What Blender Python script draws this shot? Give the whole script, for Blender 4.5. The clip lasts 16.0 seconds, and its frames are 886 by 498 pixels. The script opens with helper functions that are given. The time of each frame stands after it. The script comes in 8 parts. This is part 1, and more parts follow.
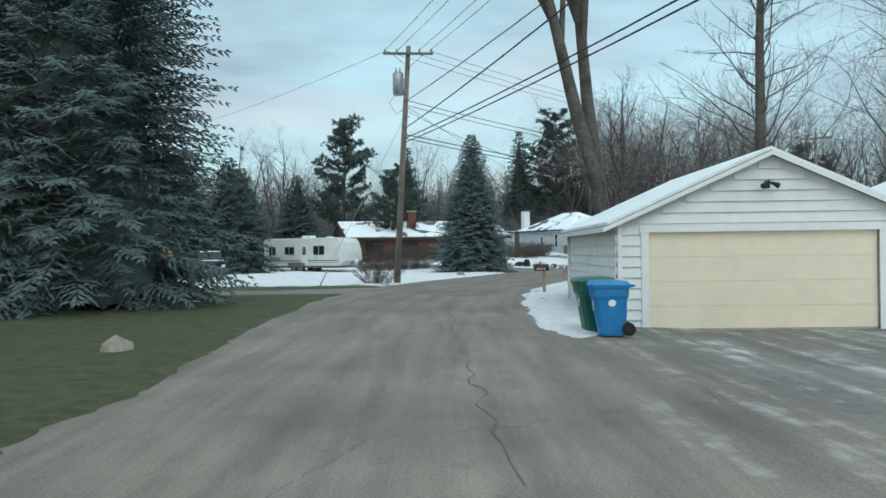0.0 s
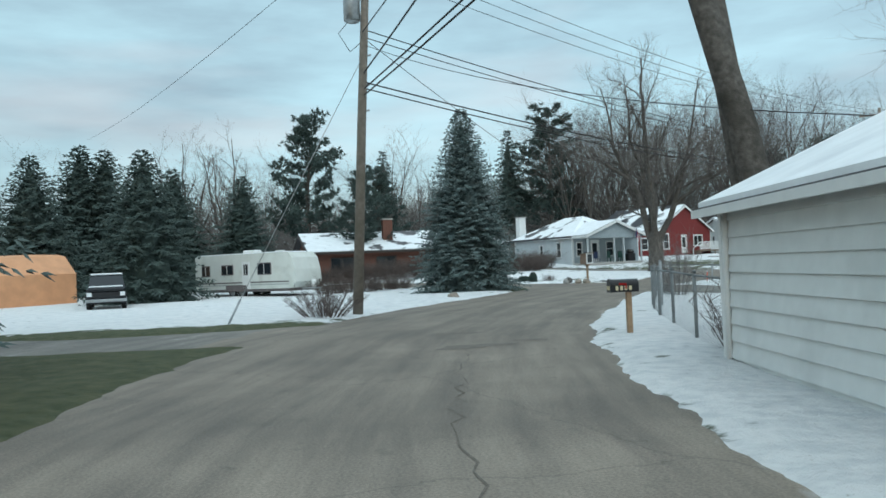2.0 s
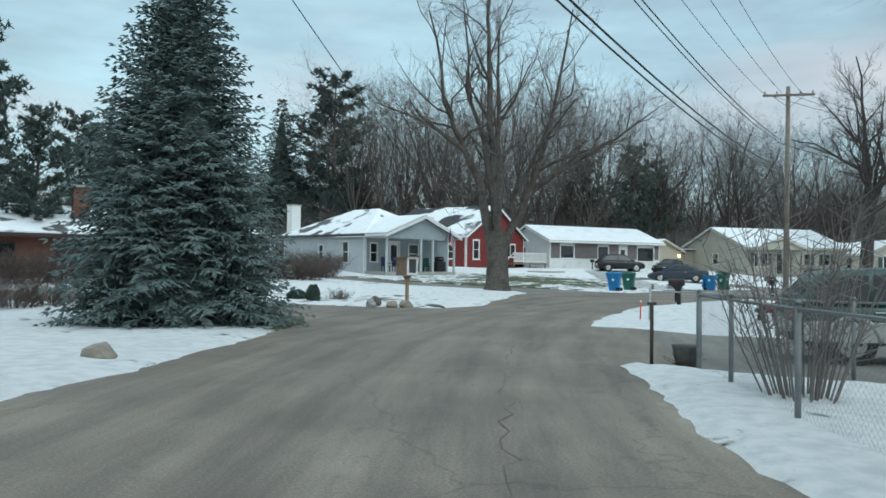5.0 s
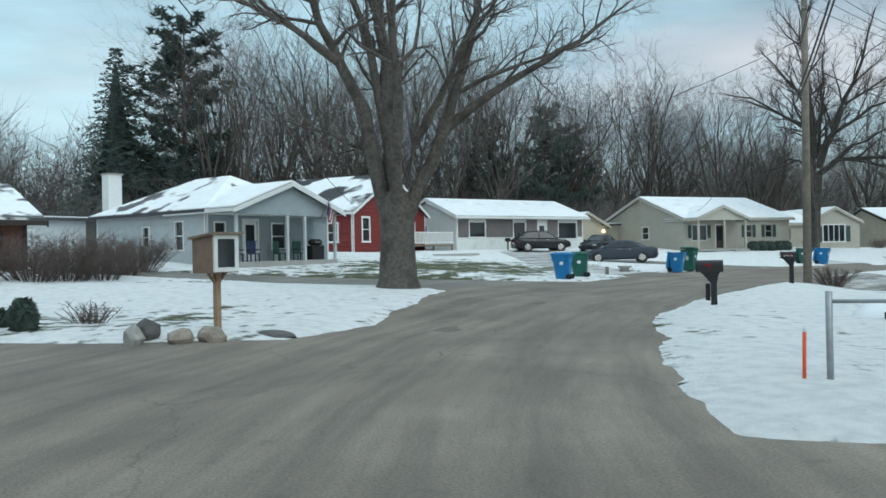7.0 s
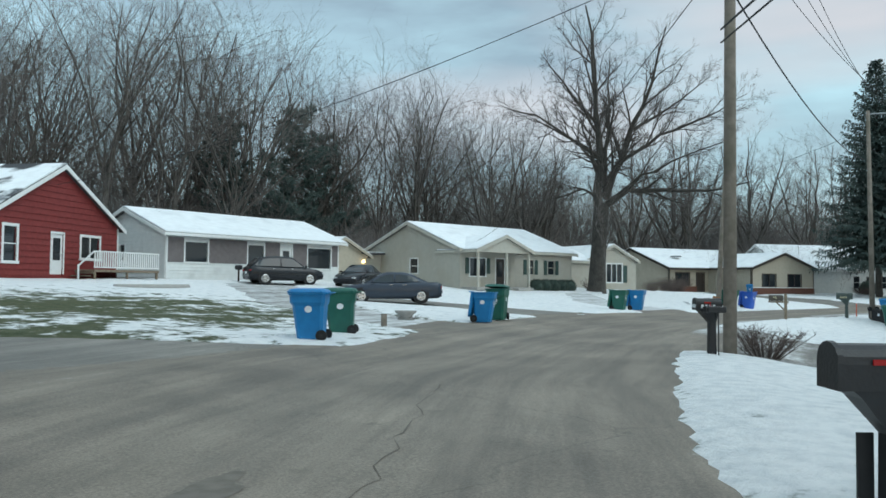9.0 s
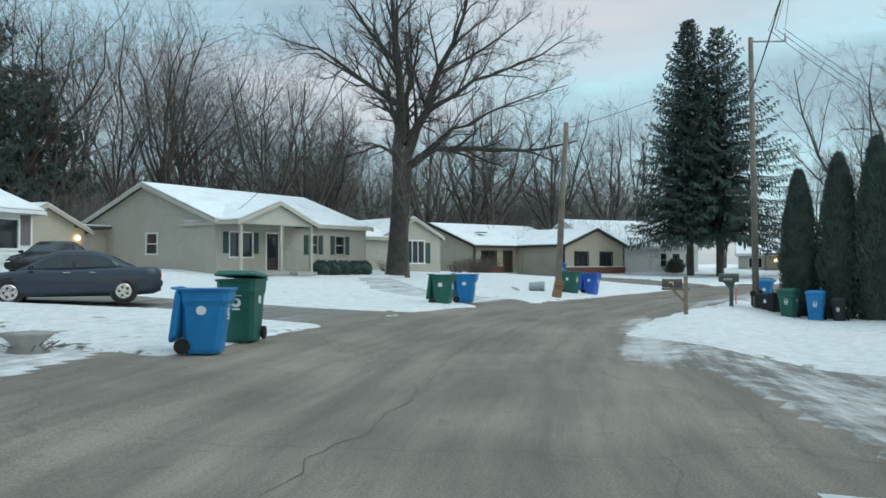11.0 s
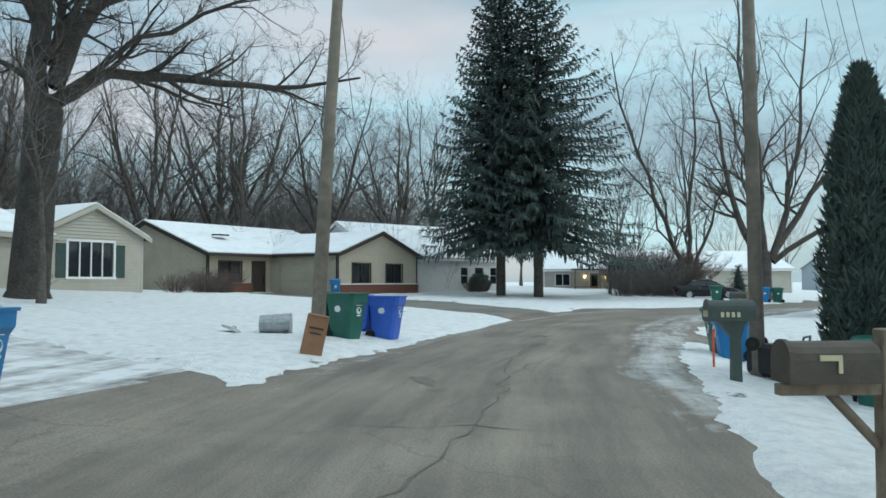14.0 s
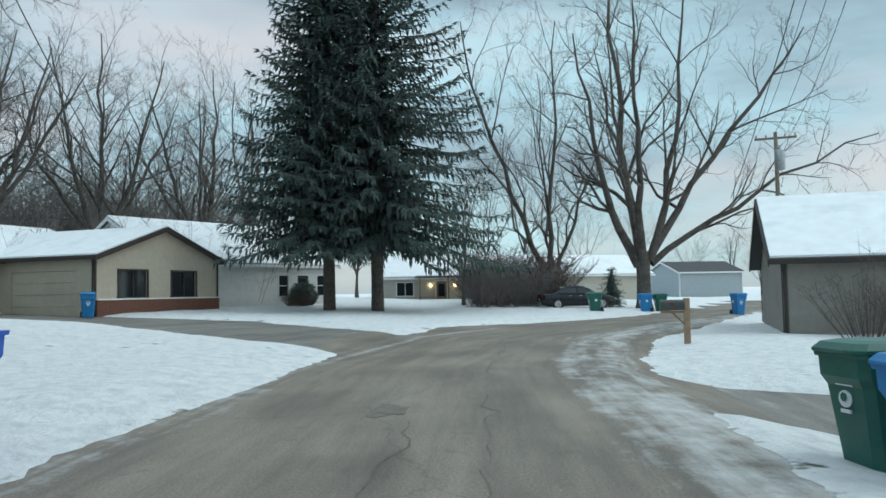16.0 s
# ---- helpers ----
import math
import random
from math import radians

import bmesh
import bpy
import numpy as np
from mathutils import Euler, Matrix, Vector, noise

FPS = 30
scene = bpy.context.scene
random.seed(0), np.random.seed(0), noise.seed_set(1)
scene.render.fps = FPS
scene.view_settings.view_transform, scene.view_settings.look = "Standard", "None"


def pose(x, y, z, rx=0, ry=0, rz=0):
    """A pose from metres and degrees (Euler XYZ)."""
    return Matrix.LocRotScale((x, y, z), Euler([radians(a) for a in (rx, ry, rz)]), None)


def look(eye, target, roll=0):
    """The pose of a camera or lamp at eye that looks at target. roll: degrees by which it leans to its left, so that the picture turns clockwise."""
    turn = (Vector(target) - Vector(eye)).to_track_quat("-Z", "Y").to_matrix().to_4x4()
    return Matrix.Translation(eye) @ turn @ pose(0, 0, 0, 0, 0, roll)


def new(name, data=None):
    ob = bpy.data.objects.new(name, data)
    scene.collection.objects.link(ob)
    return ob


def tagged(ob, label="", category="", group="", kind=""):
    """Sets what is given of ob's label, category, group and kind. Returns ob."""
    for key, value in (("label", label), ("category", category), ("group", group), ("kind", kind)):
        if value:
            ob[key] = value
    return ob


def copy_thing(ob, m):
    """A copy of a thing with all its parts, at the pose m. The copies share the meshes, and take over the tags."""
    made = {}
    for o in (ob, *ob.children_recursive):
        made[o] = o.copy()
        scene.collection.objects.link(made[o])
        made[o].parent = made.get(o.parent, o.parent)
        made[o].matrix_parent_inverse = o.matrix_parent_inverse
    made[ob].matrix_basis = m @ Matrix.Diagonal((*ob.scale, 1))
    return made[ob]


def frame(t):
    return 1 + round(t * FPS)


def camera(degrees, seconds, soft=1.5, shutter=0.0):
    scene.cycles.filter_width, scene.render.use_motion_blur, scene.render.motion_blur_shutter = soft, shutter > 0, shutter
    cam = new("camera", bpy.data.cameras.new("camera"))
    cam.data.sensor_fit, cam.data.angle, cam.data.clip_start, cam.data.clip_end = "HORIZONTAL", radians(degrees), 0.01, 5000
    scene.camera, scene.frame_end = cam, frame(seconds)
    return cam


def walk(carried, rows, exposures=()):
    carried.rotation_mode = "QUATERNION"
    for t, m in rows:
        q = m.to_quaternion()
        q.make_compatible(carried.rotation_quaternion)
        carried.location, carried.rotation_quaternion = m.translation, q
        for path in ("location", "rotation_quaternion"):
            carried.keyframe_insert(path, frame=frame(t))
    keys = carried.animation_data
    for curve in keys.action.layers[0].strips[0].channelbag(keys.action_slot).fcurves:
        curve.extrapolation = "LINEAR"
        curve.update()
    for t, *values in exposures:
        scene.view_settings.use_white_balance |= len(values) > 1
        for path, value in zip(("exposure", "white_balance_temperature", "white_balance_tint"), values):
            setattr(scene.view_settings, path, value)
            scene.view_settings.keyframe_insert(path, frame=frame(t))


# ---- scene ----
cam = camera(58.04, 16.0, soft=1.6)
PATH = [
    (0, (-1.94, -43.69, 1.64), (-2.235, -33.693, 1.653), -0.78),
    (0.5, (-2.07, -40.34, 1.58), (-2.656, -30.361, 1.864), -1.95),
    (1, (-2.07, -36.86, 1.54), (-2.513, -26.877, 1.941), -1.58),
    (1.5, (-2.28, -33.27, 1.52), (-2.473, -23.279, 1.885), -1.85),
    (2, (-2.48, -29.42, 1.46), (-2.539, -19.426, 1.673), -2.38),
    (2.5, (-2.54, -25.60, 1.38), (-2.372, -15.600, 1.605), -2.24),
    (3, (-2.57, -21.67, 1.39), (-2.010, -11.687, 1.677), -1.54),
    (3.5, (-2.34, -18.20, 1.51), (-1.336, -8.250, 1.750), -0.32),
    (4, (-2.09, -14.66, 1.56), (-0.436, -4.802, 1.785), 0.39),
    (4.2, (-1.91, -13.27, 1.51), (0.071, -3.473, 1.775), 0.87),
    (6.3, (2.35, 2.18, 1.48), (5.795, 11.571, 1.594), -0.86),
    (6.5, (2.88, 3.57, 1.47), (6.453, 12.908, 1.613), -0.88),
    (7, (4.34, 6.99, 1.50), (8.376, 16.141, 1.535), -1.12),
    (7.5, (6.01, 10.44, 1.50), (10.585, 19.328, 1.525), -1.15),
    (8, (7.86, 13.75, 1.54), (13.091, 22.265, 1.566), -0.79),
    (8.5, (10.28, 17.14, 1.52), (16.159, 25.228, 1.718), -0.62),
    (8.7, (11.29, 18.46, 1.52), (17.493, 26.294, 1.825), -0.03),
    (10.8, (22.29, 29.01, 1.57), (30.489, 34.731, 1.824), -0.44),
    (11, (23.45, 29.77, 1.59), (31.819, 35.230, 1.794), -0.21),
    (11.5, (26.48, 31.55, 1.56), (35.199, 36.435, 1.788), -0.95),
    (12, (29.55, 33.10, 1.54), (38.476, 37.605, 1.720), -1.69),
    (12.5, (32.68, 34.54, 1.52), (41.806, 38.617, 1.668), -1.99),
    (13, (36.00, 35.99, 1.50), (45.296, 39.684, 1.682), -2.42),
    (13.5, (38.99, 37.03, 1.50), (48.396, 40.378, 2.119), -2.45),
    (14, (42.33, 38.14, 1.52), (51.878, 41.098, 1.936), -0.08),
    (14.5, (45.40, 39.00, 1.49), (55.087, 41.467, 1.846), -0.54),
    (15, (48.73, 39.75, 1.48), (58.505, 41.776, 2.107), -1.10),
    (15.5, (51.95, 40.36, 1.49), (61.838, 41.811, 1.878), -0.54),
    (16, (54.72, 40.53, 1.44), (64.661, 41.492, 1.981), -1.10),
]
walk(cam, [(t, look(eye, target, roll)) for t, eye, target, roll in PATH], [(0, 0.05), (16, 0.05)])

# ---- world and light ----
world = bpy.data.worlds.new("dusk_sky")
scene.world = world
world.use_nodes = True
wn, wl = world.node_tree.nodes, world.node_tree.links
wn.clear()


def wnode(kind, **at):
    n = wn.new(kind)
    for k, v in at.items():
        if k in n.inputs:
            n.inputs[k].default_value = v
    return n


w_out = wnode("ShaderNodeOutputWorld")
w_bg = wnode("ShaderNodeBackground")
w_sky = wnode("ShaderNodeTexSky")
w_sky.sky_type = "NISHITA"
w_sky.sun_disc = False
w_sky.sun_elevation = radians(14)
w_sky.sun_rotation = radians(200)
w_skybg = wnode("ShaderNodeBackground", Strength=0.03)
w_co = wnode("ShaderNodeTexCoord")
w_sep = wnode("ShaderNodeSeparateXYZ")
w_map = wnode("ShaderNodeMapping")
w_map.inputs["Scale"].default_value = (1.3, 1.3, 5.5)
w_n1 = wnode("ShaderNodeTexNoise", Scale=1.7, Detail=6.0, Roughness=0.55)
w_n2 = wnode("ShaderNodeTexNoise", Scale=1.1, Detail=4.0, Roughness=0.5)
w_n2.noise_dimensions = "4D"
w_n2.inputs["W"].default_value = 3.4
w_r1 = wnode("ShaderNodeValToRGB")
w_r1.color_ramp.elements[0].position, w_r1.color_ramp.elements[0].color = 0.36, (0.258, 0.362, 0.425, 1)
w_r1.color_ramp.elements[1].position, w_r1.color_ramp.elements[1].color = 0.64, (0.448, 0.69, 0.77, 1)
w_r2 = wnode("ShaderNodeValToRGB")
w_r2.color_ramp.elements[0].position, w_r2.color_ramp.elements[0].color = 0.47, (0, 0, 0, 1)
w_r2.color_ramp.elements[1].position, w_r2.color_ramp.elements[1].color = 0.66, (1, 1, 1, 1)
w_mix = wnode("ShaderNodeMixRGB", Color2=(0.59, 0.588, 0.605, 1))
w_add = wnode("ShaderNodeAddShader")
wl.new(w_co.outputs["Generated"], w_map.inputs["Vector"])
wl.new(w_map.outputs["Vector"], w_n1.inputs["Vector"])
wl.new(w_map.outputs["Vector"], w_n2.inputs["Vector"])
wl.new(w_n1.outputs["Fac"], w_r1.inputs["Fac"])
wl.new(w_n2.outputs["Fac"], w_r2.inputs["Fac"])
wl.new(w_r2.outputs["Color"], w_mix.inputs["Fac"])
wl.new(w_r1.outputs["Color"], w_mix.inputs["Color1"])
# an overcast sky brightens towards the zenith
w_rise = wnode("ShaderNodeMapRange")
w_rise.inputs["From Min"].default_value, w_rise.inputs["From Max"].default_value = 0.35, 1.0
w_rise.inputs["To Min"].default_value, w_rise.inputs["To Max"].default_value = 1.0, 1.95
wl.new(w_co.outputs["Generated"], w_sep.inputs["Vector"])
wl.new(w_sep.outputs["Z"], w_rise.inputs["Value"])
wl.new(w_rise.outputs["Result"], w_bg.inputs["Strength"])
wl.new(w_mix.outputs["Color"], w_bg.inputs["Color"])
wl.new(w_sky.outputs["Color"], w_skybg.inputs["Color"])
wl.new(w_bg.outputs["Background"], w_add.inputs[0])
wl.new(w_skybg.outputs["Background"], w_add.inputs[1])
wl.new(w_add.outputs["Shader"], w_out.inputs["Surface"])
sun = new("sun", bpy.data.lights.new("sun", "SUN"))
sun.data.energy, sun.data.angle, sun.data.color = 0.85, radians(40), (0.88, 0.97, 0.95)
sun.matrix_world = look((0, 0, 50), (-15, 45, 0))

# ---- materials ----
def material(name, base=(0.5, 0.5, 0.5), rough=0.8, metal=0.0, spread=0.12, grain=8.0, bump=0.15, bump_scale=40.0, tint=None, tint_scale=1.2, tint_at=(0.5, 0.7), spec=0.4, per_object=0.0):
    """A surface with variation at two scales, stains of a second colour and fine relief."""
    m = bpy.data.materials.new(name)
    m.use_nodes = True
    nodes, links = m.node_tree.nodes, m.node_tree.links
    p = nodes["Principled BSDF"]
    p.inputs["Roughness"].default_value, p.inputs["Metallic"].default_value = rough, metal
    p.inputs["Specular IOR Level"].default_value = spec
    co = nodes.new("ShaderNodeTexCoord")
    n1 = nodes.new("ShaderNodeTexNoise")
    n1.inputs["Scale"].default_value, n1.inputs["Detail"].default_value = grain, 5.0
    links.new(co.outputs["Object"], n1.inputs["Vector"])
    ramp = nodes.new("ShaderNodeValToRGB")
    lo, hi = [max(0.0, c * (1 - spread)) for c in base], [min(1.0, c * (1 + spread)) for c in base]
    ramp.color_ramp.elements[0].position, ramp.color_ramp.elements[0].color = 0.3, (*lo, 1)
    ramp.color_ramp.elements[1].position, ramp.color_ramp.elements[1].color = 0.7, (*hi, 1)
    links.new(n1.outputs["Fac"], ramp.inputs["Fac"])
    colour = ramp.outputs["Color"]
    if tint:
        n2 = nodes.new("ShaderNodeTexNoise")
        n2.inputs["Scale"].default_value, n2.inputs["Detail"].default_value = tint_scale, 6.0
        links.new(co.outputs["Object"], n2.inputs["Vector"])
        r2 = nodes.new("ShaderNodeValToRGB")
        r2.color_ramp.elements[0].position, r2.color_ramp.elements[1].position = tint_at
        mix = nodes.new("ShaderNodeMixRGB")
        mix.inputs["Color2"].default_value = (*tint, 1)
        links.new(n2.outputs["Fac"], r2.inputs["Fac"])
        links.new(r2.outputs["Color"], mix.inputs["Fac"])
        links.new(colour, mix.inputs["Color1"])
        colour = mix.outputs["Color"]
    if per_object:
        info = nodes.new("ShaderNodeObjectInfo")
        hsv = nodes.new("ShaderNodeHueSaturation")
        mr = nodes.new("ShaderNodeMapRange")
        mr.inputs["To Min"].default_value, mr.inputs["To Max"].default_value = 1 - per_object, 1 + per_object
        links.new(info.outputs["Random"], mr.inputs["Value"])
        links.new(mr.outputs["Result"], hsv.inputs["Value"])
        links.new(colour, hsv.inputs["Color"])
        colour = hsv.outputs["Color"]
    links.new(colour, p.inputs["Base Color"])
    if bump:
        n3 = nodes.new("ShaderNodeTexNoise")
        n3.inputs["Scale"].default_value, n3.inputs["Detail"].default_value = bump_scale, 4.0
        links.new(co.outputs["Object"], n3.inputs["Vector"])
        b = nodes.new("ShaderNodeBump")
        b.inputs["Strength"].default_value, b.inputs["Distance"].default_value = bump, 0.02
        links.new(n3.outputs["Fac"], b.inputs["Height"])
        links.new(b.outputs["Normal"], p.inputs["Normal"])
    return m


def glass_material(name, tint=(0.02, 0.025, 0.03)):
    m = bpy.data.materials.new(name)
    m.use_nodes = True
    p = m.node_tree.nodes["Principled BSDF"]
    p.inputs["Base Color"].default_value = (*tint, 1)
    p.inputs["Roughness"].default_value = 0.06
    p.inputs["Specular IOR Level"].default_value = 0.6
    return m


def glow_material(name, colour, strength):
    m = bpy.data.materials.new(name)
    m.use_nodes = True
    p = m.node_tree.nodes["Principled BSDF"]
    p.inputs["Base Color"].default_value = (*colour, 1)
    p.inputs["Emission Color"].default_value = (*colour, 1)
    p.inputs["Emission Strength"].default_value = strength
    return m


def ground_material():
    """Snow over dead grass and turf; how much lies where is an attribute of the sheet."""
    m = bpy.data.materials.new("snowy_ground")
    m.use_nodes = True
    nodes, links = m.node_tree.nodes, m.node_tree.links
    p = nodes["Principled BSDF"]
    p.inputs["Roughness"].default_value, p.inputs["Specular IOR Level"].default_value = 0.75, 0.25
    co = nodes.new("ShaderNodeTexCoord")

    def noise_node(scale, detail=6.0, rough=0.6):
        n = nodes.new("ShaderNodeTexNoise")
        n.inputs["Scale"].default_value, n.inputs["Detail"].default_value, n.inputs["Roughness"].default_value = scale, detail, rough
        links.new(co.outputs["Object"], n.inputs["Vector"])
        return n
    at = nodes.new("ShaderNodeAttribute")
    at.attribute_name = "cover"
    big, mid, fine = noise_node(0.9), noise_node(3.5), noise_node(60.0)
    s1 = nodes.new("ShaderNodeMath"); s1.operation = "MULTIPLY_ADD"
    links.new(mid.outputs["Fac"], s1.inputs[0]); s1.inputs[1].default_value = 0.6
    links.new(big.outputs["Fac"], s1.inputs[2])
    s2 = nodes.new("ShaderNodeMath"); s2.operation = "ADD"
    links.new(s1.outputs[0], s2.inputs[0]); links.new(at.outputs["Fac"], s2.inputs[1])
    ramp = nodes.new("ShaderNodeValToRGB")
    ramp.color_ramp.elements[0].position, ramp.color_ramp.elements[1].position = 0.92, 1.06
    s3 = nodes.new("ShaderNodeMath"); s3.operation = "MULTIPLY"; s3.inputs[1].default_value = 0.72
    links.new(s2.outputs[0], s3.inputs[0])
    links.new(s3.outputs[0], ramp.inputs["Fac"])
    turf = nodes.new("ShaderNodeValToRGB")
    e = turf.color_ramp.elements
    e[0].position, e[0].color = 0.3, (0.048, 0.068, 0.03, 1)
    e[1].position, e[1].color = 0.75, (0.135, 0.13, 0.07, 1)
    links.new(mid.outputs["Fac"], turf.inputs["Fac"])
    snow = nodes.new("ShaderNodeValToRGB")
    e = snow.color_ramp.elements
    e[0].position, e[0].color = 0.34, (0.72, 0.745, 0.76, 1)
    e[1].position, e[1].color = 0.58, (0.88, 0.89, 0.89, 1)
    links.new(mid.outputs["Fac"], snow.inputs["Fac"])
    # stalks, leaves and scuffs that show through the snow, darkened further as footprint shadows
    spk, spr = noise_node(11.0, 8.0, 0.72), nodes.new("ShaderNodeValToRGB")
    spr.color_ramp.elements[0].position, spr.color_ramp.elements[0].color = 0.63, (1, 1, 1, 1)
    spr.color_ramp.elements[1].position, spr.color_ramp.elements[1].color = 0.73, (0.40, 0.37, 0.31, 1)
    links.new(spk.outputs["Fac"], spr.inputs["Fac"])
    flecks_and_shade = nodes.new("ShaderNodeMixRGB")
    flecks_and_shade.blend_type, flecks_and_shade.inputs["Fac"].default_value = "MULTIPLY", 0.75
    links.new(snow.outputs["Color"], flecks_and_shade.inputs["Color1"])
    links.new(spr.outputs["Color"], flecks_and_shade.inputs["Color2"])
    mix = nodes.new("ShaderNodeMixRGB")
    links.new(ramp.outputs["Color"], mix.inputs["Fac"])
    links.new(turf.outputs["Color"], mix.inputs["Color1"])
    links.new(flecks_and_shade.outputs["Color"], mix.inputs["Color2"])
    links.new(mix.outputs["Color"], p.inputs["Base Color"])
    b = nodes.new("ShaderNodeBump")
    b.inputs["Strength"].default_value, b.inputs["Distance"].default_value = 0.8, 0.2
    bn = noise_node(4.2, 8.0, 0.7)
    links.new(bn.outputs["Fac"], b.inputs["Height"])
    links.new(b.outputs["Normal"], p.inputs["Normal"])
    return m


def paved_material(name, base, patch, snowy):
    """Worn asphalt or concrete with patches and cracks; the attribute 'cover' says how much packed snow lies on it."""
    m = bpy.data.materials.new(name)
    m.use_nodes = True
    nodes, links = m.node_tree.nodes, m.node_tree.links
    p = nodes["Principled BSDF"]
    p.inputs["Specular IOR Level"].default_value = 0.3
    co = nodes.new("ShaderNodeTexCoord")

    def noise_node(scale, detail=6.0, rough=0.6, stretch=None):
        n = nodes.new("ShaderNodeTexNoise")
        n.inputs["Scale"].default_value, n.inputs["Detail"].default_value, n.inputs["Roughness"].default_value = scale, detail, rough
        links.new(co.outputs["Object"], n.inputs["Vector"])
        return n
    big, mid, fine = noise_node(0.35), noise_node(2.2, 8.0, 0.65), noise_node(90.0, 3.0)
    c1 = nodes.new("ShaderNodeValToRGB")
    e = c1.color_ramp.elements
    e[0].position, e[0].color = 0.35, (*[c * 0.74 for c in base], 1)
    e[1].position, e[1].color = 0.65, (*[c * 1.14 for c in base], 1)
    links.new(big.outputs["Fac"], c1.inputs["Fac"])
    c2 = nodes.new("ShaderNodeValToRGB")
    c2.color_ramp.elements[0].position, c2.color_ramp.elements[1].position = 0.60, 0.68
    links.new(mid.outputs["Fac"], c2.inputs["Fac"])
    s0 = nodes.new("ShaderNodeMath"); s0.operation = "MULTIPLY"; s0.inputs[1].default_value = 0.5
    links.new(c2.outputs["Color"], s0.inputs[0])
    mx = nodes.new("ShaderNodeMixRGB")
    mx.inputs["Color2"].default_value = (*patch, 1)
    links.new(s0.outputs[0], mx.inputs["Fac"]); links.new(c1.outputs["Color"], mx.inputs["Color1"])
    vor = nodes.new("ShaderNodeTexVoronoi")
    vor.feature = "DISTANCE_TO_EDGE"
    vor.inputs["Scale"].default_value = 0.16
    wob = nodes.new("ShaderNodeMixRGB"); wob.blend_type = "ADD"; wob.inputs["Fac"].default_value = 0.9
    wn_ = noise_node(0.8, 4.0)
    links.new(co.outputs["Object"], wob.inputs["Color1"]); links.new(wn_.outputs["Color"], wob.inputs["Color2"])
    links.new(wob.outputs["Color"], vor.inputs["Vector"])
    cr = nodes.new("ShaderNodeValToRGB")
    cr.color_ramp.elements[0].position, cr.color_ramp.elements[0].color = 0.0, (1, 1, 1, 1)
    cr.color_ramp.elements[1].position, cr.color_ramp.elements[1].color = 0.004, (0, 0, 0, 1)
    links.new(vor.outputs["Distance"], cr.inputs["Fac"])
    mc = nodes.new("ShaderNodeMixRGB")
    mc.inputs["Color2"].default_value = (0.03, 0.03, 0.03, 1)
    s9 = nodes.new("ShaderNodeMath"); s9.operation = "MULTIPLY"; s9.inputs[1].default_value = 0.28
    links.new(cr.outputs["Color"], s9.inputs[0])
    links.new(s9.outputs[0], mc.inputs["Fac"]); links.new(mx.outputs["Color"], mc.inputs["Color1"])
    # wear and streaks along the way of the traffic, and the speckle of the stone in it
    ln = nodes.new("ShaderNodeAttribute"); ln.attribute_name = "lane"
    st = nodes.new("ShaderNodeTexNoise")
    st.inputs["Scale"].default_value, st.inputs["Detail"].default_value, st.inputs["Roughness"].default_value = 1.0, 8.0, 0.65
    links.new(ln.outputs["Vector"], st.inputs["Vector"])
    grit, stone = noise_node(38.0, 4.0, 0.7), nodes.new("ShaderNodeValToRGB")
    stone.color_ramp.elements[0].position, stone.color_ramp.elements[0].color = 0.34, (0.66, 0.66, 0.66, 1)
    stone.color_ramp.elements[1].position, stone.color_ramp.elements[1].color = 0.66, (1.28, 1.28, 1.28, 1)
    links.new(grit.outputs["Fac"], stone.inputs["Fac"])
    wear = nodes.new("ShaderNodeValToRGB")
    wear.color_ramp.elements[0].position, wear.color_ramp.elements[0].color = 0.36, (0.72, 0.72, 0.73, 1)
    wear.color_ramp.elements[1].position, wear.color_ramp.elements[1].color = 0.64, (1.16, 1.15, 1.13, 1)
    links.new(st.outputs["Fac"], wear.inputs["Fac"])
    both = nodes.new("ShaderNodeMixRGB"); both.blend_type = "MULTIPLY"; both.inputs["Fac"].default_value = 0.85
    links.new(wear.outputs["Color"], both.inputs["Color1"]); links.new(stone.outputs["Color"], both.inputs["Color2"])
    worn = nodes.new("ShaderNodeMixRGB"); worn.blend_type = "MULTIPLY"; worn.inputs["Fac"].default_value = 1.0
    links.new(mc.outputs["Color"], worn.inputs["Color1"]); links.new(both.outputs["Color"], worn.inputs["Color2"])
    mc = worn
    at = nodes.new("ShaderNodeAttribute"); at.attribute_name = "cover"
    sm = noise_node(1.6, 9.0, 0.72)
    half = nodes.new("ShaderNodeMath"); half.operation = "ADD"
    links.new(sm.outputs["Fac"], half.inputs[0]); links.new(st.outputs["Fac"], half.inputs[1])
    mean = nodes.new("ShaderNodeMath"); mean.operation = "MULTIPLY"; mean.inputs[1].default_value = 0.5
    links.new(half.outputs[0], mean.inputs[0])
    add = nodes.new("ShaderNodeMath"); add.operation = "ADD"
    links.new(mean.outputs[0], add.inputs[0]); links.new(at.outputs["Fac"], add.inputs[1])
    sr = nodes.new("ShaderNodeValToRGB")
    sr.color_ramp.elements[0].position, sr.color_ramp.elements[1].position = 0.57, 0.76
    links.new(add.outputs[0], sr.inputs["Fac"])
    ms = nodes.new("ShaderNodeMixRGB")
    ms.inputs["Color2"].default_value = (*snowy, 1)
    links.new(sr.outputs["Color"], ms.inputs["Fac"]); links.new(mc.outputs["Color"], ms.inputs["Color1"])
    links.new(ms.outputs["Color"], p.inputs["Base Color"])
    rr = nodes.new("ShaderNodeMapRange")
    rr.inputs["To Min"].default_value, rr.inputs["To Max"].default_value = 0.55, 0.85
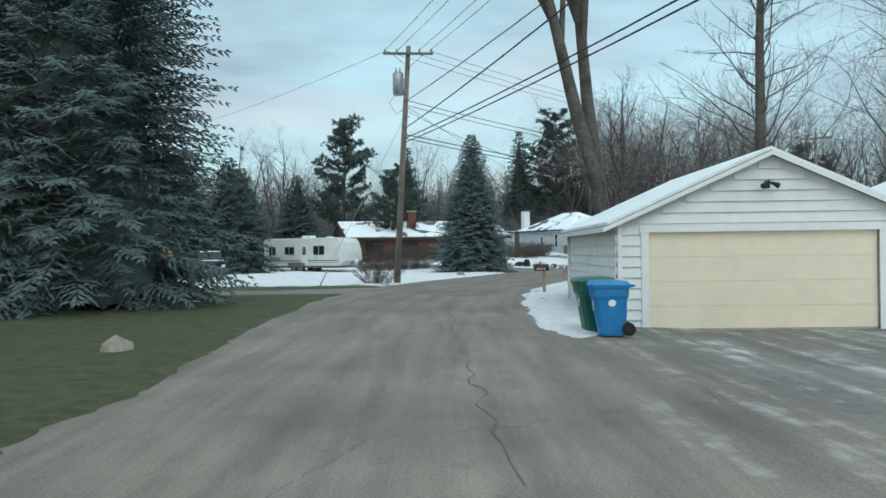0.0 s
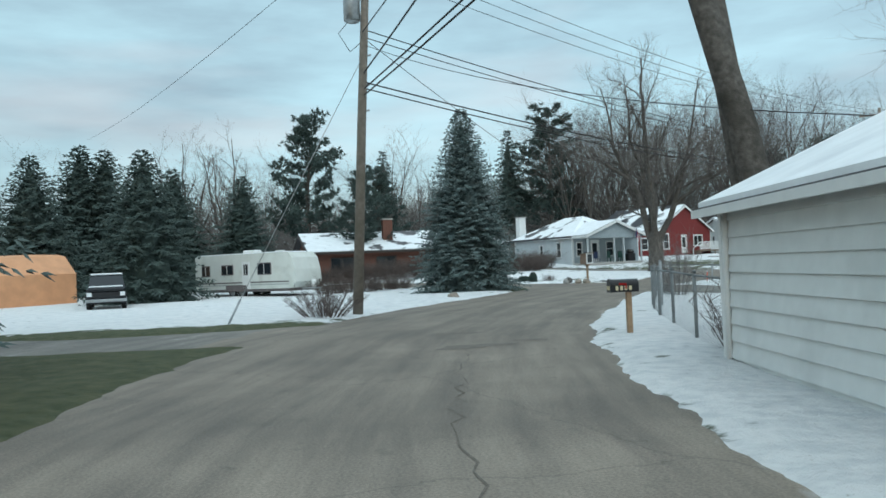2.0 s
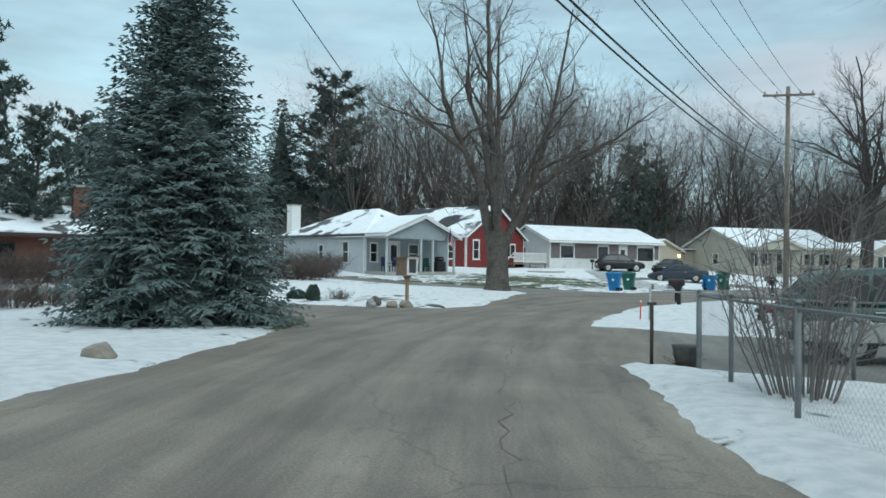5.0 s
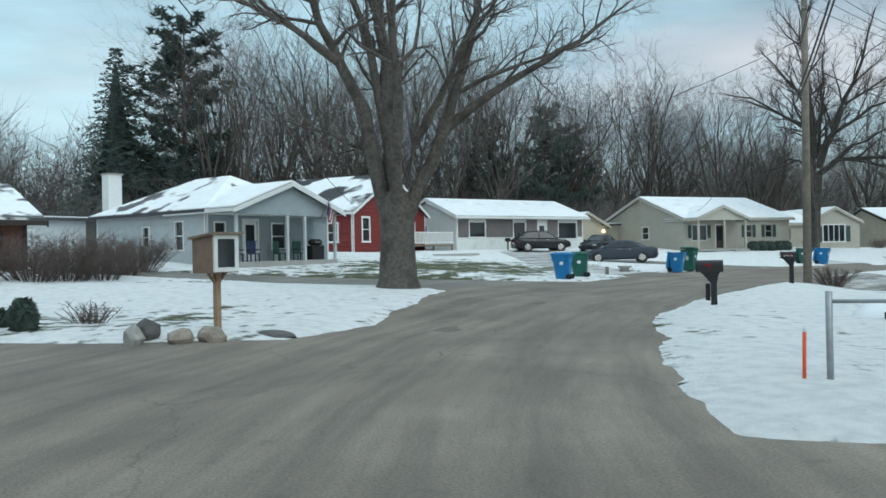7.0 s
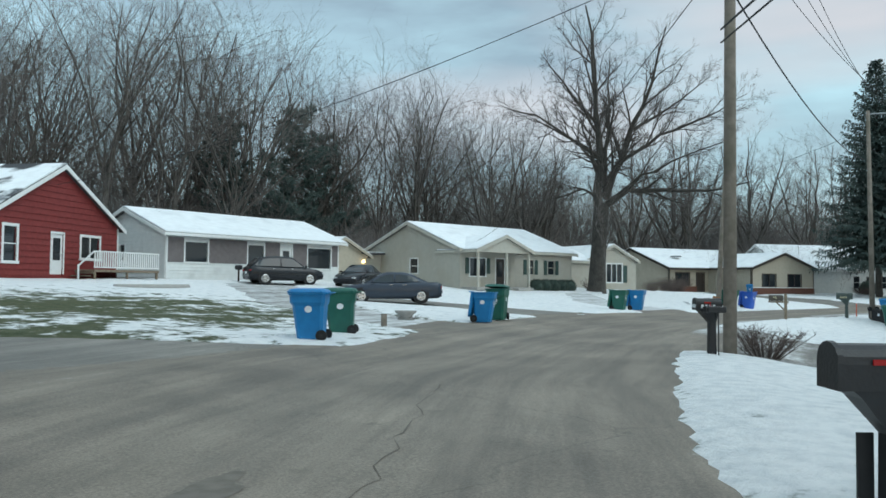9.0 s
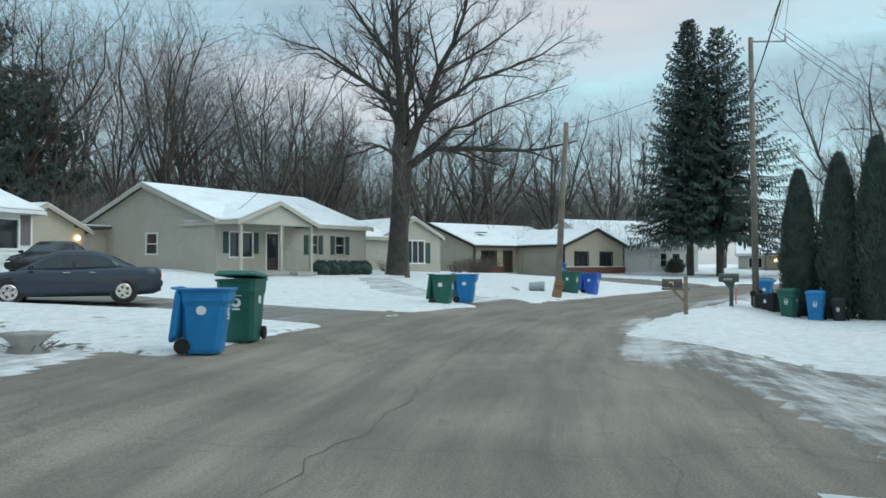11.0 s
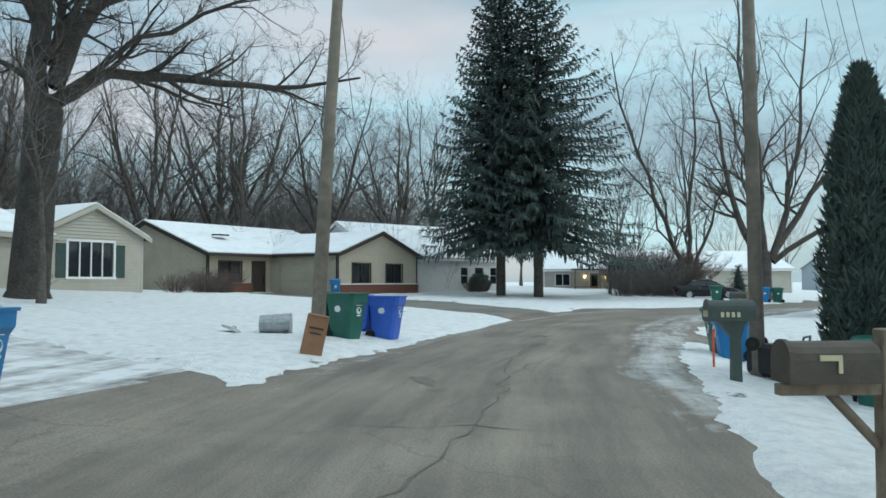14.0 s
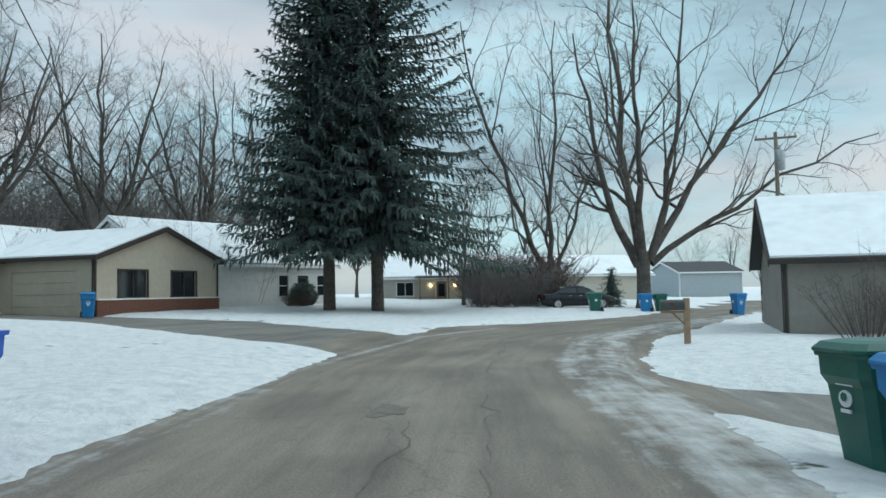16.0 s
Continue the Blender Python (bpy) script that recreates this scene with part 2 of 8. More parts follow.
    links.new(big.outputs["Fac"], rr.inputs["Value"]); links.new(rr.outputs["Result"], p.inputs["Roughness"])
    b = nodes.new("ShaderNodeBump")
    b.inputs["Strength"].default_value, b.inputs["Distance"].default_value = 0.35, 0.01
    links.new(fine.outputs["Fac"], b.inputs["Height"]); links.new(b.outputs["Normal"], p.inputs["Normal"])
    return m


M_GROUND = ground_material()
M_ROAD = paved_material("worn_asphalt", (0.235, 0.202, 0.168), (0.135, 0.12, 0.10), (0.52, 0.53, 0.53))
M_DRIVE = paved_material("driveway_paving", (0.22, 0.205, 0.185), (0.13, 0.125, 0.115), (0.68, 0.69, 0.70))
M_SNOW = material("roof_snow", (0.83, 0.86, 0.88), 0.7, spread=0.05, grain=2.0, bump=0.3, bump_scale=6.0, tint=(0.68, 0.71, 0.74), tint_scale=0.8, tint_at=(0.55, 0.8))
M_THINSNOW = material("melting_roof_snow", (0.83, 0.86, 0.88), 0.7, spread=0.05, grain=2.0, bump=0.3, bump_scale=6.0, tint=(0.09, 0.09, 0.095), tint_scale=0.6, tint_at=(0.545, 0.60))
M_BARESNOW = material("last_roof_snow", (0.83, 0.86, 0.88), 0.7, spread=0.05, grain=2.0, bump=0.3, bump_scale=6.0, tint=(0.05, 0.052, 0.058), tint_scale=0.35, tint_at=(0.46, 0.52))
M_SHINGLE = material("dark_shingle", (0.075, 0.075, 0.08), 0.9, grain=14, bump=0.5, bump_scale=30)
M_WHITE_SIDING = material("white_painted_siding", (0.72, 0.74, 0.73), 0.55, spread=0.05, grain=3, bump=0.06, tint=(0.55, 0.57, 0.56), tint_scale=0.9, tint_at=(0.55, 0.85))
M_GREY_SIDING = material("pale_grey_siding", (0.52, 0.56, 0.58), 0.6, spread=0.05, grain=3, bump=0.06, tint=(0.42, 0.45, 0.47), tint_scale=0.7, tint_at=(0.5, 0.85))
M_BLUEGREY = material("blue_grey_siding", (0.33, 0.38, 0.41), 0.6, spread=0.06, grain=3, bump=0.06)
M_BEIGE = material("beige_siding", (0.46, 0.44, 0.385), 0.6, spread=0.05, grain=3, bump=0.06, tint=(0.42, 0.38, 0.31), tint_scale=0.7, tint_at=(0.5, 0.85))
M_TAN = material("tan_stucco", (0.46, 0.415, 0.335), 0.75, spread=0.06, grain=4, bump=0.1, tint=(0.38, 0.34, 0.275), tint_scale=0.6, tint_at=(0.5, 0.85))
M_RED = material("barn_red_board", (0.20, 0.03, 0.028), 0.7, spread=0.15, grain=5, bump=0.1)
M_BRICK = material("red_brown_brick", (0.16, 0.07, 0.05), 0.85, spread=0.25, grain=12, bump=0.4, bump_scale=25)
M_DOOR = material("cream_garage_door", (0.80, 0.70, 0.54), 0.5, spread=0.04, grain=3, bump=0.05, tint=(0.72, 0.63, 0.49), tint_scale=0.8, tint_at=(0.55, 0.9))
M_TRIM = material("white_trim_paint", (0.76, 0.77, 0.76), 0.5, spread=0.04, grain=4, bump=0.05)
M_DARKTRIM = material("dark_brown_trim", (0.045, 0.035, 0.03), 0.6, spread=0.1)
M_GREYTRIM = material("grey_brown_panel", (0.16, 0.14, 0.14), 0.7, spread=0.12, grain=4)
M_GLASS = glass_material("window_glass")
M_CONCRETE = material("concrete", (0.36, 0.35, 0.33), 0.9, spread=0.12, grain=6, bump=0.3)
M_TIMBER = material("weathered_wood", (0.23, 0.18, 0.13), 0.85, spread=0.25, grain=9, bump=0.4, bump_scale=30)
M_PALE_WOOD = material("grey_utility_pole_wood", (0.21, 0.18, 0.15), 0.85, spread=0.2, grain=6, bump=0.4, bump_scale=22, tint=(0.13, 0.12, 0.09), tint_scale=0.8)
M_BARK = material("grey_brown_bark", (0.105, 0.094, 0.084), 0.95, spread=0.35, grain=10, bump=0.8, bump_scale=18, tint=(0.05, 0.045, 0.038), tint_scale=1.5)
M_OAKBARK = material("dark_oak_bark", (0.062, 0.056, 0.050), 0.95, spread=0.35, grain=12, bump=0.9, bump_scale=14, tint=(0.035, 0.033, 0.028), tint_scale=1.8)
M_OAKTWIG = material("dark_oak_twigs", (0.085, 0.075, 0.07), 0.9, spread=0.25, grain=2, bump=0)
M_TWIG = material("bare_twigs", (0.168, 0.15, 0.142), 0.9, spread=0.25, grain=2, bump=0, per_object=0.25)
M_SPRUCE = material("blue_spruce_needles", (0.10, 0.142, 0.138), 0.8, spread=0.35, grain=3.0, bump=0, tint=(0.17, 0.21, 0.205), tint_scale=2.0, tint_at=(0.45, 0.75))
M_BIGSPRUCE = material("deep_spruce_needles", (0.09, 0.128, 0.122), 0.8, spread=0.35, grain=2.0, bump=0, tint=(0.12, 0.15, 0.14), tint_scale=1.2, tint_at=(0.5, 0.8))
M_FIR = material("dark_fir_needles", (0.056, 0.084, 0.076), 0.8, spread=0.35, grain=3.0, bump=0, tint=(0.06, 0.085, 0.072), tint_scale=1.5, tint_at=(0.45, 0.75))
M_CEDAR = material("arborvitae_foliage", (0.048, 0.074, 0.062), 0.85, spread=0.3, grain=3.0, bump=0, tint=(0.075, 0.10, 0.08), tint_scale=1.5, tint_at=(0.45, 0.75))
M_BROWN_TWIG = material("reddish_brown_twigs", (0.112, 0.086, 0.077), 0.9, spread=0.3, grain=3, bump=0)
M_BIN_GREEN = material("green_bin_plastic", (0.010, 0.105, 0.080), 0.42, spread=0.08, grain=6, bump=0.05, tint=(0.02, 0.13, 0.09), tint_scale=2.5, spec=0.5)
M_BIN_BLUE = material("blue_bin_plastic", (0.008, 0.185, 0.45), 0.42, spread=0.08, grain=6, bump=0.05, tint=(0.015, 0.22, 0.50), tint_scale=2.5, spec=0.5)
M_BIN_INDIGO = material("indigo_bin_plastic", (0.04, 0.13, 0.56), 0.42, spread=0.08, grain=6, bump=0.05, spec=0.5)
M_BLACK = material("black_plastic", (0.018, 0.018, 0.02), 0.5, spread=0.15, grain=6, bump=0.05)
M_RUBBER = material("black_rubber", (0.02, 0.02, 0.02), 0.85, spread=0.15)
M_WHITEPLASTIC = material("white_marking", (0.75, 0.78, 0.8), 0.5, spread=0.04)
M_STEEL = material("galvanised_steel", (0.36, 0.38, 0.39), 0.45, 0.7, spread=0.15, grain=9, bump=0.1)
M_FENCE = material("dull_fence_steel", (0.20, 0.215, 0.22), 0.5, 0.4, spread=0.15, grain=9, bump=0.1)
M_CHROME = material("bright_metal", (0.6, 0.6, 0.6), 0.25, 0.9, spread=0.05)
M_WIRE = material("black_cable", (0.02, 0.02, 0.022), 0.7, spread=0.1, bump=0)
M_ROCK = material("field_stone", (0.30, 0.26, 0.22), 0.9, spread=0.25, grain=5, bump=0.6, bump_scale=14)
M_DARKROCK = material("dark_stone", (0.11, 0.105, 0.10), 0.9, spread=0.25, grain=5, bump=0.6, bump_scale=14)
M_ORANGE = material("orange_tarpaulin", (0.68, 0.34, 0.18), 0.6, spread=0.1, grain=1.5, bump=0.3, bump_scale=3)
M_RVWHITE = material("white_caravan_panel", (0.68, 0.70, 0.66), 0.4, spread=0.05, grain=1.5, bump=0.03, tint=(0.50, 0.51, 0.46), tint_scale=1.2, tint_at=(0.5, 0.85))
M_NAVY = material("dark_navy_car_paint", (0.03, 0.042, 0.062), 0.28, 0.3, spread=0.05, bump=0, spec=0.6)
M_CARBLACK = material("black_car_paint", (0.014, 0.016, 0.02), 0.22, 0.3, spread=0.05, bump=0, spec=0.6)
M_CARGREEN = material("dark_green_car_paint", (0.016, 0.062, 0.058), 0.3, 0.2, spread=0.05, bump=0, spec=0.6)
M_SILVER = material("silver_car_paint", (0.42, 0.43, 0.42), 0.35, 0.4, spread=0.05, bump=0)
M_REDLIGHT = material("red_lamp_lens", (0.35, 0.015, 0.015), 0.25, spread=0.05, bump=0)
M_ORANGESTAKE = material("orange_marker", (0.75, 0.10, 0.04), 0.6, spread=0.08)
M_CARDBOARD = material("brown_cardboard", (0.30, 0.165, 0.095), 0.9, spread=0.12, grain=6)
M_MAILBLACK = material("black_mailbox_metal", (0.02, 0.021, 0.024), 0.4, spread=0.15)
# taupe base holds the shade that lies on the garage's gable wall
M_SHADED_WALL = material("shade_toned_siding", (0.27, 0.25, 0.225), 0.75, spread=0.08, grain=4, bump=0.1, tint=(0.21, 0.19, 0.17), tint_scale=0.6, tint_at=(0.5, 0.85))
M_LAMP = glow_material("lit_porch_lamp", (1.0, 0.72, 0.32), 9.0)


# ---- building helpers ----
class Shape:
    """Collects vertices and faces of one mesh."""

    def __init__(self):
        self.v, self.f, self.s = [], [], []

    def add(self, verts, faces, smooth=False):
        n = len(self.v)
        self.v.extend(verts)
        self.f.extend([tuple(i + n for i in f) for f in faces])
        self.s.extend([smooth] * len(faces))
        return self

    def box(self, c, s, rz=0.0, m=None, chamfer=0.0):
        x, y, z = s[0] / 2, s[1] / 2, s[2] / 2
        if chamfer:
            k = min(chamfer, x * 0.9, y * 0.9, z * 0.9)
            rings = []
            for zz, d in ((-z, k), (-z + k, 0), (z - k, 0), (z, k)):
                a, b = x - d, y - d
                q = k if d == 0 else k * 0.6
                rings.append([(-a + q, -b, zz), (a - q, -b, zz), (a, -b + q, zz), (a, b - q, zz), (a - q, b, zz), (-a + q, b, zz), (-a, b - q, zz), (-a, -b + q, zz)])
            vs = [p for r in rings for p in r]
            fs = [tuple(range(7, -1, -1)), tuple(range(24, 32))]
            for r in range(3):
                for i in range(8):
                    j = (i + 1) % 8
                    fs.append((r * 8 + i, r * 8 + j, r * 8 + 8 + j, r * 8 + 8 + i))
        else:
            vs = [(-x, -y, -z), (x, -y, -z), (x, y, -z), (-x, y, -z), (-x, -y, z), (x, -y, z), (x, y, z), (-x, y, z)]
            fs = [(3, 2, 1, 0), (4, 5, 6, 7), (0, 1, 5, 4), (1, 2, 6, 5), (2, 3, 7, 6), (3, 0, 4, 7)]
        t = Matrix.Translation(c) @ Matrix.Rotation(rz, 4, "Z") if m is None else m @ Matrix.Translation(c)
        return self.add([tuple(t @ Vector(p)) for p in vs], fs)

    def tube(self, pts, radii, n=6, cap=True, smooth=True):
        """A tapered tube along points."""
        pts = [Vector(p) for p in pts]
        rings = []
        side = None
        for i, p in enumerate(pts):
            d = (pts[min(i + 1, len(pts) - 1)] - pts[max(i - 1, 0)])
            d = d.normalized() if d.length > 1e-9 else Vector((0, 0, 1))
            if side is None:
                side = d.orthogonal().normalized()
            side = (side - d * side.dot(d))
            side = side.normalized() if side.length > 1e-6 else d.orthogonal().normalized()
            up = d.cross(side)
            r = radii[i] if isinstance(radii, (list, tuple)) else radii
            rings.append([tuple(p + (side * math.cos(a) + up * math.sin(a)) * r) for a in [2 * math.pi * k / n for k in range(n)]])
        vs = [q for r in rings for q in r]
        fs = []
        for i in range(len(rings) - 1):
            for k in range(n):
                j = (k + 1) % n
                fs.append((i * n + k, i * n + j, i * n + n + j, i * n + n + k))
        if cap:
            fs.append(tuple(range(n - 1, -1, -1)))
            fs.append(tuple(range((len(rings) - 1) * n, len(rings) * n)))
        return self.add(vs, fs, smooth)

    def spike(self, a, b, r):
        """A three-sided twig that runs out to a point."""
        a, b = Vector(a), Vector(b)
        d = b - a
        u = d.orthogonal().normalized()
        w = d.cross(u).normalized()
        ring = [tuple(a + (u * c + w * s_) * r) for c, s_ in ((1.0, 0.0), (-0.5, 0.866), (-0.5, -0.866))]
        return self.add(ring + [tuple(b)], [(0, 1, 3), (1, 2, 3), (2, 0, 3)])

    def loft(self, rings, closed=True, cap=True, smooth=False):
        n = len(rings[0])
        vs = [tuple(q) for r in rings for q in r]
        fs = []
        for i in range(len(rings) - 1):
            for k in range(n if closed else n - 1):
                j = (k + 1) % n
                fs.append((i * n + k, i * n + j, i * n + n + j, i * n + n + k))
        if cap:
            fs.append(tuple(range(n - 1, -1, -1)))
            fs.append(tuple(range((len(rings) - 1) * n, len(rings) * n)))
        return self.add(vs, fs, smooth)

    def prism(self, outline, a, b):
        """Outline of (x, z) pushed from y=a to y=b."""
        return self.loft([[(x, a, z) for x, z in outline], [(x, b, z) for x, z in outline]])

    def mesh(self, name):
        me = bpy.data.meshes.new(name)
        me.from_pydata(self.v, [], self.f)
        me.polygons.foreach_set("use_smooth", self.s)
        me.update()
        return me


def part(name, shape, mat, parent=None, label="", m=None):
    """Links a shape as one mesh object under a thing or a part."""
    me = shape if isinstance(shape, bpy.types.Mesh) else shape.mesh(name)
    if not me.materials:
        me.materials.append(mat)
    ob = new(name, me)
    if parent is not None:
        ob.parent = parent
    if m is not None:
        ob.matrix_basis = m
    if label:
        tagged(ob, label)
    return ob


def thing(name, m, label, category, group="", kind=""):
    ob = new(name)
    ob.matrix_basis = m
    ob.empty_display_size = 0.2
    return tagged(ob, label, category, group, kind)


def smooth01(a, b, x):
    t = np.clip((np.asarray(x, float) - a) / (b - a), 0, 1)
    return t * t * (3 - 2 * t)


# ---- the lie of the land ----
DRIVE_LINE = np.array([(-1.8, -60), (-1.8, -44), (-2.3, -33), (-2.6, -22), (-1.9, -13), (0, -5), (2.4, 2.2), (4.3, 7), (7.9, 13.7), (11.3, 18.5), (16.5, 24), (22.2, 28.9), (29.5, 33), (35.7, 35.8), (42.4, 38.3), (48.7, 39.9), (56, 41.2), (70, 42), (80, 41), (88, 37.5), (98, 32), (112, 25), (140, 15)], float)


def beside(x, y):
    """Distance from the line of the drive, positive to its left."""
    x, y = np.asarray(x, float), np.asarray(y, float)
    best, sign = np.full(x.shape, 1e9), np.ones(x.shape)
    for a, b in zip(DRIVE_LINE[:-1], DRIVE_LINE[1:]):
        d = b - a
        t = np.clip(((x - a[0]) * d[0] + (y - a[1]) * d[1]) / (d @ d), 0, 1)
        px, py = x - a[0] - t * d[0], y - a[1] - t * d[1]
        r = np.hypot(px, py)
        near = r < best
        best = np.where(near, r, best)
        sign = np.where(near, np.sign(d[0] * py - d[1] * px), sign)
    return best * sign


def lane(x, y):
    """Distance along the line of the drive, and across it, for streaks that follow the traffic."""
    x, y = np.asarray(x, float), np.asarray(y, float)
    best, out, run = np.full(x.shape, 1e9), np.zeros(x.shape), 0.0
    for a, b in zip(DRIVE_LINE[:-1], DRIVE_LINE[1:]):
        d = b - a
        size = float(np.hypot(*d))
        t = np.clip(((x - a[0]) * d[0] + (y - a[1]) * d[1]) / (d @ d), 0, 1)
        r = np.hypot(x - a[0] - t * d[0], y - a[1] - t * d[1])
        out = np.where(r < best, run + t * size, out)
        best = np.minimum(best, r)
        run += size
    return out, beside(x, y)


def land(x, y):
    """Height of the land: a low rise on the far side of the bend, a slight fall on the near side."""
    d = beside(x, y)
    up = 1.45 * smooth01(3, 34, d) * smooth01(14, 36, y) * (1 - 0.45 * smooth01(62, 90, x))
    down = -(0.10 + 0.24 * smooth01(16, 44, x)) * smooth01(2.6, 5.2, -d) * smooth01(-14, 2, y) - 0.22 * smooth01(3.5, 7, -d) * smooth01(44, 52, x) * (1 - smooth01(66, 73, x)) + 0.14 * smooth01(3.5, 6, -d) * smooth01(70, 75, x) * (1 - smooth01(84, 96, x)) - 0.16 * smooth01(2, 7, -d) * smooth01(-10, -20, y)
    up = up * (0.3 + 0.7 * smooth01(-15, 1, x))
    bank = 0.16 * smooth01(3.0, 5.0, d) * smooth01(22, 30, y) * smooth01(12, 20, x)
    knoll = 0.32 * np.exp(-(((x - 12.4) / 4.6) ** 2 + ((y - 30.6) / 4.6) ** 2))
    return up + down + bank + knoll


def H(x, y):
    return float(land(np.array([x]), np.array([y]))[0])


ROAD = [(-5.9, -62), (-5.9, -33), (-6.7, -26), (-7.0, -15), (-6.1, -8.4), (-4.5, -2.3), (-2.5, 2.8), (0.2, 9.5), (1.6, 13.6), (2.0, 16), (1.2, 18.6), (-3, 21.2), (-14, 26), (-40, 38), (-38, 43), (-12, 30), (0, 24.4), (4.1, 22.2), (7.3, 21.1), (9.0, 21.9), (12.7, 27.6), (16, 31.2), (22.2, 34.2), (27, 37.3), (31.5, 40.2), (38.3, 42.5), (44.5, 43.9), (56, 44.6), (72.4, 44.9), (80, 44.7), (85, 43.6), (88.9, 41), (93, 37.6), (98, 34.2), (112, 28), (140, 18), (138, 12), (112, 22), (98, 28.8), (88, 33.2), (80.7, 36.3), (72.9, 37.9), (61, 38.4), (50.4, 37.7), (43.7, 36.9), (37.3, 35.2), (31.5, 31.8), (28.4, 30.1), (22.7, 26.6), (19.8, 24.5), (15.3, 20.8), (10.6, 14.6), (9.2, 12.3), (8.3, 9.5), (5.6, 4.1), (3.4, -2), (2.0, -6.6), (0.9, -10.5), (0.1, -15), (-0.3, -20), (-0.4, -26), (0.2, -32), (0.8, -36), (1.0, -62)]
DRIVES = {
    "garage": [(-0.4, -30.6), (1.0, -27.0), (1.6, -26.2), (7.4, -26.2), (7.8, -62), (0.2, -62)],
    "tracks_by_the_pines": [(-6.2, -13.5), (-6.0, -8.0), (-12, -9.5), (-26, -6), (-26, -11), (-14, -13.5)],
    "by_the_fence": [(5.0, 4.6), (8.6, 12.0), (11.2, 9.9), (22, 2.5), (19, -2.5), (9.2, 1.6)],
    "behind_the_maple": [(14.5, 29.0), (22.5, 34.4), (20.0, 36.5), (12.2, 41.8), (3.5, 44.5), (2.8, 41.5), (10, 38.0)],
    "to_the_white_house": [(27.2, 36.9), (31.5, 40.0), (31, 42.3), (33.5, 51), (39, 64.5), (34.5, 64.5), (29, 50)],
    "to_the_beige_house": [(37.6, 42.0), (43.0, 43.8), (42.0, 48), (40.0, 53), (36.0, 56), (33.5, 53), (38.0, 48)],
    "past_the_bins": [(47.5, 43.8), (52.5, 44.3), (56, 52), (63, 59.5), (60.5, 60), (53, 53)],
    "to_the_tan_house": [(73.0, 44.3), (80.5, 44.2), (88.0, 52.0), (89.5, 60.5), (90.5, 65), (86.5, 66), (84, 57)],
    "muddy": [(29.6, 31.0), (33.0, 35.0), (41.5, 37.6), (39.6, 34.0), (38.6, 29), (42, 18), (32, 14), (30, 24)],
    "by_the_brick_garage": [(64.6, 39.2), (70.6, 38.7), (69.9, 37.5), (69.2, 35.2), (68.8, 24), (64.9, 24), (65.2, 36.6), (64.9, 37.9)],
}


def area(poly, x, y):
    """Signed distance to an outline, negative inside."""
    best, inside = np.full(x.shape, 1e9), np.zeros(x.shape, bool)
    for (ax, ay), (bx, by) in zip(poly, poly[1:] + poly[:1]):
        dx, dy = bx - ax, by - ay
        t = np.clip(((x - ax) * dx + (y - ay) * dy) / (dx * dx + dy * dy), 0, 1)
        best = np.minimum(best, np.hypot(x - ax - t * dx, y - ay - t * dy))
        if dy != 0:
            inside ^= ((ay > y) != (by > y)) & (x < dx * (y - ay) / dy + ax)
    return np.where(inside, -best, best)


def ripple(x, y, scale, seed):
    """Cheap smooth noise over the plan, about -1 to 1."""
    rng = np.random.RandomState(seed)
    out = np.zeros(x.shape)
    for k in range(10):
        a, f, ph = rng.uniform(0, 2 * np.pi), scale * rng.uniform(0.6, 2.2), rng.uniform(0, 2 * np.pi)
        out += np.sin((x * np.cos(a) + y * np.sin(a)) * f + ph)
    return out / 4.0


def axis(lo, hi, step, far):
    mid = list(np.arange(lo, hi + step / 2, step))
    grow, a, b = step, [lo], [hi]
    while a[-1] > -far:
        grow *= 1.35
        a.append(a[-1] - grow)
        b.append(b[-1] + grow)
    return np.array(a[:0:-1] + mid + b[1:])


def sheet(name, xs, ys, z, cover, mat, keep=None, lanes=False):
    """A height sheet with the attribute 'cover'; keep drops the cells that are not wanted."""
    ny, nx = z.shape
    gx, gy = np.meshgrid(xs, ys)
    co = np.stack([gx, gy, z], -1).reshape(-1, 3)
    i = np.arange(nx * ny).reshape(ny, nx)
    quads = np.stack([i[:-1, :-1], i[:-1, 1:], i[1:, 1:], i[1:, :-1]], -1).reshape(-1, 4)
    if keep is not None:
        quads = quads[keep.reshape(-1)[quads].any(1)]
        used = np.unique(quads)
        back = np.zeros(nx * ny, int)
        back[used] = np.arange(len(used))
        quads, co, cover = back[quads], co[used], cover.reshape(-1)[used]
    me = bpy.data.meshes.new(name)
    me.vertices.add(len(co))
    me.vertices.foreach_set("co", co.reshape(-1))
    me.loops.add(len(quads) * 4)
    me.loops.foreach_set("vertex_index", quads.reshape(-1))
    me.polygons.add(len(quads))
    me.polygons.foreach_set("loop_start", np.arange(len(quads)) * 4)
    me.update(calc_edges=True)
    me.polygons.foreach_set("use_smooth", np.ones(len(quads), bool))
    me.attributes.new("cover", "FLOAT", "POINT").data.foreach_set("value", cover.reshape(-1).astype(np.float32))
    if lanes:
        a_, b_ = lane(co[:, 0], co[:, 1])
        me.attributes.new("lane", "FLOAT_VECTOR", "POINT").data.foreach_set("vector", np.stack([a_ * 0.16, b_ * 1.7, 0 * a_], -1).reshape(-1).astype(np.float32))
    me.materials.append(mat)
    return new(name, me)


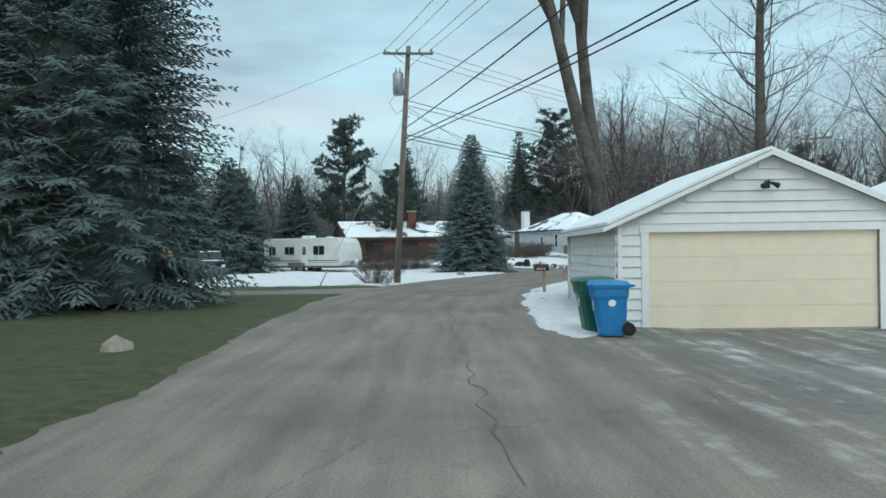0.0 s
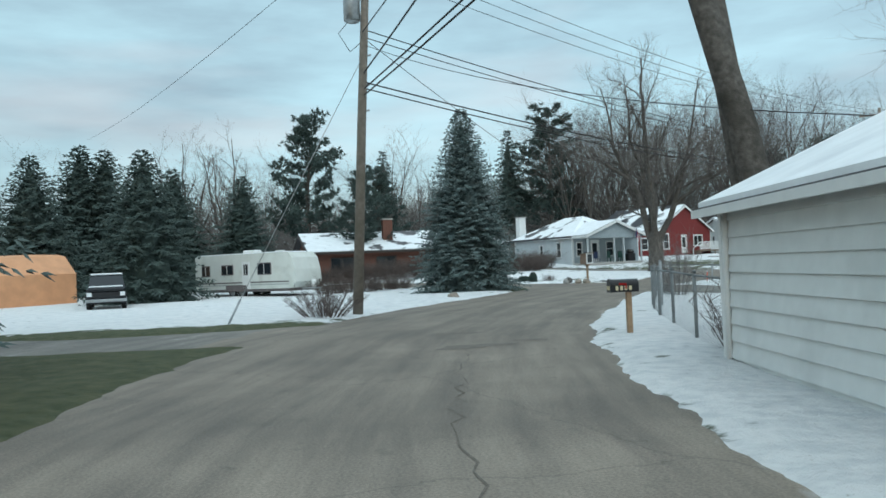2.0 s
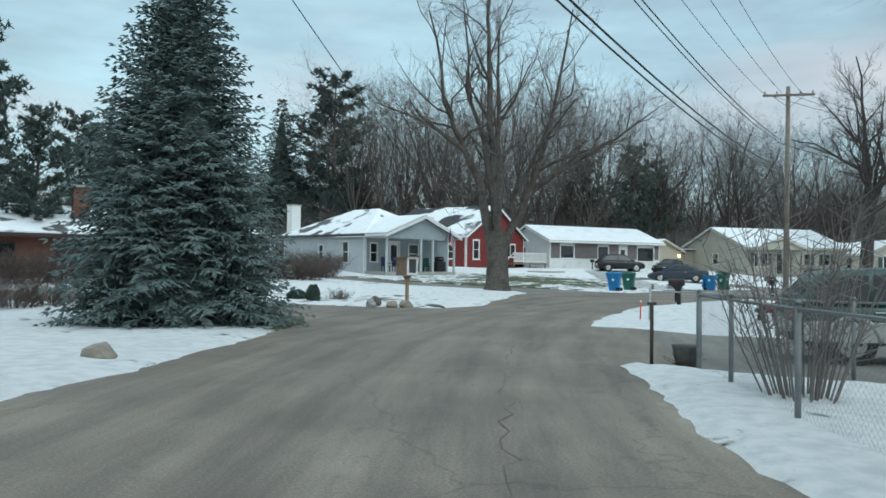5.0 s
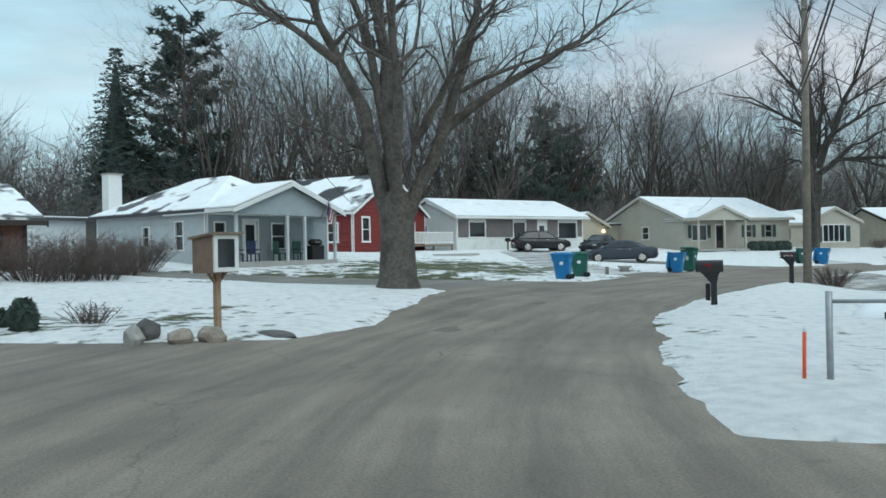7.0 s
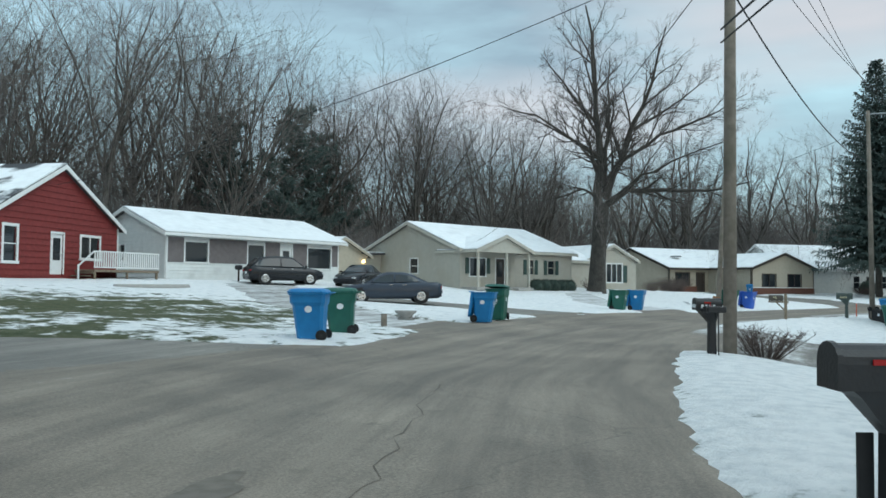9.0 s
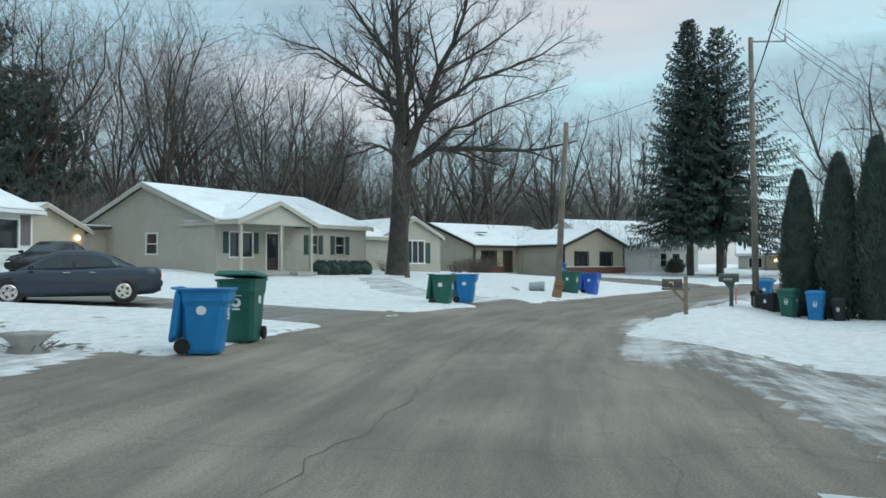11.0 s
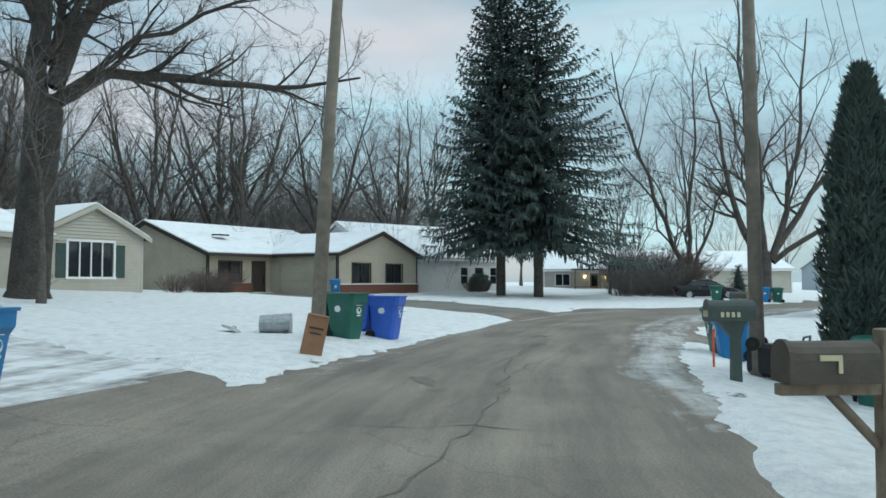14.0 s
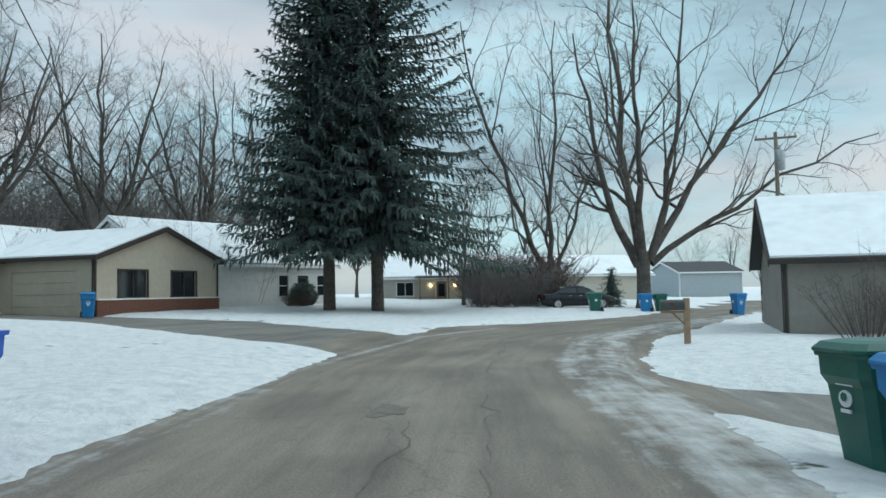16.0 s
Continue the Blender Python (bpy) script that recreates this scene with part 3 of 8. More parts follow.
XS, YS = axis(-20, 92, 0.28, 2200), axis(-48, 66, 0.28, 2200)
GX, GY = np.meshgrid(XS, YS)
BASE = land(GX, GY)
D_ROAD = area(ROAD, GX, GY)
D_ALL, D_DRIVES = D_ROAD.copy(), {}
for key, outline in DRIVES.items():
    D_DRIVES[key] = area(outline, GX, GY)
    D_ALL = np.minimum(D_ALL, D_DRIVES[key])
EDGE = D_ALL + 0.10 * ripple(GX, GY, 1.3, 3) + 0.07 * ripple(GX, GY, 4.5, 4) + 0.05 * ripple(GX, GY, 9.0, 6)
far_fade = 1 - smooth01(90, 300, np.hypot(GX - 30, GY))
lift = np.clip(EDGE * 0.22, -0.14, 0.055) + 0.035 * smooth01(0.2, 2.0, D_ALL) * ripple(GX, GY, 0.9, 5) * far_fade + 0.03 * smooth01(0.3, 1.2, D_ALL)
# snow cover: full on most lawns, thin on the turf by the first bend and under the maple
grassy = (1 - smooth01(-9.5, -6.0, GY - 0.15 * (GX + 10))) * smooth01(-3, -7, GX)
grassy = np.maximum(grassy, np.exp(-(((GX - 0.2) / 3.2) ** 2 + ((GY - 15.6) / 3.4) ** 2)) * 1.1)
patchy = np.exp(-(((GX - 22) / 9) ** 2 + ((GY - 45) / 8) ** 2)) * 1.0
patchy = np.maximum(patchy, 0.85 * np.exp(-(((GX - 15) / 8) ** 2 + ((GY - 40) / 6) ** 2)))
patchy = np.maximum(patchy, 0.16 * np.exp(-(((GX - 1.2) / 1.6) ** 2 + ((GY + 17) / 9) ** 2)))
patchy = np.maximum(patchy, 0.40 * np.exp(-(((GX - 26) / 7) ** 2 + ((GY - 38.5) / 3) ** 2)))
patchy = np.maximum(patchy, 0.60 * np.exp(-(((GX - 5.0) / 5) ** 2 + ((GY - 25.5) / 3.2) ** 2)))
patchy = np.maximum(patchy, 0.30 * np.exp(-(((GX - 16) / 5) ** 2 + ((GY - 18.5) / 4) ** 2)))
edge_thin = np.exp(-(np.maximum(D_ALL, 0) / 0.3) ** 2) * 0.10
COVER = 0.80 - 0.80 * np.clip(grassy, 0, 1) - 0.42 * patchy - edge_thin
ground = tagged(sheet("ground", XS, YS, BASE + lift, COVER, M_GROUND), "snow-covered lawns with patches of bare turf", "ground", kind="structure")
# slush along the right-hand edge of the road further on
side = beside(GX, GY)
slush = smooth01(-1.3, -2.3, side) * (1 - smooth01(-3.4, -4.2, side)) * smooth01(46, 52, GX) * 0.25
slush = np.maximum(slush, smooth01(-0.9, -1.6, side) * (1 - smooth01(-2.0, -3.0, side)) * smooth01(33, 38, GX) * (1 - smooth01(45, 49, GX)) * 0.36)
slush = np.maximum(slush, 0.22 * np.exp(-((side - 2.9) / 0.6) ** 2) * smooth01(48, 56, GX))
slush = np.maximum(slush, np.exp(-(np.abs(D_ROAD) / 0.45) ** 2) * 0.12 * smooth01(-40, -30, GY))
slush = np.maximum(slush, 0.17 * smooth01(-1.6, -2.3, side) * (1 - smooth01(-28, -22, GY)))
road = tagged(sheet("road", XS, YS, BASE, slush - 0.12, M_ROAD, D_ROAD < 0.9, lanes=True), "worn grey-brown asphalt road with cracks and patches", "road", kind="structure")
DRIVE_COVER = {"garage": 0.05, "muddy": 0.10, "tracks_by_the_pines": 0.0, "by_the_fence": -0.02, "behind_the_maple": -0.06, "to_the_white_house": 0.16, "to_the_beige_house": 0.02, "past_the_bins": 0.20, "to_the_tan_house": -0.02, "by_the_brick_garage": 0.02}
for key, d in D_DRIVES.items():
    drive = sheet("driveway", XS, YS, BASE - 0.006, np.maximum(slush - 0.12, DRIVE_COVER[key]), M_DRIVE, d < 0.9, lanes=True)
    tagged(drive, "worn paved driveway with streaks of packed snow", "driveway", kind="structure")


# ---- trees ----
def bare_tree(seed, height, r0, fork, limbs=5, spread=0.55, twigs=5, lean=(0, 0), depth=4, upward=0.25, stems=1, heavy=0.62, leans=None, sub=6):
    """Trunk with limbs, and a crown of fine bare twigs; two shapes."""
    rng = random.Random(seed)
    wood, fine = Shape(), Shape()

    def grow(p, d, length, r, level):
        n = (4, 4, 3, 2, 1)[min(level, 4)]
        pts, rad, q, v = [p], [r], p.copy(), d.normalized()
        wander = (0.03, 0.17, 0.24, 0.3, 0.35)[min(level, 4)]
        for i in range(n):
            v = (v + Vector((rng.gauss(0, wander), rng.gauss(0, wander), rng.gauss(0, wander) + (upward * 0.35 if level else 0)))).normalized()
            q = q + v * (length / n)
            pts.append(q.copy())
            rad.append(max(0.006, r * (1 - (0.55 if level == 0 else 0.72) * (i + 1) / n)))
        last = level >= depth
        if last:
            fine.spike(p, q, r * 0.7)
            return
        if level == 3:
            fine.tube(pts[:2], rad[:2], 3, cap=False).spike(pts[1], q, rad[1])
        else:
            wood.tube(pts, rad, 8 if level == 0 else (6 if level == 1 else 4), cap=False)
        kids = (limbs, sub, 5, twigs, twigs)[min(level, 4)]
        for k in range(kids):
            f = (0.62 + 0.38 * (k + 0.5) / kids) if level == 0 else (0.22 + 0.78 * (k + rng.random() * 0.8) / kids)
            f = min(f, 0.99)
            i = min(int(f * n), n - 1)
            w = pts[i].lerp(pts[i + 1], f * n - i)
            axis_ = (pts[i + 1] - pts[i]).normalized()
            turn = axis_.orthogonal().normalized()
            turn.rotate(Matrix.Rotation(2.4 * k + rng.uniform(-0.6, 0.6) + seed, 3, axis_))
            ang = spread * rng.uniform(0.65, 1.25) * (0.9 if level == 0 else 1.25)
            kd = axis_ * math.cos(ang) + turn * math.sin(ang)
            kl = length * rng.uniform(0.55, 0.8) * (1.0 if level == 0 else (1.05 - 0.45 * f))
            if level == 0:
                kl = (height - w.z) * rng.uniform(0.62, 0.85)
            kr = rad[i] * (heavy if level == 0 else 0.5) * rng.uniform(0.8, 1.05)
            grow(w, kd, kl, max(kr, 0.008), level + 1)
    for s in range(stems):
        a = 2 * math.pi * s / max(1, stems) + seed
        off = Vector((math.cos(a), math.sin(a), 0)) * (r0 * 0.75 if stems > 1 else 0)
        ln_ = leans[s] if leans else lean
        d = Vector((ln_[0] + (0 if leans else off.x * 0.35), ln_[1] + (0 if leans else off.y * 0.35), 1)).normalized()
        flare = Vector((0, 0, 0)) + off
        wood.tube([flare + Vector((0, 0, -0.3)), flare + Vector((0, 0, 0.15)), flare + d * 0.7], [r0 * 1.5, r0 * 1.28, r0 * 1.02], 8, cap=False)
        grow(flare + d * 0.6, d, fork / 0.9, r0, 0)
    return wood, fine


def trunk_tree(seed, height, r0):
    """A tree with one straight stem forking near the top, thin uneven branches along it and fine twigs; two shapes."""
    rng = random.Random(seed)
    wood, fine = Shape(), Shape()
    stem = [Vector((rng.gauss(0, 0.08), rng.gauss(0, 0.08), height * k / 8 - (0.3 if k == 0 else 0))) for k in range(9)]
    side = [stem[5]] + [stem[5] + Vector((0.22 * k, -0.10 * k, height * 0.095 * k)) for k in (1, 2, 3, 4)]
    wood.tube(stem, [r0 * (1.25 if k == 0 else 1 - 0.105 * k) for k in range(9)], 9, cap=False)
    wood.tube(side, [r0 * (0.42 - 0.09 * k) for k in range(5)], 6, cap=False)
    for k in range(78):
        f = min(0.985, 0.20 + 0.79 * (k + rng.uniform(-1.5, 1.5)) / 78)
        line, u = (side, max(0.0, (f - 0.62) / 0.38)) if k % 3 == 0 and f > 0.66 else (stem, f)
        n = len(line) - 1
        i = min(int(u * n), n - 1)
        p = line[i].lerp(line[i + 1], u * n - i)
        a = 2.4 * k + rng.uniform(-0.9, 0.9)
        v = Vector((math.cos(a), math.sin(a), rng.uniform(0.15, 1.3))).normalized()
        length = (0.31 - 0.23 * f) * height * rng.uniform(0.35, 1.1)
        r1 = max(0.018, r0 * (0.20 - 0.13 * f) * rng.uniform(0.6, 1.15))
        pts, rad, q = [p], [r1], p.copy()
        for j in range(5):
            v = (v + Vector((rng.gauss(0, 0.2), rng.gauss(0, 0.2), rng.gauss(0.05, 0.15)))).normalized()
            q = q + v * length / 5
            pts.append(q.copy())
            rad.append(max(0.007, r1 * (1 - 0.18 * (j + 1))))
        wood.tube(pts, rad, 4, cap=False)
        for j in range(9):
            t = rng.uniform(0.15, 1.0) * 4.99
            w = pts[int(t)].lerp(pts[int(t) + 1], t % 1)
            ax = (pts[int(t) + 1] - pts[int(t)]).normalized()
            d = (ax + Vector((rng.gauss(0, 0.5), rng.gauss(0, 0.5), rng.gauss(0.2, 0.45)))).normalized()
            ln = length * rng.uniform(0.14, 0.36)
            m_ = w + d * ln
            fine.tube([w, m_], [0.011, 0.006], 3, cap=False)
            for c in range(4):
                e = (d + Vector((rng.gauss(0, 0.6), rng.gauss(0, 0.6), rng.gauss(0, 0.6)))).normalized()
                fine.spike(w.lerp(m_, rng.uniform(0.3, 1.0)), w.lerp(m_, rng.uniform(0.6, 1.0)) + e * ln * rng.uniform(0.3, 0.7), 0.006)
    return wood, fine


def limbed_tree(seed, r0, fork, limbs, twigs=5, sub=9, lean=(0.0, 0.0), clean=0.26):
    """A tree whose main limbs are given: each an azimuth, points (out, up) and a radius; finer wood grows from them."""
    rng = random.Random(seed)
    wood, fine = Shape(), Shape()

    def grow(p, d, length, r, level):
        n = (4, 4, 4, 2, 1)[level]
        pts, rad, q, v = [p], [r], p.copy(), d.normalized()
        for i in range(n):
            w = 0.16 + 0.06 * level
            v = (v + Vector((rng.gauss(0, w), rng.gauss(0, w), rng.gauss(0, w) + 0.10))).normalized()
            q = q + v * (length / n)
            pts.append(q.copy())
            rad.append(max(0.006, r * (1 - 0.75 * (i + 1) / n)))
        if level >= 4:
            fine.spike(p, q, r * 0.6)
            return
        if level == 3:
            fine.tube(pts[:2], rad[:2], 3, cap=False).spike(pts[1], q, rad[1])
        else:
            wood.tube(pts, rad, 5 if level < 2 else 3, cap=False)
        kids = (0, sub - 2, 6, twigs)[level]
        for k in range(kids):
            f = min(0.98, 0.18 + 0.82 * (k + rng.random()) / kids)
            i = min(int(f * n), n - 1)
            ax = (pts[i + 1] - pts[i]).normalized()
            turn = ax.orthogonal().normalized()
            turn.rotate(Matrix.Rotation(2.4 * k + rng.uniform(-0.7, 0.7), 3, ax))
            a = rng.uniform(0.4, 0.85)
            grow(pts[i].lerp(pts[i + 1], f * n - i), ax * math.cos(a) + turn * math.sin(a), length * rng.uniform(0.42, 0.7) * (1.1 - 0.4 * f), max(0.007, rad[i] * 0.55), level + 1)
    wood.tube([(lean[0] * z, lean[1] * z, z) for z in (-0.35, 0.0, 0.35, fork * 0.6, fork, fork + 0.5)], [r0 * 1.7, r0 * 1.42, r0 * 1.14, r0, r0 * 1.05, r0 * 0.7], 12, cap=False)
    for az, line, r in limbs:
        az = radians(az)
        raw = [Vector((math.cos(az) * o + lean[0] * min(z, fork + 2), math.sin(az) * o + lean[1] * min(z, fork + 2), z)) for o, z in line]
        pts = []
        for a, b in zip(raw[:-1], raw[1:]):
            for k in range(3):
                w = 0.02 * (b - a).length
                pts.append(a.lerp(b, k / 3) + Vector((rng.gauss(0, w), rng.gauss(0, w), rng.gauss(0, w))) * (1 if pts else 0))
        pts.append(raw[-1])
        rad = [max(0.02, r * (1 - 0.86 * k / (len(pts) - 1))) for k in range(len(pts))]
        wood.tube(pts, rad, 8, cap=False)
        length = sum((b - a).length for a, b in zip(pts[:-1], pts[1:]))
        for k in range(sub + 3):
            f = min(0.99, clean + (1 - clean) * (k + rng.random()) / (sub + 3))
            i = min(int(f * (len(pts) - 1)), len(pts) - 2)
            ax = (pts[i + 1] - pts[i]).normalized()
            turn = ax.orthogonal().normalized()
            turn.rotate(Matrix.Rotation(2.4 * k + rng.uniform(-0.7, 0.7), 3, ax))
            a = rng.uniform(0.35, 0.9)
            grow(pts[i], ax * math.cos(a) + turn * math.sin(a), length * rng.uniform(0.22, 0.42) * (1.15 - 0.5 * f), rad[i] * 0.55, 1)
    return wood, fine


def conifer(seed, height, radius, clear=0.3, gap=0.36, per=11, tuft=0.34, width=0.10, lift=0.1, droop=0.25, power=0.85, ragged=0.15, r0=None, core=0.5):
    """Trunk, and whorls of boughs set with many small tufts of needles; two shapes."""
    rng = random.Random(seed)
    wood, green = Shape(), Shape()
    r0 = r0 or height * 0.016
    wood.tube([(0, 0, -0.2), (0, 0, height * 0.5), (0, 0, height * 0.97)], [r0, r0 * 0.6, 0.015], 7, cap=False)
    rings = []
    for i in range(9):
        f = i / 8
        rr = radius * core * (1 - f) ** power + 0.01
        rings.append([(math.cos(q) * rr * rng.uniform(0.6, 1.15), math.sin(q) * rr * rng.uniform(0.6, 1.15), clear + 0.15 + f * (height - clear) * 0.93 + rng.uniform(-0.02, 0.02) * height) for q in [6.2832 * k / 13 for k in range(13)]])
    green.loft(rings)
    z = clear
    up = Vector((0, 0, 1))
    while z < height - 0.1:
        f = (z - clear) / (height - clear)
        reach = radius * (1 - f) ** power + 0.08
        n = max(4, int(per * (0.45 + 0.55 * (1 - f))))
        start = rng.uniform(0, 6.28)
        for k in range(n):
            a = start + 2 * math.pi * k / n + rng.uniform(-0.2, 0.2)
            length = reach * rng.uniform(1 - 2 * ragged, 1 + ragged)
            out = Vector((math.cos(a), math.sin(a), 0))
            side = up.cross(out)
            base = Vector((0, 0, z + rng.uniform(-0.4, 0.4) * gap))
            rise = lift + 0.5 * f
            steps = max(2, int(length / (tuft * 0.52)))
            for i in range(1, steps + 1):
                t = i / steps
                w = base + out * (length * t) + up * (length * (rise * t - droop * t * t))
                ahead = (out + up * (rise - 2 * droop * t)).normalized()
                spread_ = tuft * (1.15 - 0.5 * t) * rng.uniform(0.8, 1.2)
                lat = tuft * 0.55 + 0.34 * length * math.sin(math.pi * min(1, 0.18 + 0.82 * t)) ** 0.8 * (0.55 + 0.45 * (1 - t))
                for sgn in ((-1, 1) if i < steps else (-1, 0, 1)):
                    d = (ahead * 0.75 + side * (sgn * rng.uniform(0.6, 1.0)) + up * rng.uniform(-0.5, 0.2)).normalized()
                    n_t = max(1, min(4, int(lat / (tuft * 0.75)))) if sgn else 1
                    q = w
                    for c in range(n_t):
                        e = (d + Vector((rng.gauss(0, 0.16), rng.gauss(0, 0.16), rng.gauss(-0.05, 0.2)))).normalized()
                        tip = q + e * spread_
                        s2 = e.cross(up)
                        s2 = s2.normalized() * width * 0.5 if s2.length > 1e-4 else side * width * 0.5
                        m_ = q + e * spread_ * 0.45
                        top_ = m_ + up * width * 0.45
                        green.add([tuple(q), tuple(m_ + s2), tuple(m_ - s2), tuple(top_), tuple(tip)], [(0, 1, 3), (0, 3, 2), (1, 4, 3), (3, 4, 2)])
                        q = q + e * spread_ * 0.72
        z += gap * (0.8 + 0.4 * rng.random()) * (1.0 - 0.35 * f)
    return wood, green


def hanging_fir(seed, height, radius, clear=3.6, gap=0.50, per=10, power=0.8, r0=0.36, reach_to=None):
    """A tall fir: boughs that arch out, sag and lift at their tips, hung with drooping sprays; two shapes."""
    rng = random.Random(seed)
    wood, green = Shape(), Shape()
    wood.tube([(0, 0, -0.2), (0, 0, height * 0.5), (0, 0, height * 0.97)], [r0, r0 * 0.6, 0.02], 8, cap=False)
    up = Vector((0, 0, 1))

    def spray(q, e, ln, w):
        s2 = e.cross(up)
        s2 = s2.normalized() * w * 0.5 if s2.length > 1e-4 else Vector((w * 0.5, 0, 0))
        m_ = q + e * ln * 0.4
        green.add([tuple(q), tuple(m_ + s2), tuple(m_ - s2), tuple(m_ + up * w * 0.35), tuple(q + e * ln)], [(0, 1, 3), (0, 3, 2), (1, 4, 3), (3, 4, 2)])
    z = clear
    while z < height - 0.15:
        f = (z - clear) / (height - clear)
        reach = radius * (1 - f) ** power + 0.12
        n = max(5, int(per * (0.5 + 0.5 * (1 - f))))
        start = rng.uniform(0, 6.28)
        for k in range(n):
            a = start + 2 * math.pi * k / n + rng.uniform(-0.25, 0.25)
            length = reach * rng.uniform(0.62, 1.12)
            out = Vector((math.cos(a), math.sin(a), 0))
            if reach_to:
                length *= 1 + reach_to[1] * max(0.0, math.cos(a - reach_to[0]))
            side = up.cross(out)
            base = Vector((0, 0, z + rng.uniform(-0.3, 0.3) * gap))
            lift, sag, tip = 0.12 + 0.55 * f, 0.62 - 0.25 * f, 0.30
            pts = [base + out * (length * t) + up * (length * (lift * t - sag * t * t + tip * t ** 4)) for t in (0, 0.25, 0.5, 0.75, 1.0)]
            wood.tube(pts, [0.05 * (1 - f) + 0.015, 0.035 * (1 - f) + 0.012, 0.025, 0.015, 0.008], 3, cap=False)
            steps = max(3, int(length / 0.30))
            for i in range(1, steps + 1):
                t = i / steps
                w = base + out * (length * t) + up * (length * (lift * t - sag * t * t + tip * t ** 4))
                ahead = (out + up * (lift - 2 * sag * t + 4 * tip * t ** 3)).normalized()
                hang = (0.55 + 0.35 * math.sin(math.pi * min(1.0, 0.2 + 0.8 * t))) * (1 - 0.45 * f)
                for sgn in (-1, 1):
                    d = (ahead * 0.75 + side * sgn * rng.uniform(0.5, 1.0) - up * rng.uniform(0.1, 0.5)).normalized()
                    ln = hang * rng.uniform(0.7, 1.15)
                    spray(w, d, ln, 0.17)
                    if rng.random() < 0.75:
                        spray(w + d * ln * 0.55, (d * 0.5 - up + ahead * rng.uniform(-0.2, 0.5)).normalized(), ln * 0.8, 0.15)
                spray(w, (ahead * 0.8 - up * rng.uniform(0.0, 0.7)).normalized(), hang * 0.85, 0.17)
            spray(pts[-1] - out * 0.15, (out + up * 0.35).normalized(), 0.55, 0.12)
        z += gap * rng.uniform(0.75, 1.25) * (1.0 - 0.4 * f)
    return wood, green


def column_cedar(seed, height, radius):
    rng = random.Random(seed)
    wood, green = Shape(), Shape()
    wood.tube([(0, 0, -0.2), (0, 0, height * 0.4)], [0.09, 0.06], 6, cap=False)

    def prof(f):
        return radius * (math.sin(math.pi * min(1, 0.16 + 0.84 * f) ** 0.8) ** 0.6 if f < 0.995 else 0.02)
    rings = []
    for i in range(13):
        f = i / 12
        rings.append([(math.cos(a) * prof(f) * 0.82, math.sin(a) * prof(f) * 0.82, 0.05 + f * height * 0.97) for a in [6.2832 * k / 10 for k in range(10)]])
    green.loft(rings, smooth=True)
    for k in range(6200):
        f = rng.random() ** 0.9
        a = rng.uniform(0, 6.2832)
        r = prof(f) * rng.uniform(0.78, 0.99) * (1 + 0.06 * math.sin(7 * a + 9 * f) + 0.05 * math.sin(23 * f + 3 * a))
        w = Vector((math.cos(a) * r, math.sin(a) * r, 0.03 + f * height * 0.96))
        d = Vector((math.cos(a) * 0.5 + rng.gauss(0, 0.3), math.sin(a) * 0.5 + rng.gauss(0, 0.3), rng.uniform(0.5, 1.1))).normalized()
        s2 = d.cross(Vector((math.cos(a), math.sin(a), 0.2))).normalized() * 0.04
        tip = w + d * rng.uniform(0.10, 0.24)
        o = Vector((math.cos(a), math.sin(a), 0)) * 0.03
        green.add([tuple(w - s2), tuple(w + s2), tuple(w + o), tuple(tip)], [(0, 2, 3), (2, 1, 3), (1, 0, 3)])
    return wood, green


def pine(seed, height, radius):
    """An open pine: trunk, uneven limbs with clumps of long needles."""
    rng = random.Random(seed)
    wood, green = Shape(), Shape()
    wood.tube([(0, 0, -0.2), (rng.gauss(0, .2), rng.gauss(0, .2), height * 0.5), (rng.gauss(0, .3), rng.gauss(0, .3), height * 0.97)], [height * 0.018, height * 0.012, 0.03], 7, cap=False)
    for k in range(62):
        f = 0.22 + 0.78 * k / 62
        z = height * f
        a = k * 2.4 + rng.uniform(-0.5, 0.5)
        ln = radius * (1.15 - f) ** 0.6 * rng.uniform(0.35, 1.1)
        p0 = Vector((0, 0, z))
        d = Vector((math.cos(a), math.sin(a), rng.uniform(0.05, 0.45)))
        p1 = p0 + d * ln * 0.6
        p2 = p1 + (d + Vector((0, 0, 0.25))) * ln * 0.4
        wood.tube([p0, p1, p2], [0.05, 0.03, 0.012], 4, cap=False)
        for c in range(int(13 + ln * 8)):
            t = rng.uniform(0.35, 1.05)
            w = p0.lerp(p1, t / 0.6) if t < 0.6 else p1.lerp(p2, (t - 0.6) / 0.4)
            w = w + Vector((rng.gauss(0, 0.22), rng.gauss(0, 0.22), rng.gauss(0, 0.14)))
            for j in range(9):
                v = Vector((rng.gauss(0, 1), rng.gauss(0, 1), rng.gauss(0.35, 0.8))).normalized()
                s2 = v.orthogonal().normalized() * 0.055
                tip = w + v * rng.uniform(0.22, 0.4)
                o = v.cross(s2).normalized() * 0.035
                green.add([tuple(w - s2), tuple(w + s2), tuple(w + o), tuple(tip)], [(0, 2, 3), (2, 1, 3), (1, 0, 3)])
    return wood, green


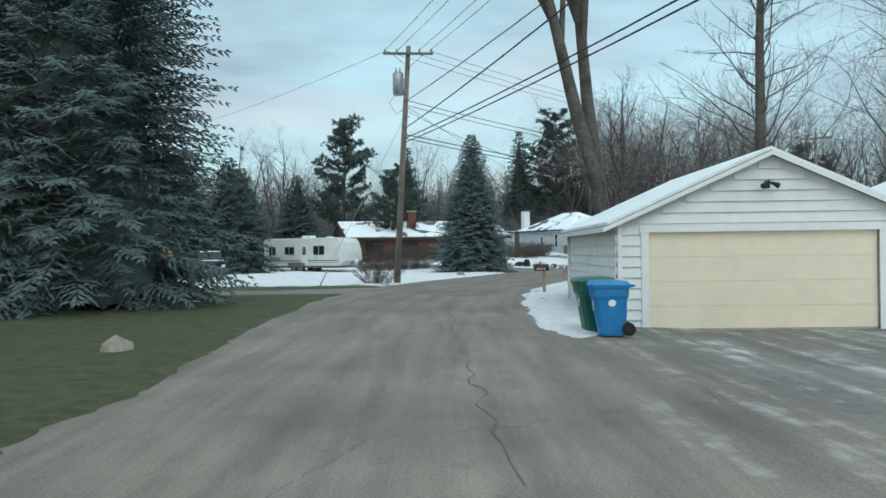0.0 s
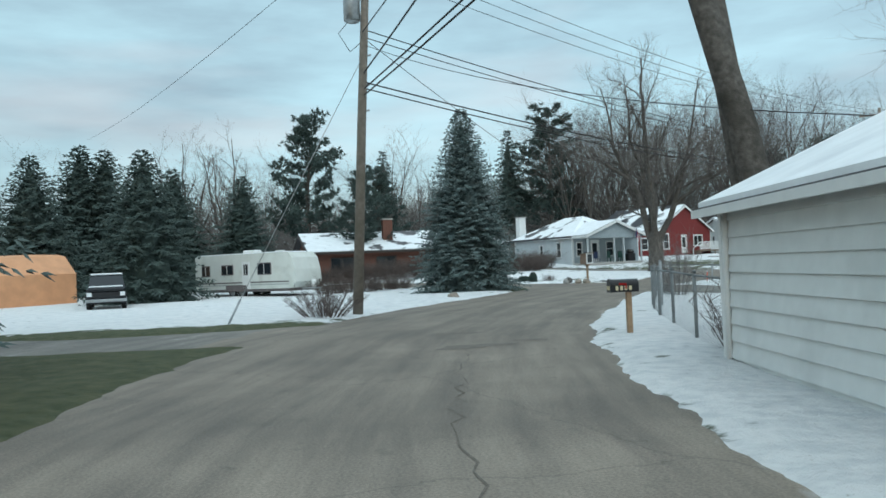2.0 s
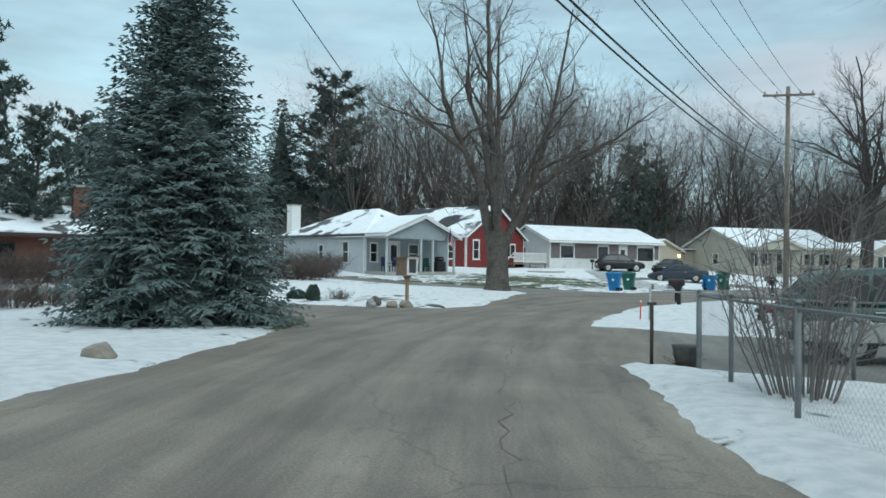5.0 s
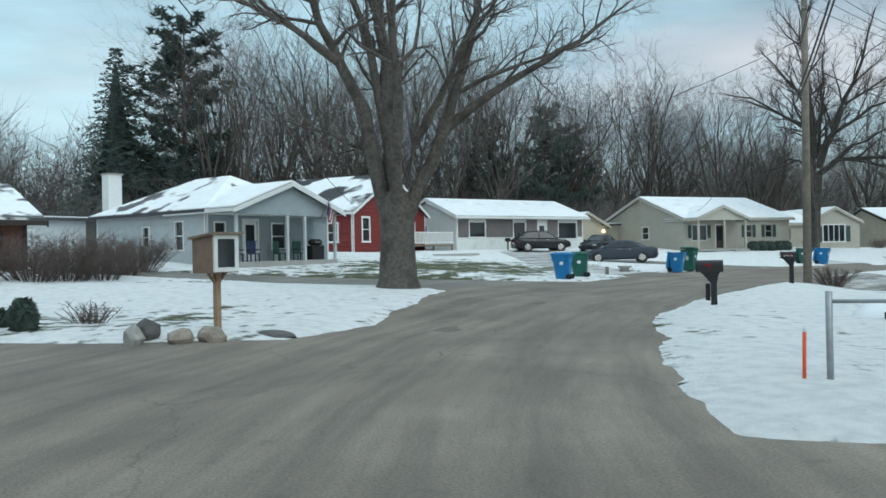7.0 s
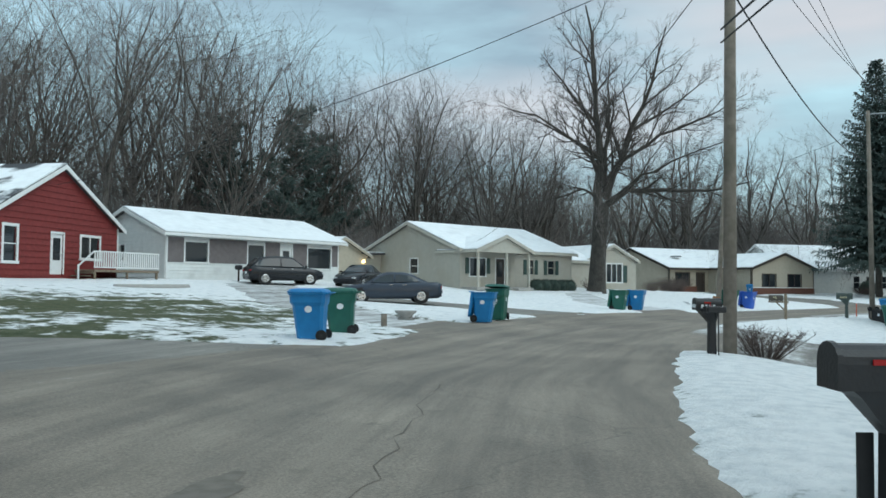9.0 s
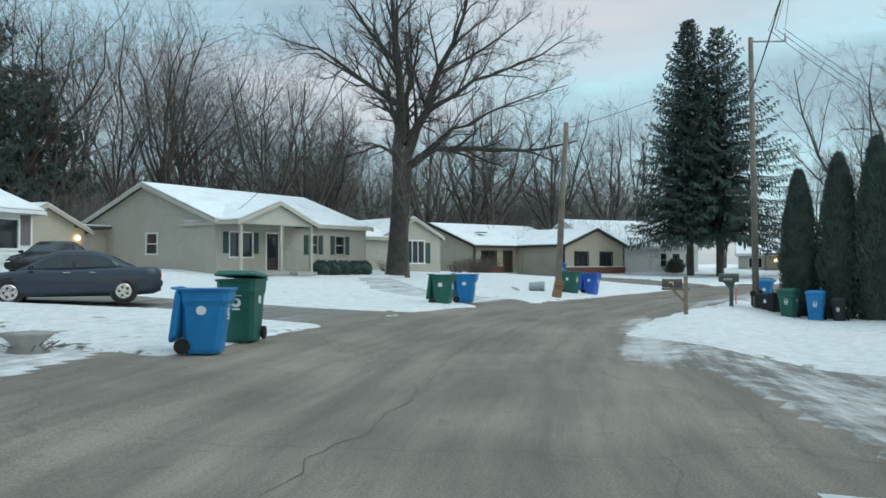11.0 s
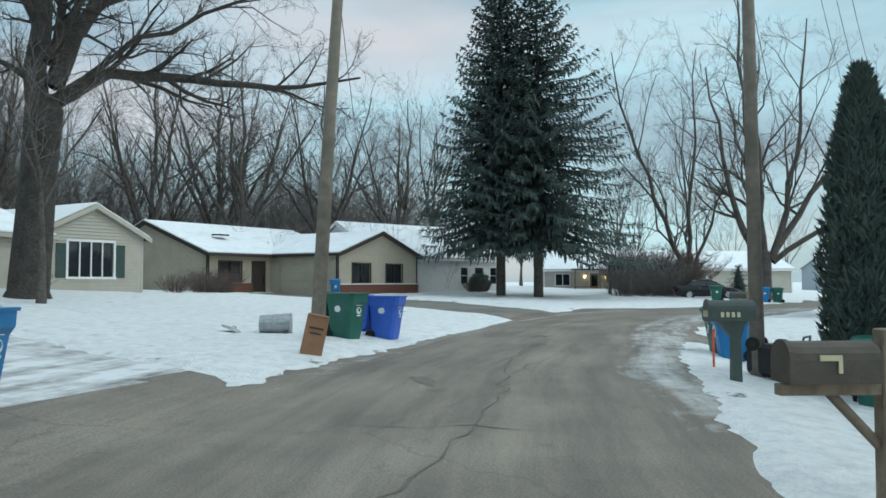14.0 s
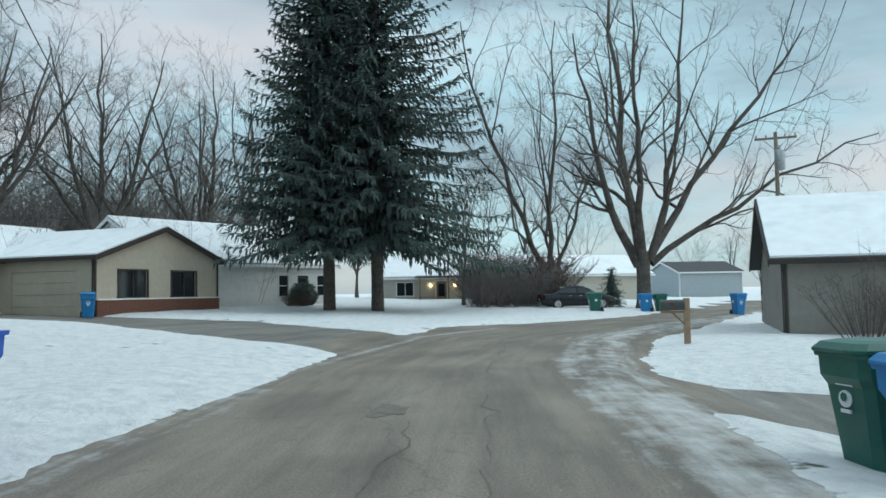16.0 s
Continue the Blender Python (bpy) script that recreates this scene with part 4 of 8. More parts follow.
def shrub(seed, height, width, stems=26, twigs=6):
    rng = random.Random(seed)
    s = Shape()
    for k in range(stems):
        a, r = rng.uniform(0, 6.2832), rng.random() ** 0.6
        d = Vector((math.cos(a) * r * width / height * 0.55, math.sin(a) * r * width / height * 0.55, 1 - 0.25 * r))
        p = Vector((math.cos(a) * r * (0.06 + 0.2 * width), math.sin(a) * r * (0.06 + 0.2 * width), -0.05))
        h = height * rng.uniform(0.65, 1.05)
        mid = p + d * h * 0.5
        top = p + d * h + Vector((rng.gauss(0, 0.1), rng.gauss(0, 0.1), 0))
        s.tube([p, mid, top], [0.014, 0.009, 0.004], 3, cap=False)
        for j in range(twigs):
            t = rng.uniform(0.25, 1)
            w = p.lerp(top, t)
            v = Vector((rng.gauss(0, 1), rng.gauss(0, 1), rng.uniform(0.3, 1.3))).normalized()
            s.spike(w, w + v * h * rng.uniform(0.14, 0.38), 0.007)
    return s


def at(x, y, rz=0.0, dz=0.0, s=1.0):
    m = pose(x, y, H(x, y) + dz, 0, 0, rz)
    return m @ Matrix.Diagonal((s, s, s, 1)) if s != 1.0 else m


def plant(name, shapes, m, mats, label, category="tree", group="", names=("trunk", "crown")):
    t = thing(name, m, label, category, group)
    for n, sh, mt in zip(names, shapes, mats):
        part(n, sh, mt, t)
    return t


def replant(ob, x, y, rz, s, dz=-0.05, label=""):
    c = copy_thing(ob, pose(x, y, H(x, y) + dz, 0, 0, rz))
    c.scale = (s, s, s)
    if label:
        tagged(c, label)
    return c


BARKED = (M_BARK, M_TWIG)
# the maple before the grey house, the tall tree by the beige house, the tree behind the garage
plant("maple_tree", limbed_tree(11, 0.52, 2.5, (
    (100, ((0.1, 2.6), (0.4, 6.0), (0.9, 9.5), (1.2, 13.0), (1.0, 16.2)), 0.30), (156, ((0.3, 2.3), (1.0, 5.5), (1.9, 7.5), (2.7, 9.6), (3.6, 14.2)), 0.27),
    (160, ((1.7, 7.0), (3.1, 8.1), (4.8, 8.9), (6.4, 9.5)), 0.13), (150, ((0.4, 3.9), (1.5, 4.6), (3.4, 5.3)), 0.09),
    (-24, ((0.35, 2.3), (1.4, 4.7), (2.0, 6.6), (2.8, 9.4), (3.6, 14.0)), 0.25), (-20, ((1.5, 4.9), (2.8, 5.9), (4.5, 6.9), (6.3, 8.0), (7.6, 9.0)), 0.17),
    (-110, ((0.3, 2.6), (1.3, 5.6), (2.4, 8.4), (3.6, 12.5)), 0.22), (70, ((0.3, 2.7), (1.8, 5.5), (3.4, 8.0), (5.2, 11.4)), 0.22),
    (130, ((0.2, 3.0), (0.7, 7.0), (1.7, 10.5), (2.2, 15.0)), 0.2), (-60, ((0.8, 4.5), (2.6, 7.0), (4.6, 9.0)), 0.13)), clean=0.34, sub=7, twigs=4), at(12.95, 29.95), BARKED, "large bare spreading maple with a thick grey-brown trunk")
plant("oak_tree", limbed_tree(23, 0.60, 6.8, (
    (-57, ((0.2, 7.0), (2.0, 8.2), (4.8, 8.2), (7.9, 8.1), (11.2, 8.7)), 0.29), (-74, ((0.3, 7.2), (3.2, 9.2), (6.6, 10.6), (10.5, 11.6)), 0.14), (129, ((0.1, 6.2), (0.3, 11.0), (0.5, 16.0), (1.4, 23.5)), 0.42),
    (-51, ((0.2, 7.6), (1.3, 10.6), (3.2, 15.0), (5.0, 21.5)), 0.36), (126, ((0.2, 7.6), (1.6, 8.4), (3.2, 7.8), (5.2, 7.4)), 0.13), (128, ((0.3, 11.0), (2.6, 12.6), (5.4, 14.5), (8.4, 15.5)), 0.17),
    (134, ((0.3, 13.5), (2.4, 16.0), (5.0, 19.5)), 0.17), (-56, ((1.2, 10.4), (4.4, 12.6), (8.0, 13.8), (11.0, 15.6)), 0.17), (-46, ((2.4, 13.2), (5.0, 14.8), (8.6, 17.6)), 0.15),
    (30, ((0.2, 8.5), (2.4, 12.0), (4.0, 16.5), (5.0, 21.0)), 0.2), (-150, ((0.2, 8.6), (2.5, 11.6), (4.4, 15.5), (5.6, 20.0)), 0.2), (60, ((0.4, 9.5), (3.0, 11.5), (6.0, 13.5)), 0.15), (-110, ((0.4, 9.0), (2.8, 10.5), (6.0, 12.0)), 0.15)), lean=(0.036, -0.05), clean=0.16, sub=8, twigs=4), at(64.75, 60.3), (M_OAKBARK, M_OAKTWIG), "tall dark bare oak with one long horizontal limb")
plant("leaning_tree", bare_tree(5, 22, 0.31, 11.4, limbs=6, spread=0.42, twigs=6, depth=4, stems=2, leans=((-0.15, 0.03), (-0.08, 0.06))), at(3.3, -15.4), BARKED, "two-stemmed bare tree leaning behind the garage")
STREET_LIMBS = ((98, ((0.2, 2.0), (1.4, 4.6), (2.2, 8.0), (3.0, 13.0)), 0.24), (60, ((0.1, 2.2), (0.6, 6.0), (1.0, 11.0), (1.4, 18.0)), 0.26),
    (-82, ((0.3, 2.2), (1.2, 5.0), (2.0, 9.5), (2.4, 15.5)), 0.22), (-84, ((0.3, 2.4), (2.5, 5.8), (5.6, 9.8), (8.0, 13.2)), 0.20),
    (-80, ((0.4, 2.1), (3.4, 4.2), (7.0, 6.2), (11.8, 8.2)), 0.17), (170, ((0.2, 2.3), (1.8, 5.6), (3.2, 9.0), (4.6, 13.5)), 0.2), (10, ((0.2, 2.3), (2.0, 6.0), (3.6, 10.0), (4.8, 14.5)), 0.2))
plant("street_tree", limbed_tree(31, 0.31, 2.2, STREET_LIMBS, sub=6, twigs=4), at(106.3, 32.8, 0, 0, 1.36), BARKED, "bare vase-shaped tree at the end of the street")
plant("slender_tree", limbed_tree(32, 0.34, 1.2, ((98, ((0.1, 1.0), (1.2, 4.5), (3.6, 10.5), (5.8, 17.0), (6.6, 22.0)), 0.26), (98, ((2.6, 8.0), (5.2, 11.0), (7.6, 14.0)), 0.11), (-80, ((0.1, 1.2), (0.1, 7.0), (0.3, 14.0), (0.8, 22.0)), 0.24), (-84, ((0.2, 1.2), (1.1, 4.5), (2.9, 9.5), (4.8, 15.0)), 0.19), (10, ((0.2, 1.3), (1.4, 7.0), (2.8, 13.0), (3.6, 19.0)), 0.15)), sub=7, twigs=4), at(116.4, 38.2), BARKED, "bare tree with splayed steep stems beyond the firs")
plant("young_tree", bare_tree(38, 7.0, 0.12, 1.6, limbs=7, spread=0.6, twigs=4, depth=4), at(108.4, 44.4), (M_BARK, M_BROWN_TWIG), "small bushy bare tree before the lit porch")
plant("young_tree", bare_tree(37, 9.5, 0.13, 3.5, limbs=5, spread=0.4, twigs=3, depth=4), at(63.6, 58.6), BARKED, "young bare tree beside the oak")
# a family of bare trees for the wood
WOOD = []
for k, (h, r, fork, limbs, spread) in enumerate(((15, 0.19, 3.2, 6, 0.50), (17, 0.24, 4.6, 6, 0.46), (13, 0.16, 2.2, 7, 0.56), (18, 0.25, 5.6, 6, 0.50), (14, 0.16, 3.0, 7, 0.44))):
    WOOD.append(bare_tree(100 + k, h, r, fork, limbs=limbs, spread=spread * 1.1, twigs=4, depth=4, upward=0.3))
WOOD_THINGS = []


def wood_tree(k, x, y, rz, s):
    k %= len(WOOD)
    if len(WOOD_THINGS) <= k or WOOD_THINGS[k] is None:
        while len(WOOD_THINGS) <= k:
            WOOD_THINGS.append(None)
        t = plant("bare_tree", WOOD[k], at(x, y, rz), BARKED, "slender bare tree at the edge of the wood", group="trees of the wood")
        t.scale = (s, s, s)
        WOOD_THINGS[k] = t
        return t
    return replant(WOOD_THINGS[k], x, y, rz, s)


rng = random.Random(7)
count = 0
# the wood behind the houses, in ragged rows
for row, (off, n, jit) in enumerate(((0, 34, 2.5), (7, 34, 3.0), (15, 30, 4.0), (25, 24, 5.0))):
    for i in range(n):
        f = (i + rng.uniform(-0.4, 0.4)) / n
        if f < 0.45:
            g = f / 0.45
            x, y = 2 + 46 * g, 78 + 4 * g
        else:
            g = (f - 0.45) / 0.55
            x, y = 48 + 62 * g, 86 - 3 * g
        x, y = x + rng.gauss(0, jit * 0.5) - off * 0.1, y + off + rng.gauss(0, jit)
        if (44 < x < 82 and row > 1) or x < 14:
            continue
        wood_tree(count, x, y, rng.uniform(0, 360), rng.uniform(1.22, 1.6) * (0.68 if x > 76 else 1.0))
        count += 1
# more of them beyond the brown house, beyond the first bend, and along the far street
for x, y, s in ((-30, 62, .95), (-24, 66, 1.0), (-19, 60, .9), (-36, 58, .9), (-9, 70, 1), (-2, 74, .9), (-44, 55, 1), (22, -6, 1.0), (27, 2, .95), (33, -2, 1.0), (38, 6, .9), (30, 10, .9), (26, -14, 1.05), (45, 2, 1), (52, 8, .95), (58, 2, 1.0), (20, -16, .9), (40, -8, 1), (114, 66, 1.0), (122, 64, .9), (137, 44, .8), (142, 52, .7), (146, 47, .75), (139, 58, .7), (150, 40, .7), (152, 33, .62), (158, 26, .6), (182, 8, .5), (188, 2, .55), (178, -2, .5), (148, 60, .7), (192, 12, .55)):
    wood_tree(count, x, y, rng.uniform(0, 360), s * (1.0 if x < 0 else 1.4))
    count += 1
tall = plant("bare_tree", trunk_tree(61, 19, 0.27), at(9.3, -13.2), BARKED, "tall bare tree behind the roofs")

big = plant("bare_tree", limbed_tree(41, 0.36, 4.0, ((10, ((0.1, 3.8), (0.8, 8.0), (1.2, 13.0), (1.0, 19.5)), 0.26), (130, ((0.1, 3.6), (1.4, 7.5), (2.6, 12.0), (3.8, 18.0)), 0.24), (250, ((0.1, 3.8), (1.5, 7.0), (3.2, 11.5), (4.6, 17.0)), 0.24),
    (70, ((0.2, 4.2), (2.6, 7.5), (5.0, 11.0), (6.4, 14.5)), 0.18), (190, ((0.2, 4.4), (2.8, 8.0), (5.2, 11.5), (7.0, 14.0)), 0.18), (310, ((0.2, 4.0), (2.4, 7.6), (4.8, 11.8), (6.4, 15.5)), 0.18)), twigs=4, sub=7), at(95.5, 79.0), BARKED, "tall bare tree with several stems behind the tan house", group="trees behind the tan house")
for x, y, rz, s in ((99.5, 73.0, 80, 1.0), (104.0, 78.0, 200, 1.1), (107.5, 69.5, 20, 1.0), (84.0, 82.5, 290, 0.95), (112.0, 64.0, 250, 0.9), (78.0, 80.0, 60, 0.9), (22.0, -8.0, 130, 0.8), (70.5, 78.0, 33, 0.85), (-23.4, 46.4, 0, 0.72), (-28.5, 49.5, 90, 0.74), (-36.5, 52.0, 200, 0.66), (-6.0, 62.0, 40, 0.55)):
    replant(big, x, y, rz, s)
brush, r_ = Shape(), random.Random(77)
for k in range(230):
    f = k / 230
    x, y = (2 + 108 * f + r_.gauss(0, 1.0), 79 + 6 * f + r_.gauss(0, 4.0))
    if k % 5 == 0:
        x, y = 96 + r_.uniform(0, 26), 66 + r_.gauss(0, 4)
    h = r_.uniform(3.0, 7.5)
    q = shrub(900 + k, h, h * 1.2, 20, 14)
    z = H(x, y)
    brush.add([(a + x, b + y, c + z) for a, b, c in q.v], q.f)
tagged(part("undergrowth", brush, M_TWIG), "tangled grey-brown undergrowth below the bare trees", "undergrowth", kind="stuff")

# the thick of the wood further back
far_wood, r_ = Shape(), random.Random(78)
for k in range(430):
    f = k / 430
    if f < 0.78:
        x, y = -60 + 230 * f + r_.gauss(0, 2), 106 + r_.gauss(0, 9)
    else:
        x, y = 128 + 30 * (f - 0.7) + r_.gauss(0, 6), 110 - 130 * (f - 0.7) + r_.gauss(0, 5)
    q = shrub(1300 + k % 40, 3.0, 3.2, 14, 17)
    e, z = r_.uniform(3.4, 5.6), H(x, y)
    far_wood.add([(a * e * 0.8 + x, b * e * 0.8 + y, c * e + z) for a, b, c in q.v], q.f)
tagged(part("far_wood", far_wood, M_TWIG), "grey wall of bare trees further back", "woods", kind="stuff")

# conifers
plant("blue_spruce", conifer(3, 9.8, 3.15, clear=0.06, gap=0.19, per=21, tuft=0.30, width=0.085, lift=0.06, droop=0.14, power=0.80, ragged=0.09, core=0.55), at(-1.5, 13.6), (M_BARK, M_SPRUCE), "dense blue spruce tree standing in the snow")
plant("blue_spruce", conifer(4, 18, 5.2, clear=0.15, gap=0.32, per=20, tuft=0.38, width=0.095, lift=0.03, droop=0.17, power=0.5, ragged=0.14, core=0.55), at(-13.9, -19.6), (M_BARK, M_BIGSPRUCE), "huge spreading blue spruce at the bend", group="spruces by the bend")
plant("blue_spruce", conifer(8, 16, 4.6, clear=0.2, gap=0.50, per=15, tuft=0.55, width=0.14, lift=0.0, droop=0.2, power=0.55, ragged=0.16, core=0.55), at(-22.5, -14.5), (M_BARK, M_BIGSPRUCE), "huge spreading blue spruce at the bend", group="spruces by the bend")
plant("fir_tree", hanging_fir(14, 24.0, 5.9, clear=4.2, gap=0.44, per=13), at(98.6, 51.2), (M_BARK, M_FIR), "tall dark fir with drooping boughs", group="pair of firs")
plant("fir_tree", hanging_fir(15, 23.0, 5.6, clear=4.0, gap=0.54, per=11, reach_to=(-1.5, 0.45)), at(98.2, 48.4), (M_BARK, M_FIR), "tall dark fir with drooping boughs", group="pair of firs")
mid_fir = plant("spruce_tree", conifer(16, 9.0, 3.9, clear=0.15, gap=0.30, per=15, tuft=0.42, width=0.14, lift=0.05, droop=0.16, power=0.85, core=0.62), at(-22.5, 29.0), (M_BARK, M_FIR), "dark spruce behind the parked caravan", group="spruces behind the caravan")
for x, y, s in ((-19.9, 16.4, 0.98), (-30.6, 24.4, 1.1), (-32.5, 36.0, 1.35), (-30.6, 36.4, 1.3), (-17.3, 28.6, 0.92), (-40, 34, 1.2), (-38, 22, 1.1), (-28, 44, 1.0), (-45, 30, 1.2)):
    replant(mid_fir, x, y, rng.uniform(0, 360), s)
open_pine = plant("pine_tree", pine(9, 13, 4.5), at(-16.6, 53.0), (M_BARK, M_FIR), "tall open pine behind the brown house", group="pines")
open_pine.scale = (1.3, 1.3, 1.3)
for x, y, s in ((12.0, 81.7, 1.62), (-9.5, 53, 0.85), (-10.0, 41.0, 0.72), (51.0, 84.0, 1.2), (56.0, 87.0, 1.1), (45.0, 86.0, 1.1)):
    replant(open_pine, x, y, rng.uniform(0, 360), s)
tall_spruce = plant("spruce_tree", conifer(17, 19.0, 5.2, clear=0.5, gap=0.48, per=12, tuft=0.62, width=0.20, lift=0.1, droop=0.3, power=0.82, ragged=0.22, core=0.5), at(6.7, 84.8), (M_BARK, M_FIR), "tall dark spruce beyond the grey house", group="tall spruces")
replant(tall_spruce, -11.2, 83.5, 50, 0.92)
cedar = plant("arborvitae", column_cedar(2, 6.0, 0.72), at(57.75, 35.25), (M_BARK, M_CEDAR), "tall dark columnar arborvitae", group="row of arborvitae")
for x, y, s in ((57.35, 33.75, 1.1), (56.95, 32.4, 1.18), (56.5, 31.0, 1.15), (56.1, 29.6, 1.1), (55.7, 28.2, 1.15), (55.3, 26.8, 1.1)):
    replant(cedar, x, y, rng.uniform(0, 360), s)
# brown scrub and hedges
scrub = thing("brown_shrub", at(-3.2, 33.5), "bare brown shrub before the brick house", "shrub", "brown shrubs")
part("branchwork", shrub(3, 1.75, 2.7, 90, 17), M_BROWN_TWIG, scrub)
for x, y, s in ((-5.6, 32.0, 1.0), (-8.2, 31.0, 1.05), (-10.6, 30.2, .95), (-1.0, 34.6, 1.0), (2.6, 36.4, 1.05), (4.6, 38.0, 1.0), (6.2, 43.2, 1.05), (-4.4, 32.6, 1.1), (-6.9, 31.4, 1.05), (-9.4, 30.5, 1.1), (-12.4, 29.4, 1.0), (-2.1, 34.2, 1.1), (0.8, 35.6, 1.1), (3.6, 37.4, 1.1), (5.4, 40.6, 1.0)):
    replant(scrub, x, y, rng.uniform(0, 360), s)
for x, y, s in ((-9.6, 17.6, 0.74), (-8.5, 18.0, 0.78), (-7.4, 18.6, 0.74), (-6.4, 19.2, 0.76), (-5.5, 19.9, 0.7)):
    replant(scrub, x, y, rng.uniform(0, 360), s, label="bare brown hedge shrub beside the caravan")
for x, y, s in ((110.2, 42.6, 1.5), (110.9, 41.2, 2.5), (111.2, 39.9, 1.9), (110.2, 38.9, 1.3), (114.5, 41.8, 2.9), (116.5, 39.2, 2.5), (84.5, 65.5, 1.1), (82.5, 65.0, 0.9), (102.0, 54.0, .7)):
    replant(scrub, x, y, rng.uniform(0, 360), s, label="bare brown shrub at the edge of a garden")


# ---- houses ----
def rows_of_boards(length, height, holes, gable, step):
    """The clear runs of lap siding on a wall: (x0, x1, z0, z1)."""
    out, z = [], 0.0
    top = height + (gable or 0)
    while z < top - 0.02:
        z1 = min(z + step, top)
        a, b = 0.0, length
        if z1 > height and gable:
            k = (z1 - height) / gable * length / 2
            a, b = k, length - k
        cuts = sorted([(h[0], h[1]) for h in holes if h[2] < z1 - 0.03 and h[3] > z + 0.03])
        x = a
        for h0, h1 in cuts:
            if h0 > x:
                out.append((x, min(h0, b), z, z1))
            x = max(x, h1)
        if x < b - 0.02:
            out.append((x, b, z, z1))
        z = z1
    return out


def wall_core(shape, m, length, height, holes, gable, thick=0.14):
    """The body of a wall with its openings cut through, and its gable, as one skin."""
    xs = sorted({0.0, length, *[h[0] for h in holes], *[h[1] for h in holes]})
    zs = sorted({0.0, height, *[h[2] for h in holes], *[h[3] for h in holes]})
    index, vs, fs = {}, [], []

    def vert(x, y, z):
        key = (round(x, 4), round(y, 4), round(z, 4))
        if key not in index:
            index[key] = len(vs)
            vs.append(tuple(m @ Vector(key)))
        return index[key]

    def solid(i, k):
        if not (0 <= i < len(xs) - 1 and 0 <= k < len(zs) - 1):
            return False
        cx, cz = (xs[i] + xs[i + 1]) / 2, (zs[k] + zs[k + 1]) / 2
        return not any(h[0] < cx < h[1] and h[2] < cz < h[3] for h in holes)
    for i in range(len(xs) - 1):
        for k in range(len(zs) - 1):
            if not solid(i, k):
                continue
            x0, x1, z0, z1 = xs[i], xs[i + 1], zs[k], zs[k + 1]
            q = [[vert(x, y, z) for x, z in ((x0, z0), (x1, z0), (x1, z1), (x0, z1))] for y in (0.0, thick)]
            fs += [tuple(q[0]), tuple(q[1][::-1])]
            for side_, (a_, b_) in (((i, k - 1), (0, 1)), ((i + 1, k), (1, 2)), ((i, k + 1), (2, 3)), ((i - 1, k), (3, 0))):
                if not solid(*side_) and not (gable and side_[1] >= len(zs) - 1):
                    fs.append((q[0][b_], q[0][a_], q[1][a_], q[1][b_]))
    if gable:
        top = [[vert(x, y, height) for x in xs] + [vert(length / 2, y, height + gable)] for y in (0.0, thick)]
        fs += [tuple(top[0]), tuple(top[1][::-1]), (top[0][-1], top[0][-2], top[1][-2], top[1][-1]), (top[0][0], top[0][-1], top[1][-1], top[1][0])]
    shape.add(vs, fs)


def window_part(house, m, hole, frame_mat, split=1, pane_mat=None, trim=0.08, bars=0):
    """A window in an opening: casing with sill, and a pane between its rails for each light."""
    x0, x1, z0, z1 = hole
    f = Shape()
    for c, s in ((((x0 + x1) / 2, -0.02, z1 + trim / 2), (x1 - x0 + 2 * trim, 0.07, trim)), (((x0 + x1) / 2, -0.035, z0 - trim / 2), (x1 - x0 + 2 * trim + 0.06, 0.10, trim)), ((x0 - trim / 2, -0.02, (z0 + z1) / 2), (trim, 0.07, z1 - z0)), ((x1 + trim / 2, -0.02, (z0 + z1) / 2), (trim, 0.07, z1 - z0))):
        f.box(c, s, m=m)
    w = (x1 - x0) / split
    win = part("window", f, frame_mat, house)
    for k in range(1, split):
        part("mullion", Shape().box((x0 + k * w, 0.0, (z0 + z1) / 2), (0.06, 0.06, z1 - z0), m=m), frame_mat, win)
    if bars:
        part("meeting_rail", Shape().box(((x0 + x1) / 2, 0.005, (z0 + z1) / 2), (x1 - x0, 0.05, 0.05), m=m), frame_mat, win)
    for k in range(split):
        g = Shape().box((x0 + (k + 0.5) * w, 0.06, (z0 + z1) / 2), (w - 0.03, 0.02, z1 - z0), m=m)
        part("pane", g, pane_mat or M_GLASS, win)
    return win


def door_part(house, m, hole, mat, frame_mat, lights=True):
    x0, x1, z0, z1 = hole
    f = Shape()
    f.box(((x0 + x1) / 2, -0.015, z1 + 0.05), (x1 - x0 + 0.2, 0.06, 0.1), m=m).box((x0 - 0.05, -0.015, (z0 + z1) / 2), (0.1, 0.06, z1 - z0), m=m).box((x1 + 0.05, -0.015, (z0 + z1) / 2), (0.1, 0.06, z1 - z0), m=m)
    d = part("door", Shape().box(((x0 + x1) / 2, 0.05, (z0 + z1) / 2), (x1 - x0, 0.05, z1 - z0), m=m), mat, house)
    part("door_frame", f, frame_mat, d)
    if lights:
        part("pane", Shape().box(((x0 + x1) / 2, 0.02, z0 + (z1 - z0) * 0.62), ((x1 - x0) * 0.62, 0.02, (z1 - z0) * 0.55), m=m), M_GLASS, d)
    part("knob", Shape().tube([tuple(m @ Vector((x1 - 0.1, 0.02, z0 + 1.0))), tuple(m @ Vector((x1 - 0.1, -0.05, z0 + 1.0)))], 0.03, 6), M_CHROME, d)
    return d


